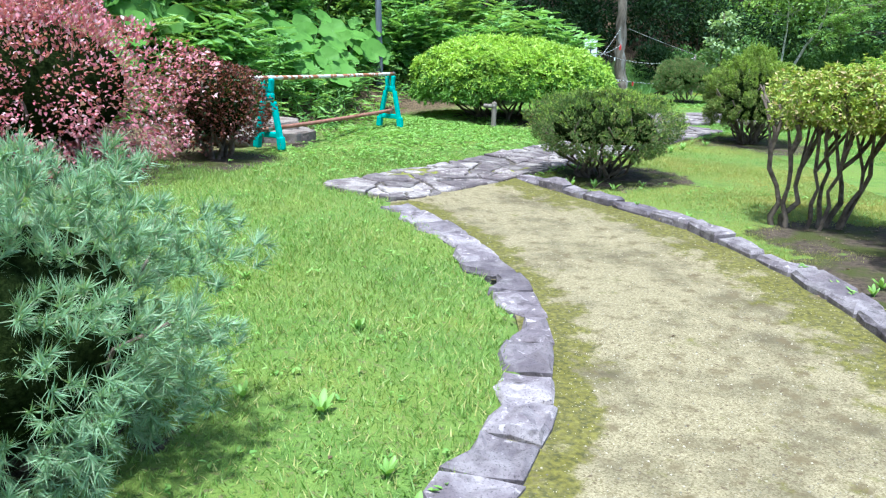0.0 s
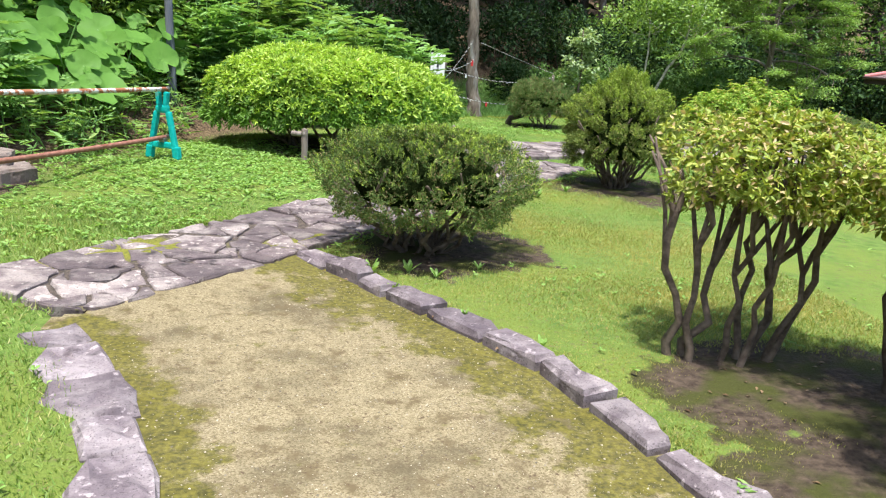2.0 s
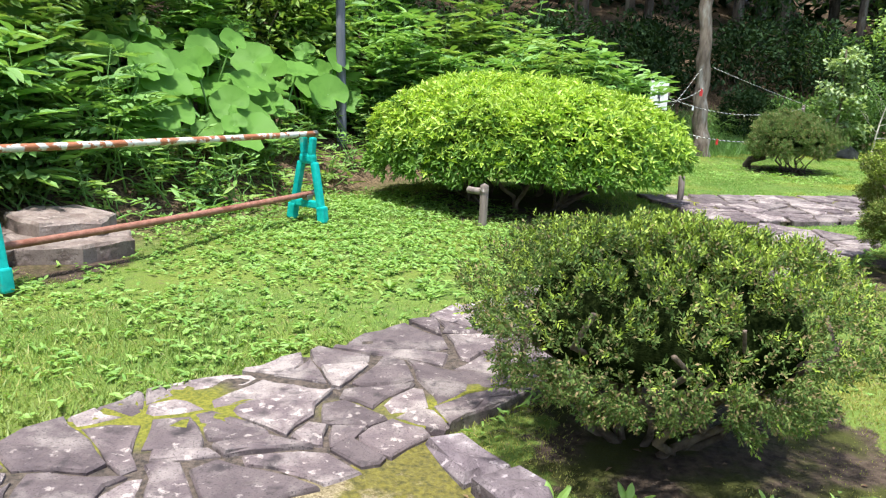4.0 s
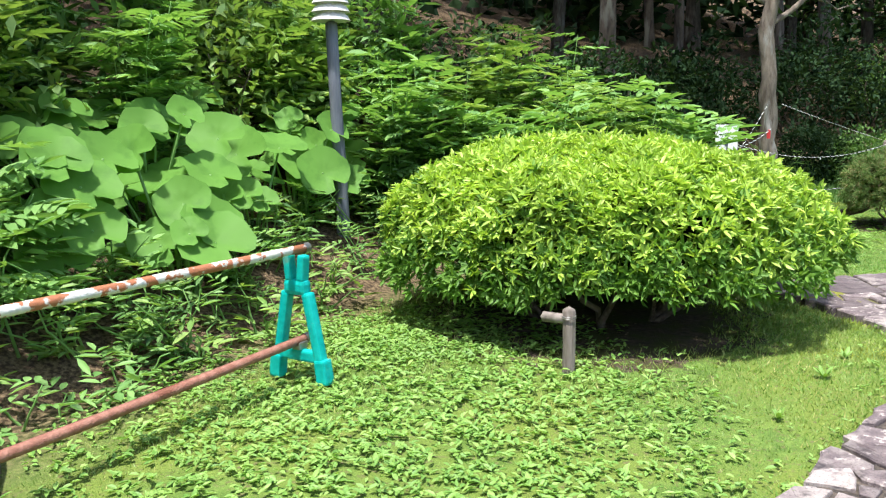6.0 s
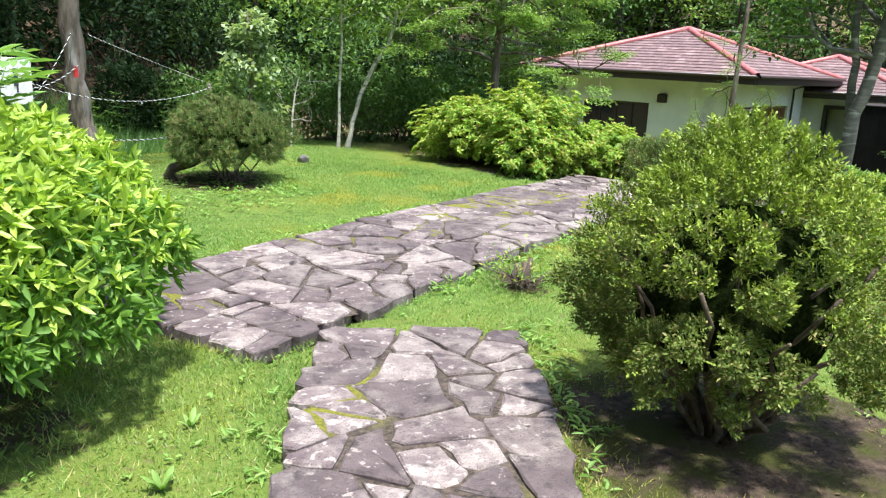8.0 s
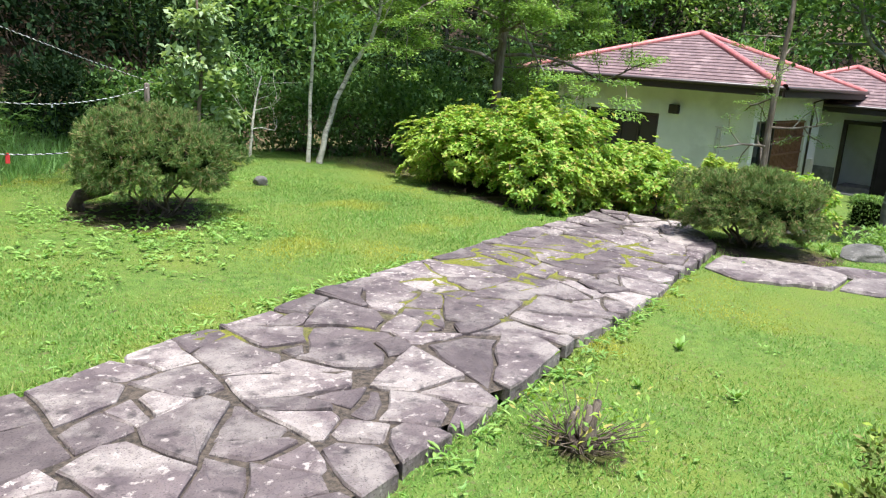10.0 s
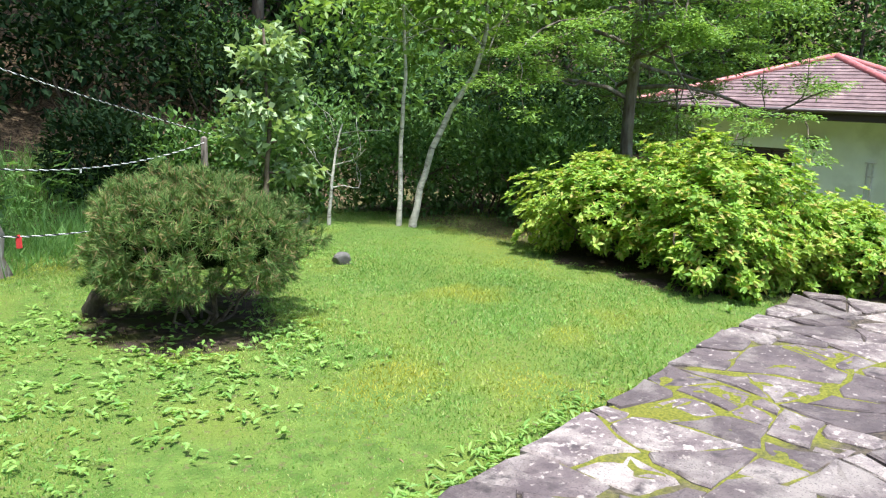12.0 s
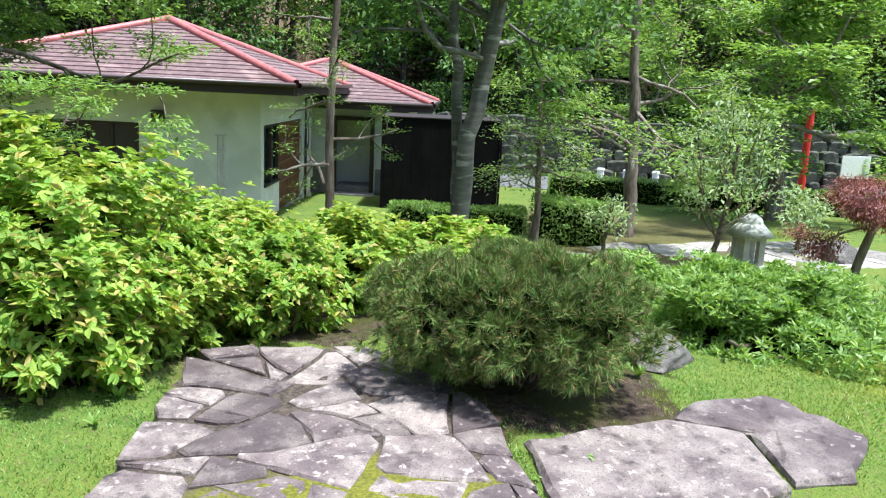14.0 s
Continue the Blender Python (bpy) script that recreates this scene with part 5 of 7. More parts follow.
slab("rock", [(-3.0, 11.2), (-2.6, 10.95), (-2.1, 11.15), (-1.9, 11.55), (-2.15, 11.95), (-2.7, 12.0), (-3.05, 11.7)], 0.13, 61, "flat reddish brown rock lying under the barrier", 0.2, M_ROCK_BROWN, "rock")
slab("rock", [(-2.95, 11.5), (-2.5, 11.25), (-2.15, 11.5), (-2.2, 11.85), (-2.65, 12.05), (-2.95, 11.85)], 0.25, 161, "flat brown rock stacked on another behind the barrier", 0.12, M_ROCK_BROWN, "rock")
boulder((-3.0, 10.9), (0.5, 0.4, 0.18), 62, "brown rock beside the barrier", M_ROCK_BROWN)
boulder((7.45, 21.15), (0.11, 0.07, 0.08), 63, "small dark stone on the lawn")
boulder((7.9, 23.3), (0.32, 0.2, 0.2), 64, "grey stone at the foot of the trees")
boulder((11.12, 15.6), (0.36, 0.26, 0.10), 65, "grey garden rock with white lichen under the junipers")
boulder((11.5, 16.5), (0.3, 0.26, 0.12), 67, "dark garden rock behind the pine")
boulder((17.2, 12.3), (0.42, 0.32, 0.34), 68, "upright grey rock beneath the red maple")
boulder((18.3, 17.0), (0.4, 0.3, 0.25), 69, "grey rock beside the tall tree")
boulder((22.5, 11.0), (0.6, 0.4, 0.28), 70, "pale boulder in the lower garden")


def stump():
    root = thing("stump", (5.45, 14.62, gz1(5.45, 14.62)), "small sawn shrub stump with twiggy regrowth", "stump")
    g = np.random.default_rng(4)
    for k in range(5):
        a = k * 1.3 + 0.4
        pts = np.array([(0.2, 0.2, -0.06), (0.75, 0.75, 0.04), (0.9, 1.0, 0.10), (1.3, 1.0, 0.14 + 0.025 * k)]) * [math.cos(a) * 0.06, math.sin(a) * 0.06, 1]
        pts[1:] += g.normal(0, 0.012, (3, 3))
        add_mesh("stub", tube_mesh("stub", [(pts, np.array([0.030, 0.026, 0.019, 0.015]) * (0.7 + 0.1 * k))], 8, 0.12), M_BARK, root, "greyish sawn stub")
    tw = []
    for k in range(90):
        d = unit(np.array([g.normal(0, 1), g.normal(0, 1), 0.6]))
        tw.append((np.array([(0, 0, 0.04), d * 0.12 + g.normal(0, 0.015, 3), d * g.uniform(0.2, 0.34)]), np.array([0.004, 0.003, 0.0015])))
    tagged(add_mesh("twigwork", tube_mesh("twigwork", tw, 4), M_TWIG, root), kind="stuff")
    P = np.array([p[-1] for p, _ in tw])[g.integers(0, 90, 160)] + g.normal(0, 0.04, (160, 3)) + [0, 0, 0.05]
    V, F = leaves(P, g.normal(0, 1, (160, 3)) + [0, 0, 0.5], 0.045, 0.016, g)
    add_mesh("leaves", np_mesh("leaves", V, F), L_AZALEA_G, root)


stump()

# spreading junipers on the slope beyond the lawn
JUN = [((11.95, 14.8), (1.0, 1.1, 0.34), 0.12, 15000), ((13.4, 15.5), (1.1, 1.0, 0.36), 0.14, 10000), ((13.6, 14.2), (1.2, 1.1, 0.36), 0.16, 10000), ((15.2, 15.0), (1.2, 1.1, 0.34), 0.14, 8000), ((15.0, 13.6), (1.3, 1.1, 0.34), 0.16, 8000)]
for i, (at, r, zc, n) in enumerate(JUN):
    clipped_shrub("juniper", at, r, zc, int(n * 0.34), 0.075, 0.02, L_JUNIPER, "low spreading bright green juniper on the slope", seed=80 + i, bump=0.14, low=-0.4, depth=0.4, freq=5, stem_n=8, flat=0.5,
                  group="spreading junipers", core=0.5, spread=0.8, whorl=6, lift=0.8, face=0.9, lumps=60, lump=0.2, fine=False)


def lantern():
    at = (20.85, 13.05)
    root = thing("stone_lantern", (*at, gz1(*at)), "squat pale granite lantern with a domed cap", "lantern", turn=20)
    bm = bmesh.new()
    for dx in (-1, 1):
        for dy in (-1, 1):
            box_bm((0.12, 0.12, 0.52), (dx * 0.15, dy * 0.15, 0.28), 0.012, None, bm)
    part("firebox", bm, M_LANTERN, root, "four-posted open fire chamber")
    part("base", box_bm((0.52, 0.52, 0.09), (0, 0, 0.03), 0.02), M_LANTERN, root)
    part("lintel", box_bm((0.44, 0.44, 0.08), (0, 0, 0.56), 0.012), M_LANTERN, root)
    bm = bmesh.new()
    bmesh.ops.create_cone(bm, cap_ends=True, segments=28, radius1=0.42, radius2=0.2, depth=0.22, matrix=Matrix.Translation((0, 0, 0.71)))
    bmesh.ops.create_uvsphere(bm, u_segments=24, v_segments=10, radius=0.21, matrix=Matrix.Translation((0, 0, 0.80)) @ Matrix.Diagonal((1, 1, 0.85, 1)))
    part("cap", bm, M_LANTERN, root, "rounded granite cap", smooth=True)


lantern()

# ---- the house ----
HOUSE = pose(21.2, 21.65, 0, 0, 0, 8.6)      # the south-west eave corner, x along the south eave
EAVE, FLOOR = 1.48, -1.6


def put(m, *pts):
    return [tuple(m @ Vector(p)) for p in pts]


def wall_piece(parent, a, b, z0, z1, t, mat, name="wall", label=""):
    """A wall from a to b in the house's plan, t thick to its left."""
    d = Vector((b[0] - a[0], b[1] - a[1], 0))
    n = Vector((-d.y, d.x, 0)).normalized() * t
    c = Vector((*a, 0)) + d / 2 + n / 2
    rot = Matrix.Rotation(math.atan2(d.y, d.x), 4, "Z")
    return part(name, box_bm((d.length, t, z1 - z0), (c.x, c.y, (z0 + z1) / 2), 0.004, rot), mat, parent, label)


def pyramid_roof(parent, x0, y0, size_x, size_y, eave, rise, courses=16):
    """A hipped roof in overlapping slate courses, with ridge caps, fascia and gutter."""
    ax, ay = x0 + size_x / 2, y0 + size_y / 2
    cs = [(x0, y0), (x0 + size_x, y0), (x0 + size_x, y0 + size_y), (x0, y0 + size_y)]
    for k in range(4):
        a, b = cs[k], cs[(k + 1) % 4]
        for i in range(courses):
            bm = bmesh.new()
            f0, f1 = i / courses, min(1, (i + 1.15) / courses)
            lerp = lambda p, f, lift: (p[0] + (ax - p[0]) * f, p[1] + (ay - p[1]) * f, eave + rise * f + lift)
            v = [bm.verts.new(q) for q in (lerp(a, f0, 0.05), lerp(b, f0, 0.05), lerp(b, f1, 0.025), lerp(a, f1, 0.025))]
            u = [bm.verts.new(q) for q in (lerp(a, f0, 0.018), lerp(b, f0, 0.018))]
            bm.faces.new(v)
            bm.faces.new((u[0], u[1], v[1], v[0]))
            part("roof_course", bm, M_ROOF, parent, "weathered reddish brown slates")
    bm = bmesh.new()
    v = [bm.verts.new((*c, eave)) for c in cs]
    bm.faces.new(v[::-1])
    part("soffit", bm, M_DARKTRIM, parent)
    for k in range(4):
        c = cs[k]
        pts = np.array([(c[0], c[1], eave + 0.06), (ax, ay, eave + rise + 0.06)])
        add_mesh("ridge_cap", tube_mesh("ridge_cap", [(np.linspace(pts[0], pts[1], 12), np.full(12, 0.085))], 8), M_RIDGE, parent, "red metal ridge capping")
        d = cs[(k + 1) % 4]
        L = math.hypot(d[0] - c[0], d[1] - c[1])
        rot = Matrix.Rotation(math.atan2(d[1] - c[1], d[0] - c[0]), 4, "Z")
        m = ((c[0] + d[0]) / 2, (c[1] + d[1]) / 2)
        part("fascia", box_bm((L - 0.04, 0.05, 0.20), (m[0], m[1], eave - 0.075), 0.004, rot), M_DARKTRIM, parent)
        n = np.array([(d[1] - c[1]) / L, -(d[0] - c[0]) / L]) * 0.07
        g0 = np.array([(c[0] + n[0], c[1] + n[1], eave + 0.03), (d[0] + n[0], d[1] + n[1], eave + 0.03)])
        add_mesh("gutter", tube_mesh("gutter", [(g0, np.full(2, 0.05))], 8), M_GUTTER_DK, parent, "dark brown half-round gutter")


def house():
    root = new("house")
    root.matrix_world = HOUSE
    tagged(root, "white rendered bungalow with reddish hipped slate roof", "house")
    pyramid_roof(root, 0, 0, 7.6, 7.6, EAVE, 1.36)
    o, e, T = 0.9, 6.7, 0.18
    # west wall, with a wide window in it
    y1, y2, zt, zb = 3.44, 5.70, 0.60, -0.85
    wall_piece(root, (o, y1), (o, o), FLOOR, EAVE, T, M_WHITE)
    wall_piece(root, (o, e), (o, y2), FLOOR, EAVE, T, M_WHITE)
    wall_piece(root, (o, y2), (o, y1), zt, EAVE, T, M_WHITE)
    wall_piece(root, (o, y2), (o, y1), FLOOR, zb, T, M_WHITE)
    # south wall, with a window and a lattice door
    xa, xb, xc = 1.18, 2.66, 5.42
    wall_piece(root, (o + T, o), (xa, o), FLOOR, EAVE, T, M_WHITE)
    wall_piece(root, (xa, o), (xb, o), FLOOR, -0.68, T, M_WHITE)
    wall_piece(root, (xa, o), (xc, o), 0.64, EAVE, T, M_WHITE)
    wall_piece(root, (xc, o), (e, o), FLOOR, EAVE, T, M_WHITE)
    wall_piece(root, (e, o + T), (e, e - T), FLOOR, EAVE, T, M_WHITE)
    wall_piece(root, (e, e - T), (o, e - T), FLOOR, EAVE, T, M_WHITE)
    # the wide west window: four dark panes in a dark frame
    zc, h = (zt + zb) / 2, zt - zb
    win = part("window", box_bm((0.04, y2 - y1, 0.06), (o + 0.08, (y1 + y2) / 2, zt - 0.03), 0.004), M_DARKTRIM, root, "wide dark four-paned window")
    part("window_sill", box_bm((0.14, y2 - y1 + 0.06, 0.05), (o - 0.01, (y1 + y2) / 2, zb + 0.025), 0.006), M_DARKTRIM, win)
    ys = np.linspace(y1 + 0.03, y2 - 0.03, 5)
    for yy in ys:
        part("mullion", box_bm((0.05, 0.05, h - 0.07), (o + 0.07, yy, zc), 0.004), M_DARKTRIM, win)
    for a, b in zip(ys[:-1], ys[1:]):
        part("pane", box_bm((0.012, b - a - 0.05, h - 0.11), (o + 0.09, (a + b) / 2, zc), 0.0), M_GLASS, win)
    # the south window: two sliding lights
    zc, h = -0.02, 1.30
    win = part("window", box_bm((xb - xa, 0.07, 0.05), ((xa + xb) / 2, o + 0.05, 0.61), 0.004), M_DARKTRIM, root, "dark glazed sliding window")
    part("window_sill", box_bm((xb - xa, 0.12, 0.05), ((xa + xb) / 2, o + 0.02, -0.655), 0.006), M_DARKTRIM, win)
    xs = (xa + 0.03, (xa + xb) / 2, xb - 0.03)
    for xx in xs:
        part("mullion", box_bm((0.06, 0.07, h - 0.08), (xx, o + 0.05, zc), 0.004), M_DARKTRIM, win)
    for a, b in zip(xs[:-1], xs[1:]):
        part("pane", box_bm((b - a - 0.06, 0.012, h - 0.1), ((a + b) / 2, o + 0.08, zc), 0.0), M_GLASS, win)
    # lattice doors
    zl, zm = 2.05, -0.385
    door = part("door", box_bm((xc - xb, 0.04, zl), ((xb + xc) / 2, o + 0.13, zm), 0.004), M_DARKTRIM, root, "brown wooden lattice door")
    n = 26
    for i in range(n):
        part("slat", box_bm((0.05, 0.035, zl), (xb + (i + 0.5) * (xc - xb) / n, o + 0.085, zm), 0.004), M_LATTICE, door)
    for zz in (-1.2, -0.75, -0.3, 0.15, 0.58):
        part("rail", box_bm((xc - xb, 0.025, 0.05), ((xb + xc) / 2, o + 0.054, zz), 0.003), M_LATTICE, door)
    part("threshold", box_bm((xc - xb, 0.2, 0.19), ((xb + xc) / 2, o + 0.09, FLOOR + 0.09), 0.01), M_PLINTH, root)
    # vent, service pipes, downpipe, meter box, plinth
    part("vent_hood", box_bm((0.16, 0.26, 0.24), (o - 0.075, 3.0, 0.76), 0.02), M_DARKTRIM, root, "dark square vent hood")
    for yy in (1.67, 1.78):
        add_mesh("pipe", tube_mesh("pipe", [(np.array([(o - 0.03, yy, -1.1), (o - 0.03, yy, 0.42)]), np.full(2, 0.02))], 8), M_GUTTER, root, "thin pale service pipe")
    part("pipe_bracket", box_bm((0.05, 0.24, 0.03), (o - 0.02, 1.72, 0.42), 0.004), M_GUTTER, root)
    part("pipe_bracket", box_bm((0.05, 0.2, 0.03), (o - 0.02, 1.72, 0.12), 0.004), M_GUTTER, root)
    add_mesh("downpipe", tube_mesh("downpipe", [(np.array([(5.6, o - 0.06, FLOOR), (5.6, o - 0.06, 1.15), (5.6, o - 0.8, 1.44)]), np.full(3, 0.035))], 8), M_DARKTRIM, root)
    part("meter_box", box_bm((0.3, 0.14, 0.45), (6.1, o - 0.07, -0.75), 0.012), M_GUTTER, root)
    part("plinth", box_bm((5.84, 5.84, 0.3), (3.8, 3.8, FLOOR - 0.12), 0.004), M_PLINTH, root)


house()


def annex():
    root = new("house")
    root.matrix_world = pose(28.3, 20.25, 0, 0, 0, 8.6)
    tagged(root, "smaller white annex with a red-ridged roof and recessed porch", "house")
    pyramid_roof(root, 0, 0, 6.8, 6.8, 1.06, 1.2, 13)
    o, z0, z1, T = 0.7, -1.7, 1.06, 0.18
    e = 6.1
    # west wall either side of the porch opening
    wall_piece(root, (o, 1.65), (o, o), z0, z1, T, M_WHITE)
    wall_piece(root, (o, e), (o, 2.85), z0, z1, T, M_WHITE)
    wall_piece(root, (o, 2.85), (o, 1.65), 0.66, z1, T, M_WHITE)
    wall_piece(root, (o + T, o), (e, o), z0, z1, T, M_WHITE)
    wall_piece(root, (e, o + T), (e, e - T), z0, z1, T, M_WHITE)
    wall_piece(root, (e, e - T), (o + T, e - T), z0, z1, T, M_WHITE)
    # the porch: pale back and side walls, dark posts, two stone steps
    wall_piece(root, (o + 1.1, 3.0), (o + 1.1, 1.5), z0, z1 - 0.1, 0.1, M_WHITE, "porch_wall", "pale back wall of the porch")
    wall_piece(root, (o + T, 3.02), (o + 1.1, 3.02), z0, z1 - 0.1, 0.1, M_WHITE, "porch_wall")
    wall_piece(root, (o + T, 1.4), (o + 1.1, 1.4), z0, z1 - 0.1, 0.1, M_WHITE, "porch_wall")
    for y in (1.71, 2.80):
        part("porch_post", box_bm((0.14, 0.12, 2.34), (o - 0.01, y, -0.52), 0.006), M_DARKTRIM, root)
    part("porch_beam", box_bm((0.14, 1.2, 0.12), (o - 0.012, 2.25, 0.61), 0.006), M_DARKTRIM, root)
    part("step", box_bm((0.7, 1.3, 0.17), (o - 0.2, 2.25, -1.60), 0.014), M_PLINTH, root)
    part("step", box_bm((1.2, 1.06, 0.17), (o + 0.55, 2.25, -1.44), 0.014), M_PLINTH, root)
    for a, b in ((2.9, 3.8), (1.0, 1.6)):
        part("dado", box_bm((0.03, b - a, 0.75), (o - 0.018, (a + b) / 2, -1.2), 0.004), M_PLINTH, root, "grey stone dado")


annex()


def black_shed():
    root = new("shed")
    root.matrix_world = pose(25.6, 21.0, 0, 0, 0, -80.5)
    tagged(root, "black-clad boxy shed with a thin dark coping", "shed")
    L, W, z0, z1 = 2.95, 2.4, -1.75, 0.83
    part("body", box_bm((L, W, z1 - z0), (L / 2, W / 2, (z0 + z1) / 2), 0.01), M_BLACK, root)
    part("coping", box_bm((L + 0.06, W + 0.06, 0.03), (L / 2, W / 2, z1 + 0.012), 0.006), M_DARKTRIM, root, "dark metal coping")
    part("side_trim", box_bm((0.05, 0.06, z1 - z0 - 0.3), (L + 0.03, 0.0, (z0 + z1) / 2), 0.004), M_BLACK, root)
    for i in range(13):
        part("batten", box_bm((0.03, 0.02, z1 - z0 - 0.04), (0.1 + i * 0.23, 0.004, (z0 + z1) / 2), 0.003), M_BLACK, root)


black_shed()

# ---- the lower garden ----


def clipped_hedge(a, b, w, h, n, label, seed, z):
    """A box-clipped hedge from a to b."""
    g = np.random.default_rng(seed)
    d = np.array([b[0] - a[0], b[1] - a[1]])
    L = float(np.hypot(*d))
    root = thing("hedge", (a[0], a[1], z), label, "hedge", turn=math.degrees(math.atan2(d[1], d[0])))
    u = g.uniform(0, 1, (n, 3))
    face = g.choice(3, n, p=[0.45, 0.45, 0.10])
    P = np.stack([u[:, 0] * L, (u[:, 1] - 0.5) * w, u[:, 2] * h], 1)
    N = np.zeros((n, 3))
    top, side, end = face == 0, face == 1, face == 2
    P[top, 2], N[top] = h, (0, 0, 1)
    sg = np.sign(u[:, 1] - 0.5)
    P[side, 1] = sg[side] * w / 2
    N[side, 1] = sg[side]
    eg = np.sign(u[:, 0] - 0.5)
    P[end, 0] = np.where(eg[end] > 0, L, 0)
    N[end, 0] = eg[end]
    P += N * (0.05 * waves(seed, 8, 3)(P) - 0.10 * g.uniform(0, 1, n) ** 2)[:, None]
    V, F = leaves(P, N * 0.8 + g.normal(0, 0.6, (n, 3)), 0.07, 0.035, g)
    add_mesh("foliage", np_mesh("foliage", V, F), L_JUNIPER, root)
    # an added dark block paints the shade behind the hedge's leaves
    part("core", box_bm((L - 0.12, w - 0.14, h - 0.1), (L / 2, 0, h / 2 - 0.05), 0.05), M_INNER_SHADE, root)


clipped_hedge((21.6, 19.8), (21.9, 17.1), 0.8, 0.62, 5000, "low clipped green hedge before the shed", 71, gz1(21.8, 18.4))
clipped_hedge((22.0, 16.9), (22.4, 15.6), 1.0, 0.85, 4000, "clipped box hedge in the lower garden", 72, gz1(22.2, 16.2))
clipped_hedge((32.5, 17.0), (32.3, 8.0), 1.1, 0.75, 9000, "long clipped hedge beside the road", 73, gz1(32.4, 12))
flagging("pavement", [(18.6, 15.1), (19.6, 16.4), (20.9, 16.7), (22.6, 15.0), (23.6, 13.0), (24.6, 10.6), (23.0, 9.0), (21.3, 11.2), (20.4, 13.4), (19.6, 14.2)], 1.1, -1.33, 55,
         "paved garden walk of pale flagstones lower down", mat=M_FLAG_PALE)
rd = box_bm((4.5, 40, 0.1), (37.2, 10, -1.86), 0.01)
tagged(part("road", rd, M_ASPHALT), "grey asphalt road behind the hedge", "road", kind="structure")


def rock_wall():
    root = tagged(new("wall"), "rough boulder retaining wall across the road", "wall", kind="structure")
    g = np.random.default_rng(9)
    base = []
    for k in range(4):
        bm = bmesh.new()
        bmesh.ops.create_icosphere(bm, subdivisions=2, radius=1)
        w = waves(k + 70, 6, 2)
        for v in bm.verts:
            p = np.clip(np.array(v.co) * 1.25, -0.8, 0.8)
            v.co = Vector(p * (1 + 0.1 * w(p)))
        me = bpy.data.meshes.new("boulder")
        bm.to_mesh(me)
        bm.free()
        me.materials.append(M_ROCK_SHADE)
        base.append(me)
    for row in range(6):
        y = 4 + g.uniform(0, 1)
        while y < 24:
            w = g.uniform(0.28, 0.62)
            ob = new("boulder", base[int(g.integers(0, 4))])
            ob.parent = root
            ob.location = (39.8 + row * 0.12 + g.normal(0, 0.05), y + w, -1.65 + row * 0.40)
            ob.scale = (0.4, w, g.uniform(0.26, 0.36))
            ob.rotation_euler = (g.normal(0, 0.15), 0, g.normal(0, 0.15))
            y += w * 1.75
    return root


rock_wall()


def simple_post(name, at, h, r, mat, label, category, z=None, bands=True):
    z = gz1(*at) if z is None else z
    root = thing(name, (*at, z), label, category)
    part("shaft", cyl_bm(r, r * 0.96, h, (0, 0, 0), 14), mat, root)
    part("cap", cyl_bm(r * 1.15, r * 0.9, 0.06, (0, 0, h - 0.002), 14), mat, root)


simple_post("red_post", (35.1, 8.5), 3.2, 0.13, M_RED, "bright red painted post among dark trees", "post", z=-1.8)
for y in (15.2, 14.2, 13.1):
    simple_post("bollard", (37.9, y), 0.55, 0.14, M_SIGN, "short white bollard beside the road", "bollard", z=-1.8)


def notice():
    root = thing("notice_board", (32.8, 7.6, -1.75), "white notice board on two short posts", "sign", turn=-70)
    part("panel", box_bm((1.0, 0.04, 0.7), (0, 0, 1.5), 0.006), M_SIGN, root)
    for x in (-0.4, 0.4):
        part("leg", box_bm((0.06, 0.06, 1.4), (x, 0.05, 0.7), 0.006), M_STEEL, root)


notice()

# ---- bank plants and woods ----


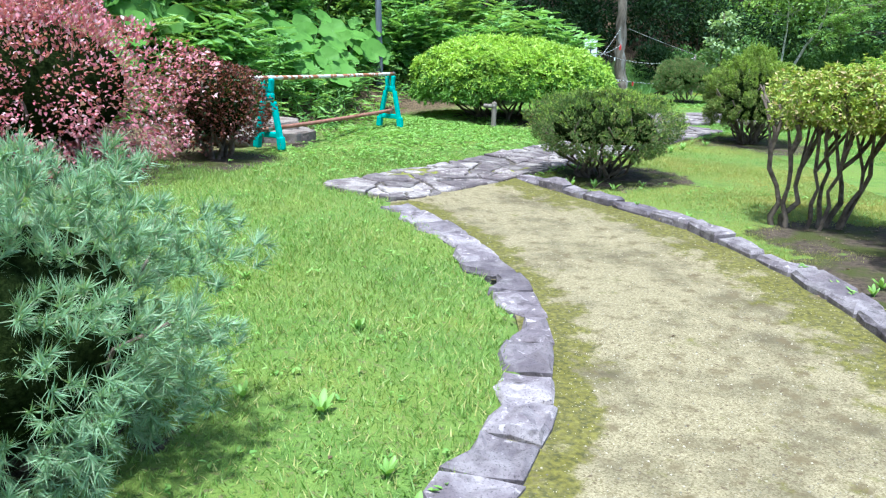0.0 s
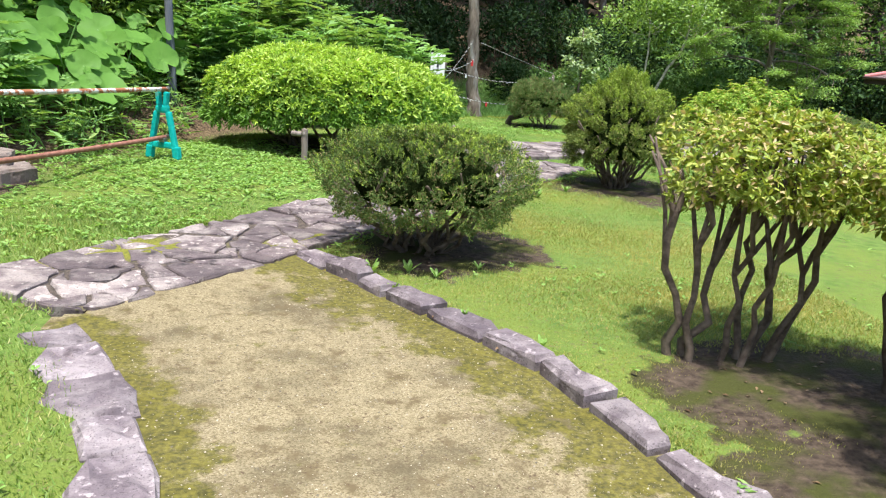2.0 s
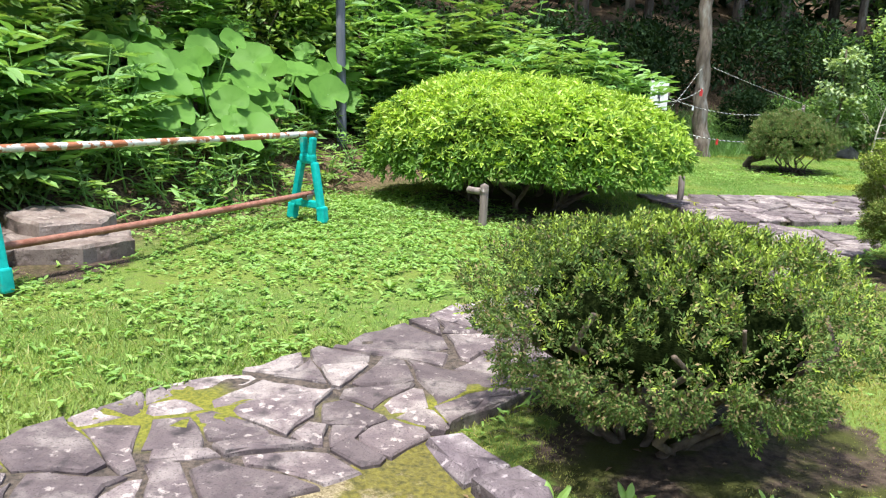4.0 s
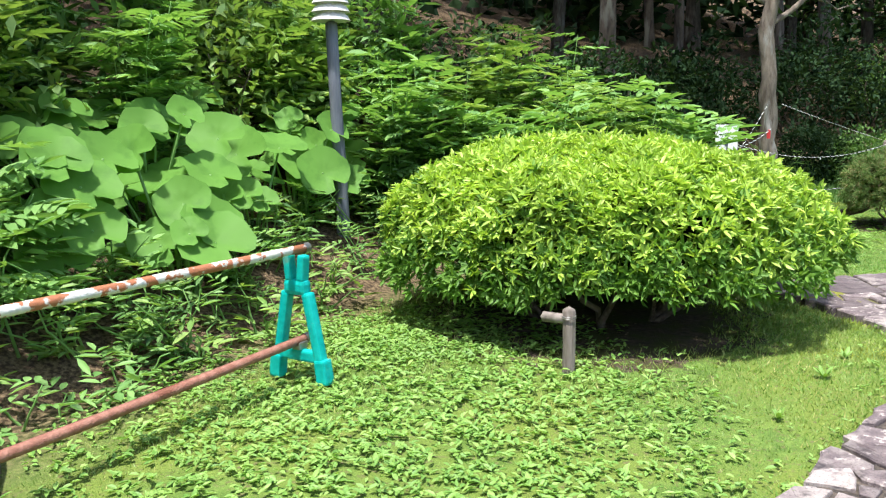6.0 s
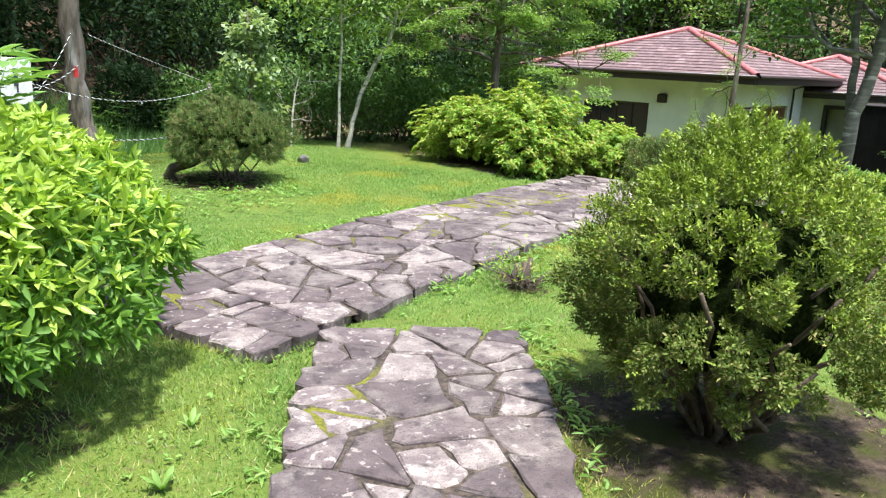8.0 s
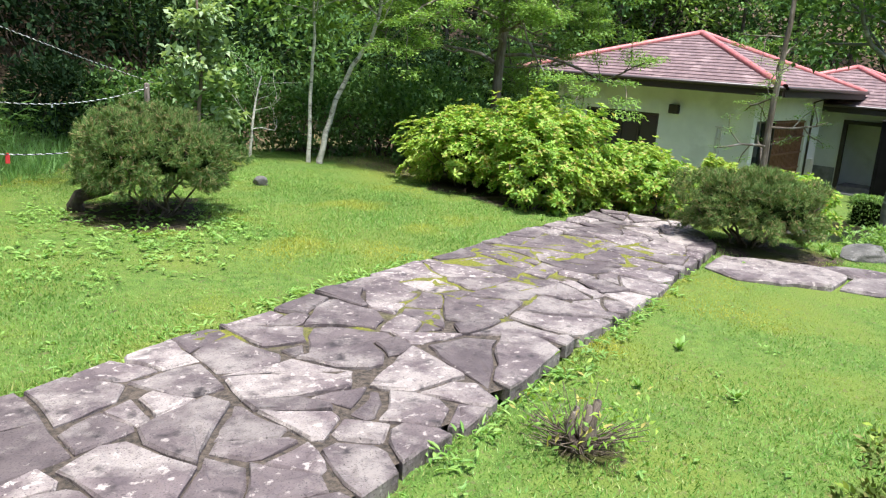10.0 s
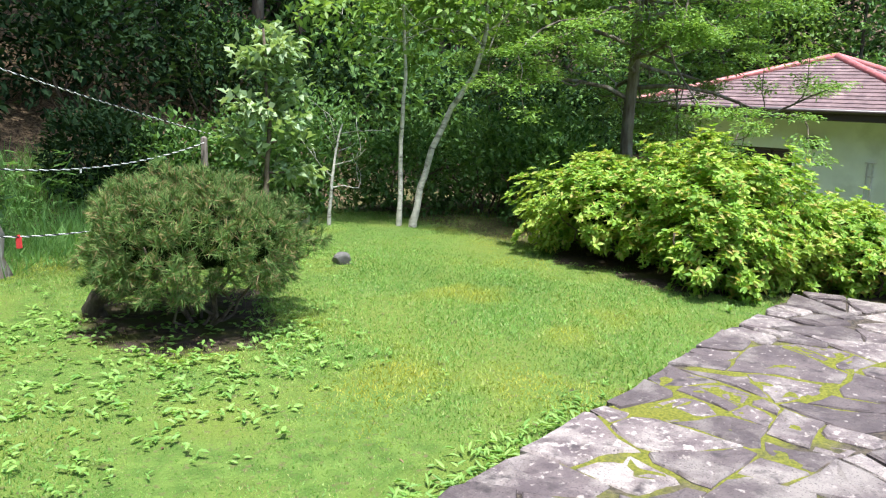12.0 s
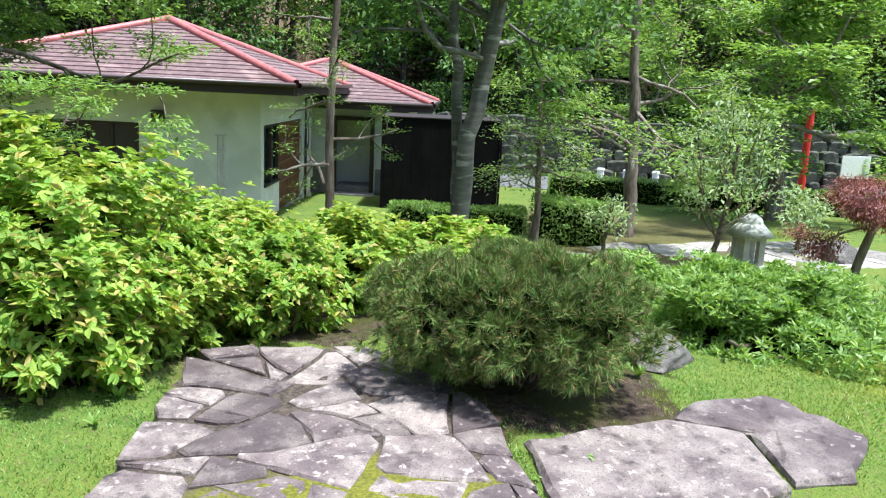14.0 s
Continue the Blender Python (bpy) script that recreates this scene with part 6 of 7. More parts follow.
def butterbur(at, leafs, seed, label):
    """A clump of butterbur: huge round, wavy leaves on thick stalks."""
    g = np.random.default_rng(seed)
    z = gz1(*at)
    root = thing("butterbur", (*at, z), label, "plant", group="butterburs on the bank")
    for k in range(leafs):
        a, out = g.uniform(0, 6.28), g.uniform(0.1, 0.55)
        h, R = g.uniform(0.3, 1.15), g.uniform(0.13, 0.29)
        c = np.array([math.cos(a) * out, math.sin(a) * out, h])
        tilt = unit(np.array([math.cos(a) * 0.5 + 0.25, math.sin(a) * 0.5 - 0.6, 0.8]) + g.normal(0, 0.15, 3))
        s = unit(np.cross(tilt, [0.3, 1, 0.1]))
        t = np.cross(tilt, s)
        V, F = [c - tilt * 0.03], []
        nr, na = 4, 22
        for i in range(1, nr + 1):
            for j in range(na):
                ang = 2 * math.pi * j / na
                notch = 1 - 0.55 * math.exp(-((ang - math.pi) / 0.22) ** 2)
                rr = R * i / nr * (notch if i > 1 else 1) * (1 + 0.05 * math.sin(ang * 5 + k))
                zz = 0.06 * R * math.sin(ang * 3 + k) * (i / nr) ** 2 + 0.16 * R * (i / nr) ** 2 - 0.07 * R * (j % 2) * (i / nr) ** 0.7
                V.append(c + s * math.cos(ang) * rr + t * math.sin(ang) * rr + tilt * zz)
        for j in range(na):
            F.append((0, 1 + j, 1 + (j + 1) % na))
        for i in range(nr - 1):
            for j in range(na):
                p, q = 1 + i * na + j, 1 + i * na + (j + 1) % na
                F.append((p, p + na, q + na, q))
        me = bpy.data.meshes.new("leaf")
        me.from_pydata([tuple(v) for v in V], [], F)
        me.polygons.foreach_set("use_smooth", np.ones(len(me.polygons), dtype=bool))
        leaf = add_mesh("leaf", me, L_BUTTERBUR, root)
        b = np.array([math.cos(a) * 0.05, math.sin(a) * 0.05, -0.08])
        add_mesh("stalk", tube_mesh("stalk", [(np.array([b, (b + c) / 2 + [0, 0, 0.08], c - tilt * 0.02]), np.array([0.016, 0.013, 0.009]))], 6), L_HERB, leaf)


for i, (x, y, n) in enumerate([(-2.2, 14.4, 7), (-2.9, 13.6, 7), (-2.75, 15.0, 7), (-3.3, 14.6, 6), (-2.05, 15.6, 6), (-3.7, 13.2, 7), (-1.9, 16.6, 5), (-1.2, 17.3, 5), (-4.1, 12.4, 7), (-4.6, 11.5, 7), (-5.2, 12.6, 6), (-3.0, 16.2, 5), (-4.5, 10.6, 6)]):
    butterbur((x, y), n + 8, 100 + i, "butterbur clump with huge round light green leaves")


def compound(P, D, g, L, W, pairs=5, span=0.32):
    """Pinnate leaves: pairs of leaflets along a drooping stalk."""
    VF = []
    D = unit(D)
    S = unit(np.cross(D, np.array([0, 0, 1.0]) + g.normal(0, 0.2, D.shape)))
    for k in range(pairs):
        f = (k + 0.6) / pairs
        q = P + D * span * f - np.array([0, 0, 0.12]) * f * f * span * 2
        for sg in (-1, 1):
            VF.append(leaves(q, D * 0.55 + S * sg * 0.9, L * (1.1 - 0.4 * f), W * (1.2 - 0.4 * f), g, flat=0.8, fine=True))
    VF.append(leaves(P + D * span - np.array([0, 0, 0.24]) * span, D, L * 1.2, W, g, flat=0.8, fine=True))
    return join(*VF)


def tall_herb(at, h, n, seed, mat, label, L=0.15, W=0.05, lean=0.25, r=0.5, pairs=5, span=0.34, name="tall_herb"):
    """A tall leafy weed: several stalks with compound leaves all the way up."""
    g = np.random.default_rng(seed)
    root = thing(name, (*at, gz1(*at)), label, "plant", group="tall weeds on the bank")
    paths, PP, DD = [], [], []
    for k in range(n):
        a, q = g.uniform(0, 6.28), g.uniform(0, r)
        b = np.array([math.cos(a) * q * 0.5, math.sin(a) * q * 0.5, -0.1])
        e = b + [g.normal(0, lean), g.normal(0, lean) - 0.1, h * g.uniform(0.6, 1.05)]
        t = np.linspace(0, 1, 6)[:, None]
        pts = b + (e - b) * t
        pts[1:-1] += g.normal(0, 0.02, (4, 3))
        paths.append((pts, np.linspace(0.011, 0.004, 6)))
        for f in np.linspace(0.25, 1.0, int(9 * h)):
            ang = f * 40 + g.uniform(0, 1)
            PP.append(b + (e - b) * f)
            DD.append([math.cos(ang), math.sin(ang), g.uniform(0.1, 0.7)])
    tagged(add_mesh("stalkwork", tube_mesh("stalkwork", paths, 5), L_HERB, root), kind="stuff")
    V, F = compound(np.array(PP), np.array(DD), g, L, W, pairs, span)
    add_mesh("foliage", np_mesh("foliage", V, F), mat, root)


g0 = np.random.default_rng(77)
HERBS = [(-3.1, 12.0, 1.4, 6), (-3.5, 12.9, 1.7, 6), (-4.2, 13.1, 2.2, 6), (-2.9, 13.0, 1.1, 5), (-3.9, 14.2, 2.2, 6), (-3.2, 15.6, 2.0, 6), (0.6, 17.9, 1.6, 6), (1.6, 18.7, 1.7, 6), (2.5, 19.6, 1.6, 5), (-0.9, 17.2, 1.5, 5), (-1.9, 17.6, 1.9, 5), (0.3, 18.1, 1.7, 5), (-0.4, 17.7, 1.9, 5), (1.2, 18.9, 1.8, 5), (2.1, 19.4, 1.7, 5), (2.9, 20.2, 1.4, 4), (-0.2, 18.8, 2.0, 5), (0.9, 19.8, 2.1, 5), (-1.0, 18.0, 1.6, 4), (-2.4, 17.4, 1.8, 5), (-3.4, 16.5, 1.9, 5),
         (-4.2, 15.4, 2.0, 5), (-3.6, 12.6, 1.3, 5), (-4.6, 13.9, 1.9, 5), (-5.3, 11.2, 1.9, 5), (-3.9, 11.6, 1.1, 4), (1.9, 20.7, 2.0, 5), (3.3, 22.0, 1.6, 4), (-6.0, 9.4, 2.0, 5), (-5.2, 8.4, 1.7, 4), (-5.5, 14.3, 2.2, 6), (-5.0, 15.6, 2.3, 6), (-4.4, 16.7, 2.2, 6), (-3.4, 17.8, 2.2, 6), (-2.2, 18.8, 2.1, 6), (-5.9, 13.1, 2.1, 6), (-1.1, 19.3, 2.1, 6), (0.2, 20.2, 2.0, 5)]
for i, (x, y, h, n) in enumerate(HERBS):
    big = i % 2 == 0
    tall_herb((x, y), h * 1.2, n, 200 + i, (L_HERB, L_FOREST_LT, L_HERB)[i % 3], "tall leafy weed with compound green leaves", 0.24 if big else 0.18, 0.10 if big else 0.064, pairs=3 if big else 5)
# lower weeds at the bank's foot
FOOT = resample([(-4.4, 8.6), (-3.2, 10.9), (-1.75, 14.0), (-0.6, 16.6), (2.2, 20.9), (4.8, 23.4), (8.6, 25.2)], 0.55)
for i, (x, y) in enumerate(FOOT):
    px, py = x + g0.normal(0, 0.2) - 0.25, y + g0.normal(0, 0.2) + 0.2
    tall_herb((px, py), g0.uniform(0.4, 0.8), 5, 300 + i, (L_HERB, L_FOREST, L_FOREST_LT)[i % 3], "low leafy weeds at the foot of the bank", 0.12, 0.035, lean=0.3, r=0.6, pairs=2, span=0.15, name="weed")


for i, (x, y) in enumerate(FOOT[:22]):
    tall_herb((x - 0.85 + g0.normal(0, 0.15), y + 0.5 + g0.normal(0, 0.2)), g0.uniform(0.35, 0.7), 6, 350 + i, (L_HERB, L_FOREST_LT, L_FOREST)[i % 3], "low leafy weeds growing on the bank", 0.13, 0.045, lean=0.3, r=0.7, pairs=2, span=0.15, name="weed")


for i, (x, y, h) in enumerate([(-2.35, 12.3, 0.4), (-2.7, 12.6, 0.5), (-2.0, 12.9, 0.35), (-2.45, 13.2, 0.55), (-2.95, 12.2, 0.5), (-1.8, 13.6, 0.4), (-2.2, 13.8, 0.55), (-3.2, 12.5, 0.6), (-2.75, 13.9, 0.6),
                               (-1.6, 14.4, 0.4), (-2.0, 14.9, 0.5), (-3.4, 11.4, 0.5), (-3.6, 10.7, 0.5), (-1.3, 15.1, 0.4), (-1.75, 15.7, 0.5)]):
    tall_herb((x, y), h, 6, 380 + i, (L_HERB, L_FOREST_LT)[i % 2], "low leafy weeds on the bank behind the barrier", 0.13, 0.05, lean=0.25, r=0.6, pairs=2, span=0.15, name="weed")


def woods_shrub(at, r, zc, n, mat, seed, L=0.13, W=0.065):
    clipped_shrub("understory_shrub", at, r, zc, n, L, W, mat, "loose leafy shrub under the woodland edge", "shrub", low=-0.8, seed=seed, bump=0.22, depth=0.7, freq=4, stem_n=8, stem_r=0.02, flat=0.7,
                  group="shrubs at the woodland edge", spread=0.9)


# woodland edge behind the lawn and the house
EDGE = resample([(-8.5, 3), (-6.2, 9), (-4.6, 14.5), (-2.5, 18.6), (0.8, 22.2), (3.6, 25.2), (7.5, 27.4), (12.5, 30.8), (19, 35), (31, 38), (43, 31), (48, 12), (46, -6)], 1.25)
for i, (x, y) in enumerate(EDGE):
    px, py = x + g0.normal(0, 0.4), y + g0.normal(0, 0.4)
    far = i > 28
    s = 1.6 if far else 1.0
    # woodland shade painted by darkened leaves, except on the sunlit left bank
    woods_shrub((px, py), (1.1 * s, 1.0 * s, g0.uniform(0.8, 1.3) * s), 0.9 * s, 1700, (L_FOREST, L_FOREST_LT, L_HERB, L_FOREST)[int(g0.integers(0, 4))] if px < -1.2 and py > 8 else (L_FOREST, L_FOREST_SHADE, L_FOREST_SHADE, L_FOREST_SHADE)[int(g0.integers(0, 4))], 400 + i, 0.15 * (1.5 if far else 1), 0.07 * (1.5 if far else 1))
for i, (x, y, r, m) in enumerate([(8.0, 24.2, 0.8, L_FOREST), (9.9, 23.9, 0.8, L_FOREST), (10.9, 23.3, 0.85, L_FOREST), (8.9, 24.7, 0.9, L_FOREST), (7.0, 24.3, 0.7, L_FOREST), (11.0, 22.2, 0.8, L_FOREST), (12.6, 24.0, 1.0, L_FOREST),
                                  (6.2, 24.6, 0.7, L_FOREST_SHADE)]):
    woods_shrub((x, y), (r, r, r * 0.85), r * 0.75, 3400, m, 480 + i, 0.10, 0.045)


def wood_tree(at, h, seed, mat, r0, lit):
    """A woodland tree; those in the light are leafy from low down. mat: a sunlit or a shade-darkened leaf colour."""
    lean = np.random.default_rng(seed).normal(0, 0.12, 4)
    tree("forest_tree", at, "leafy green woodland tree behind the house" if lit else "tall dark-trunked woodland tree on the slope",
         [(0, 0, -0.3), (lean[0], lean[1], h * 0.3), (lean[0] + lean[2], lean[1] + lean[3], h * 0.65), (lean[2] * 2, lean[3] * 2, h)], r0, r0 * 0.4, mat,
         0.30 if lit else 0.33, 0.15 if lit else 0.165, 3000 if lit else 1500, seed, bark=M_BARK_DK, limb_from=0.14 if lit else 0.36, limbs=16 if lit else 8, limb_len=2.6,
         clump=0.62 if lit else 0.75, depth=1, group="woodland trees", flat=0.75)


g1 = np.random.default_rng(5)
row = 0
for off, step in ((4.6, 2.8), (8.0, 3.2), (12.5, 4.2)):
    base = resample(BANK, step)
    for k in range(1, len(base) - 1):
        t = base[k + 1] - base[k - 1]
        n = np.array([-t[1], t[0]]) / (np.hypot(*t) + 1e-9)
        if base[k][1] < -8:
            continue
        p = base[k] + n * (off + g1.normal(0, 0.7)) + g1.normal(0, 0.5, 2)
        row += 1
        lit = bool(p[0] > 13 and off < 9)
        # lit trees get the lighter leaves, all others the shade-darkened colour
        wood_tree((float(p[0]), float(p[1])), g1.uniform(7, 11), 600 + row, (L_FOREST, L_FOREST_LT, L_FOREST)[row % 3] if lit else L_FOREST_SHADE, g1.uniform(0.12, 0.24), lit)


def far_woods():
    """The wooded hillside behind, for which no single tree can be made out."""
    g = np.random.default_rng(8)
    base = resample(BANK, 0.5)
    base = base[base[:, 1] > -9]
    n = 65000
    k = g.integers(2, len(base) - 2, n)
    t = base[k + 1] - base[k - 1]
    nrm = np.stack([-t[:, 1], t[:, 0]], 1) / (np.hypot(t[:, 0], t[:, 1])[:, None] + 1e-9)
    d = g.uniform(9, 26, n)
    xy = base[k] + nrm * d[:, None] + g.normal(0, 0.5, (n, 2))
    z = gz(xy[:, 0], xy[:, 1]) + g.uniform(0, 9, n) ** 1.0
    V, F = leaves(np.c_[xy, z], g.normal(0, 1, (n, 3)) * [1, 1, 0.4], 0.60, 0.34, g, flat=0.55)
    # the hillside's shade is in this leaf colour
    tagged(add_mesh("far_woods", np_mesh("far_woods", V, F), L_FOREST_SHADE), "dense dark wooded hillside", "woods", kind="stuff")


far_woods()

# ---- small growth by the kerb, and litter ----


def plantain(at, n, L, seed, label):
    """A rosette of upright broad leaves."""
    g = np.random.default_rng(seed)
    root = thing("weed", (*at, gz1(*at)), label, "plant")
    for k in range(n):
        a = 6.28 * k / n + g.uniform(-0.3, 0.3)
        d, lean, l = np.array([math.cos(a), math.sin(a), 0]), g.uniform(0.35, 0.8), L * g.uniform(0.7, 1.2)
        s = np.array([-d[1], d[0], 0])
        V, F = [], []
        for i, (f, w) in enumerate(((0, 0.06), (0.25, 0.22), (0.55, 0.30), (0.82, 0.2), (1.0, 0.02))):
            c = d * l * f * lean + np.array([0, 0, l * f * (1 - 0.45 * f * lean)])
            V += [c + s * w * l * 0.5 + [0, 0, 0.02 * l], c - d * 0.01, c - s * w * l * 0.5 + [0, 0, 0.02 * l]]
        for i in range(4):
            for j in range(2):
                p = i * 3 + j
                F.append((p, p + 1, p + 4, p + 3))
        me = bpy.data.meshes.new("leaf")
        me.from_pydata([tuple(v) for v in V], [], F)
        me.polygons.foreach_set("use_smooth", np.ones(len(me.polygons), dtype=bool))
        add_mesh("leaf", me, M_CLOVER, root)


for i, (x, y, n, L) in enumerate([(1.22, 8.35, 7, 0.17), (1.02, 8.42, 6, 0.10), (1.5, 8.42, 5, 0.14), (1.68, 8.3, 5, 0.13), (1.35, 7.95, 6, 0.09), (2.02, 8.5, 5, 0.1), (2.05, 6.95, 6, 0.09), (1.72, 7.45, 6, 0.08), (2.75, 5.1, 6, 0.12), (2.62, 4.95, 5, 0.1),
                                  (-0.55, 3.2, 7, 0.13), (-0.25, 2.75, 6, 0.12), (-0.9, 3.3, 6, 0.1), (-0.15, 2.45, 7, 0.14), (-0.5, 4.1, 6, 0.11), (-1.3, 5.0, 6, 0.09), (0.2, 11.0, 7, 0.12), (-0.1, 10.7, 6, 0.1), (3.3, 11.5, 7, 0.14), (3.75, 11.9, 6, 0.12), (3.05, 11.2, 6, 0.12),
                                  (2.3, 13.4, 7, 0.12), (1.8, 12.7, 6, 0.12), (2.6, 13.85, 6, 0.11), (6.6, 14.5, 7, 0.12), (7.0, 15.1, 6, 0.12), (6.3, 14.9, 6, 0.1), (10.9, 15.95, 7, 0.17), (10.7, 15.75, 7, 0.15), (10.85, 16.1, 6, 0.14), (9.6, 18.35, 6, 0.12), (9.3, 18.3, 5, 0.1)]):
    plantain((x, y), n, L * 0.8, 900 + i, "small rosette of broad fresh green leaves")


def litter():
    """Dead leaves and chips of bark on the bare soil and along the path."""
    g = np.random.default_rng(31)
    n = 5000
    x, y = g.uniform(-3.5, 6.5, n), g.uniform(1.5, 21, n)
    ok = (bare_at(x, y) * 0.5 + 0.02 + 0.5 * (np.abs(line_dist(x, y, RIGHT_KERB)) < 0.05)) > g.uniform(0, 1, n)
    x, y = x[ok], y[ok]
    z = np.where(inside(x, y, GRAVEL), -0.004, gz(x, y) + 0.006)
    z = np.where(inside(x, y, BAND) | inside(x, y, TERRACE), -0.2, z)
    a = g.uniform(0, 6.28, len(x))
    V, F = leaves(np.c_[x, y, z], np.stack([np.cos(a), np.sin(a), g.uniform(-0.05, 0.25, len(x))], 1), 0.035, 0.016, g, flat=0.9)
    tagged(add_mesh("litter", np_mesh("litter", V, F), L_DEAD), "dry brown leaf litter and bark chips", "litter", kind="stuff")


def grit():
    """Loose grains and small stones on the path."""
    g = np.random.default_rng(32)
    n = 26000
    x, y = g.uniform(-1.8, 2.5, n), g.uniform(1.0, 8.8, n)
    ok = inside(x, y, GRAVEL)
    P = np.stack([x[ok], y[ok], np.full(ok.sum(), -0.010)], 1)
    P[:, 2] += 0.004 * small_wave(np.stack([P[:, 0], P[:, 1], P[:, 0] * 0], -1) * 1.7)
    m = len(P)
    r = g.choice([0.0022, 0.0035, 0.006], m, p=[0.6, 0.33, 0.07])
    a = g.uniform(0, 6.28, m)
    ring = [P + np.stack([np.cos(a + k * 1.57) * r, np.sin(a + k * 1.57) * r, r * 0], 1) for k in range(4)]
    V = np.stack(ring + [P + np.stack([r * 0.2, r * 0.1, r * 0.8], 1)], 1).reshape(-1, 3)
    i = np.arange(m)[:, None] * 5
    F = np.concatenate([np.c_[i + k, i + (k + 1) % 4, i + 4] for k in range(4)])
    tagged(add_mesh("grit", np_mesh("grit", V, F), L_GRIT), "loose pale granite grains on the path", "gravel", kind="stuff")


litter()
grit()

# ---- grass ----


def grass(name, n, xr, yr, h, w, seed, mat, dens, label, bend=0.85, sink=0.005, category="grass"):
    g = np.random.default_rng(seed)
    x, y = g.uniform(*xr, n), g.uniform(*yr, n)
    ok = dens(x, y) > g.uniform(0, 1, n)
    x, y = x[ok], y[ok]
    n = len(x)
    P = np.stack([x, y, gz(x, y) - sink], 1)
    tall = waves(seed + 1, 8, 1.6)(P * [1, 1, 0])
    hh = h * g.uniform(0.5, 1.3, n) * (1 + 0.35 * tall)
    a = g.uniform(0, 6.28, n)
    S = np.stack([np.cos(a), np.sin(a), a * 0], 1) * (w / 2 * g.uniform(0.7, 1.3, n))[:, None]
    D = np.stack([g.normal(0, bend, n), g.normal(0, bend, n), np.ones(n)], 1)
    tip = P + unit(D) * hh[:, None]
    Vv = np.stack([P + S, P - S, tip], 1).reshape(-1, 3)
    Ff = np.arange(3 * n).reshape(n, 3)
    tagged(add_mesh(name, np_mesh(name, Vv, Ff), mat), label, category, kind="stuff")


def off_paths(x, y):
    k = np.ones(np.shape(x))
    for poly in (GRAVEL, BAND, TERRACE):
        k = np.where(inside(x, y, poly), 0, k)
    k = np.where(np.abs(line_dist(x, y, RIGHT_KERB)) < 0.10, 0, k)
    dl = line_dist(x, y, LEFT_KERB)
    k = np.where((dl < 0.24) & (dl > -0.1), 0, k)
    return k


patchy = waves(91, 9, 1.3)


def lawn(x, y):
    d = line_dist(x, y, BANK)
    k = off_paths(x, y) * (1 - bare_at(x, y)) * (1 - smooth01((d + 0.5) / 0.6)) * (1 - litter_at(x, y))
    return k * np.clip(0.8 + 0.4 * patchy(np.stack([x, y, x * 0], -1)), 0.2, 1)


def weed_beds(x, y):
    """Where the broad-leaved weeds stand thick: by the barrier and hedge, and round the clipped pine."""
    near = 1 - smooth01((np.hypot((x + 0.4) / 1.5, (y - 12.9) / 1.9) - 0.6) / 0.9)
    near = np.maximum(near, 0.3 * (1 - smooth01((np.hypot((x + 1.2) / 1.2, (y - 10.0) / 1.6) - 0.4) / 0.9)))
    near = np.maximum(near, 0.17 * (1 - smooth01((np.hypot((x - 4.9) / 1.6, (y - 19.6) / 1.6) - 0.5) / 0.7)))
    d = line_dist(x, y, BANK)
    return off_paths(x, y) * (0.30 + 0.6 * np.clip(patchy(np.stack([x, y, x * 0], -1) * 1.6), 0, 1)) * near * (1 - 0.55 * bare_at(x, y)) * (1 - smooth01((d - 0.6) / 0.6))


def weedy(x, y):
    """Small broad leaves in the turf, in loose drifts."""
    w = np.clip(patchy(np.stack([x, y, x * 0], -1) * 2.0) - 0.45, 0, 1)
    lush = np.where(by_kerb(x, y) > 0, 0.25, 1.0)
    return off_paths(x, y) * (0.22 * w + 0.02) * lush * (1 - bare_at(x, y)) * (line_dist(x, y, BANK) < 0)


def by_kerb(x, y):
    """1 on the mossy lawn beyond the low kerb, 0 on the lusher side of the path."""
    return (line_dist(x, y, RIGHT_KERB + [(3.72, 14.62)]) < 0) * 1.0


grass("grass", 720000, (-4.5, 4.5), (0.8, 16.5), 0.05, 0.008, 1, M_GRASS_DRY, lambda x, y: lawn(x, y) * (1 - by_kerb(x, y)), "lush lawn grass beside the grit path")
grass("grass", 560000, (0.5, 4.5), (2.0, 13.5), 0.026, 0.007, 7, M_GRASS_MOSSY, lambda x, y: lawn(x, y) * by_kerb(x, y), "short yellowish mossy lawn grass")


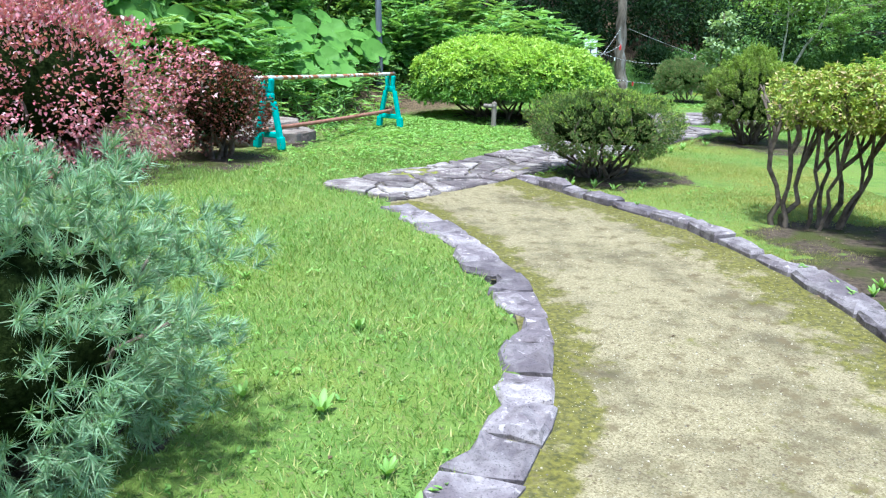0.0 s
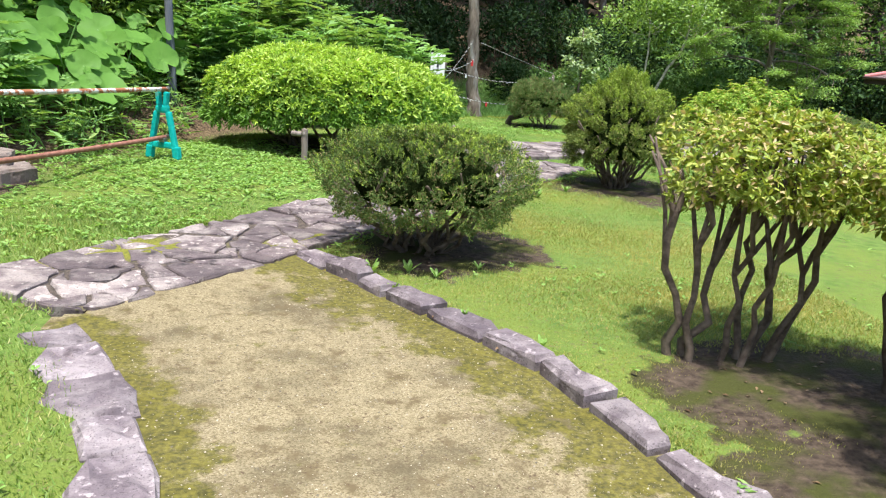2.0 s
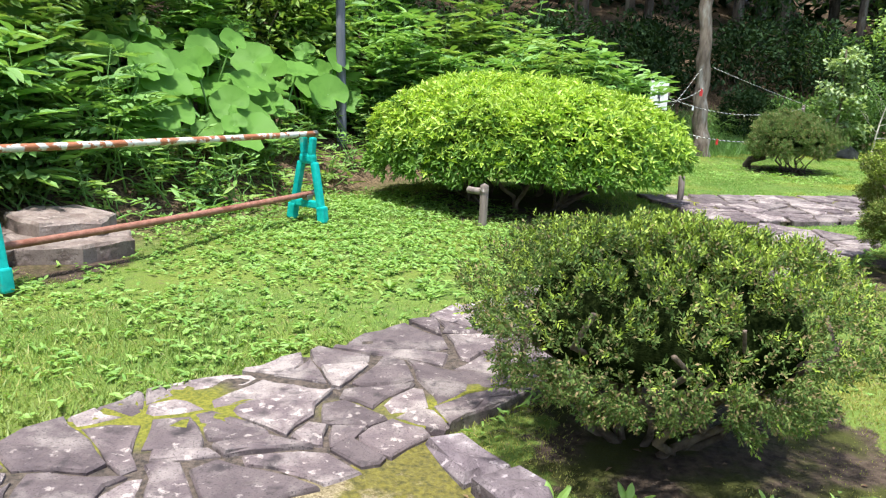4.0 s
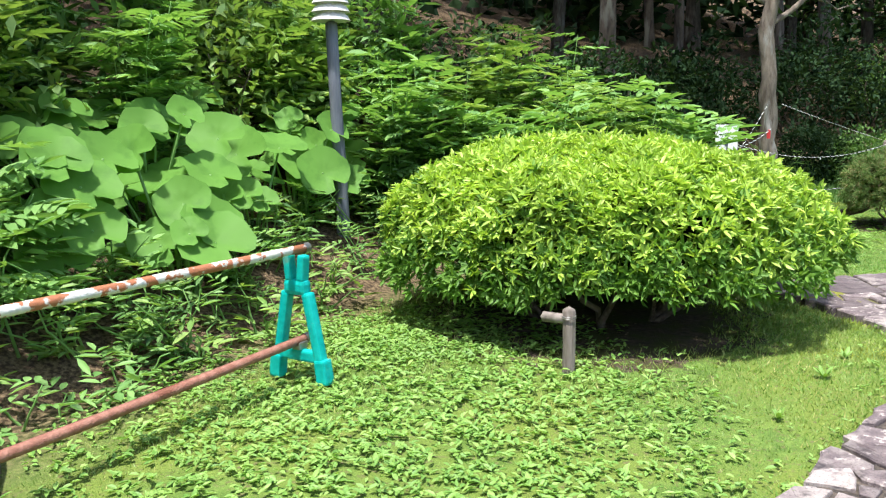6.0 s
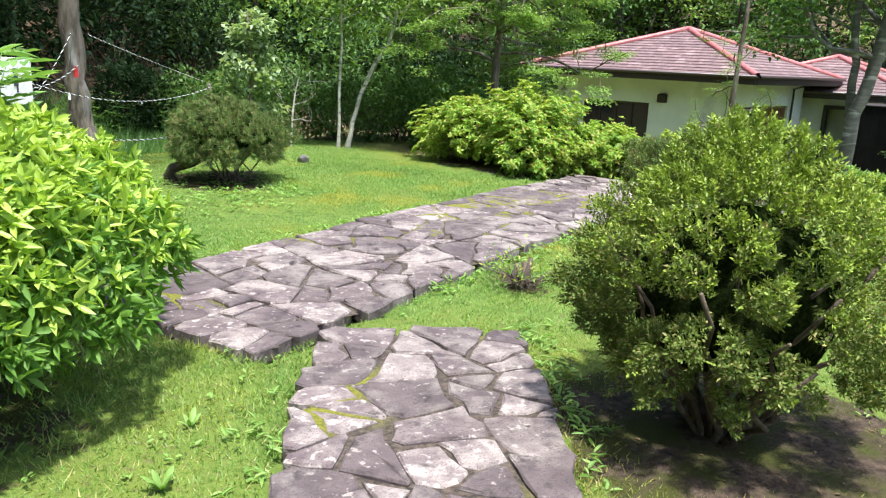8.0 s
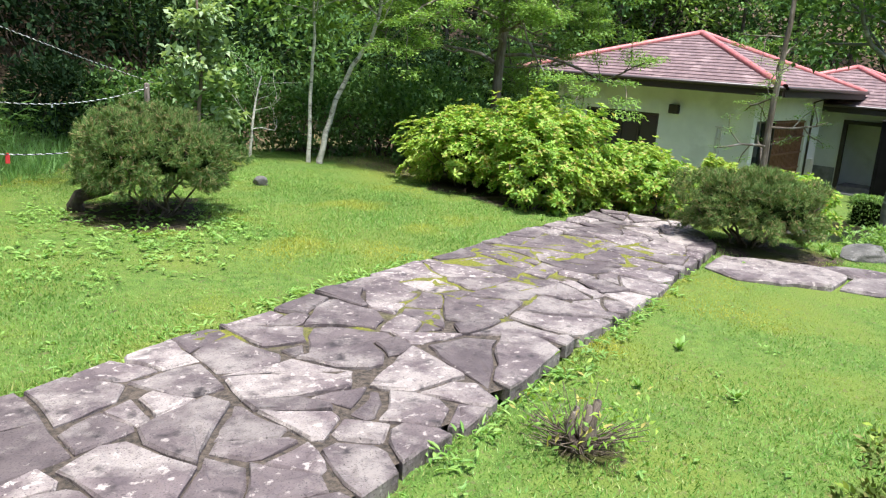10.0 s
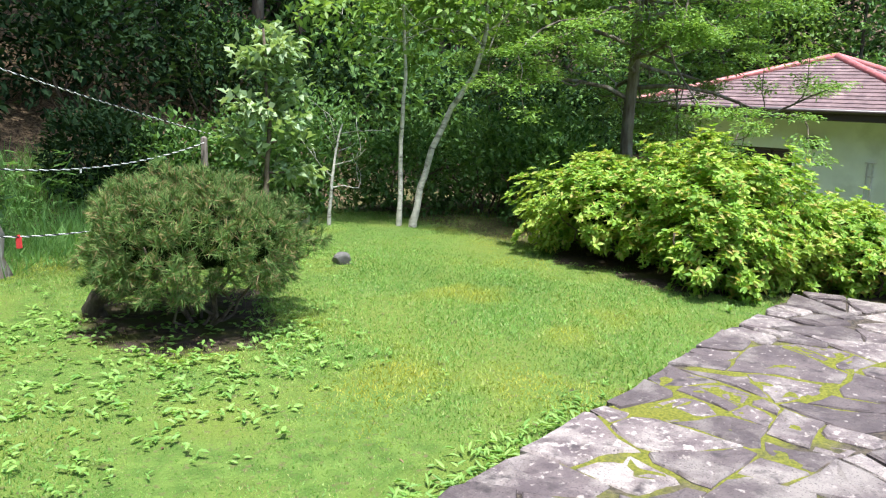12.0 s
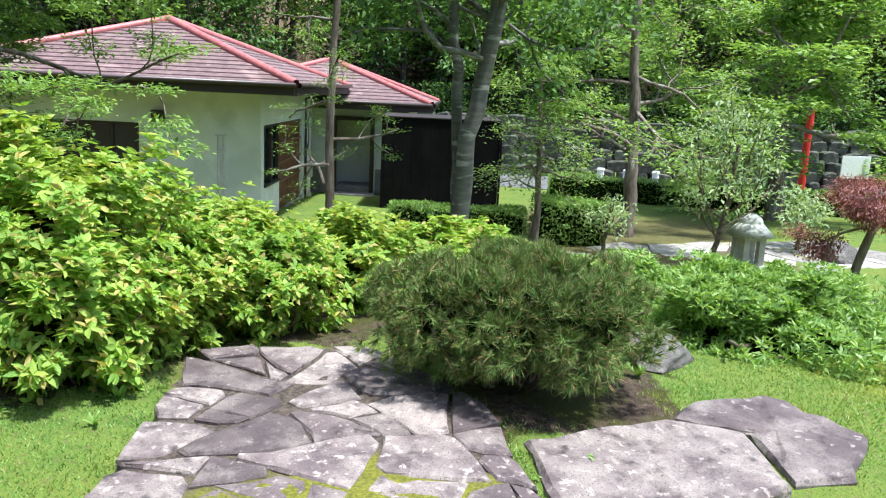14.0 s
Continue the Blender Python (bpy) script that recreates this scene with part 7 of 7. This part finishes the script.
def sedge(x, y):
    """Long rank grass round the tied tree, behind the ropes."""
    d = line_dist(x, y, BANK)
    return smooth01((d + 0.9) / 0.4) * (1 - smooth01((d - 1.6) / 0.6)) * (x > 2.6) * (x < 9.0)


grass("long_grass", 24000, (2.5, 9.0), (20.0, 25.5), 0.34, 0.016, 6, L_HERB, sedge, "rank long grass round the tied tree", bend=0.45)
grass("grass", 900000, (1.0, 12.0), (10.5, 24.0), 0.026, 0.009, 2, M_GRASS, lawn, "short mossy lawn grass")


def weeds(name, n, xr, yr, seed, label, L=0.042, W=0.026, dens=weedy):
    """Rosettes of small broad leaves."""
    g = np.random.default_rng(seed)
    x, y = g.uniform(*xr, n), g.uniform(*yr, n)
    ok = dens(x, y) > g.uniform(0, 1, n)
    x, y = x[ok], y[ok]
    P = np.repeat(np.stack([x, y, gz(x, y) + g.uniform(0.005, 0.04, len(x))], 1), 4, 0)
    P[:, :2] += g.normal(0, 0.022, (len(P), 2))
    a = g.uniform(0, 6.28, len(P))
    D = np.stack([np.cos(a), np.sin(a), g.uniform(0.1, 0.9, len(P))], 1)
    V, F = leaves(P, D, L, W, g, flat=0.8, droop=0.3, fine=True)
    tagged(add_mesh(name, np_mesh(name, V, F), M_CLOVER), label, "weeds", kind="stuff")


weeds("weeds", 150000, (-4.5, 8.5), (7, 23.0), 3, "broad-leaved weeds in thick beds by the hedge", 0.052, 0.025, weed_beds)
weeds("weeds", 130000, (-4.5, 10.0), (1, 23.0), 8, "small broad-leaved weeds growing in the lawn", 0.034, 0.017)


def edge_weeds(x, y):
    k = off_paths(x, y)
    d = np.minimum(np.abs(line_dist(x, y, BAND + BAND[:1])), np.abs(line_dist(x, y, TERRACE + TERRACE[:1])))
    d = np.minimum(d, np.abs(line_dist(x, y, RIGHT_KERB)))
    return k * np.exp(-((d - 0.08) / 0.09) ** 2) * np.clip(0.3 + 0.8 * patchy(np.stack([x, y, x * 0], -1) * 1.7), 0, 1)


weeds("weeds", 45000, (-2, 11.5), (4, 19.0), 4, "weeds and tufts along the paving edges", 0.06, 0.018, edge_weeds)
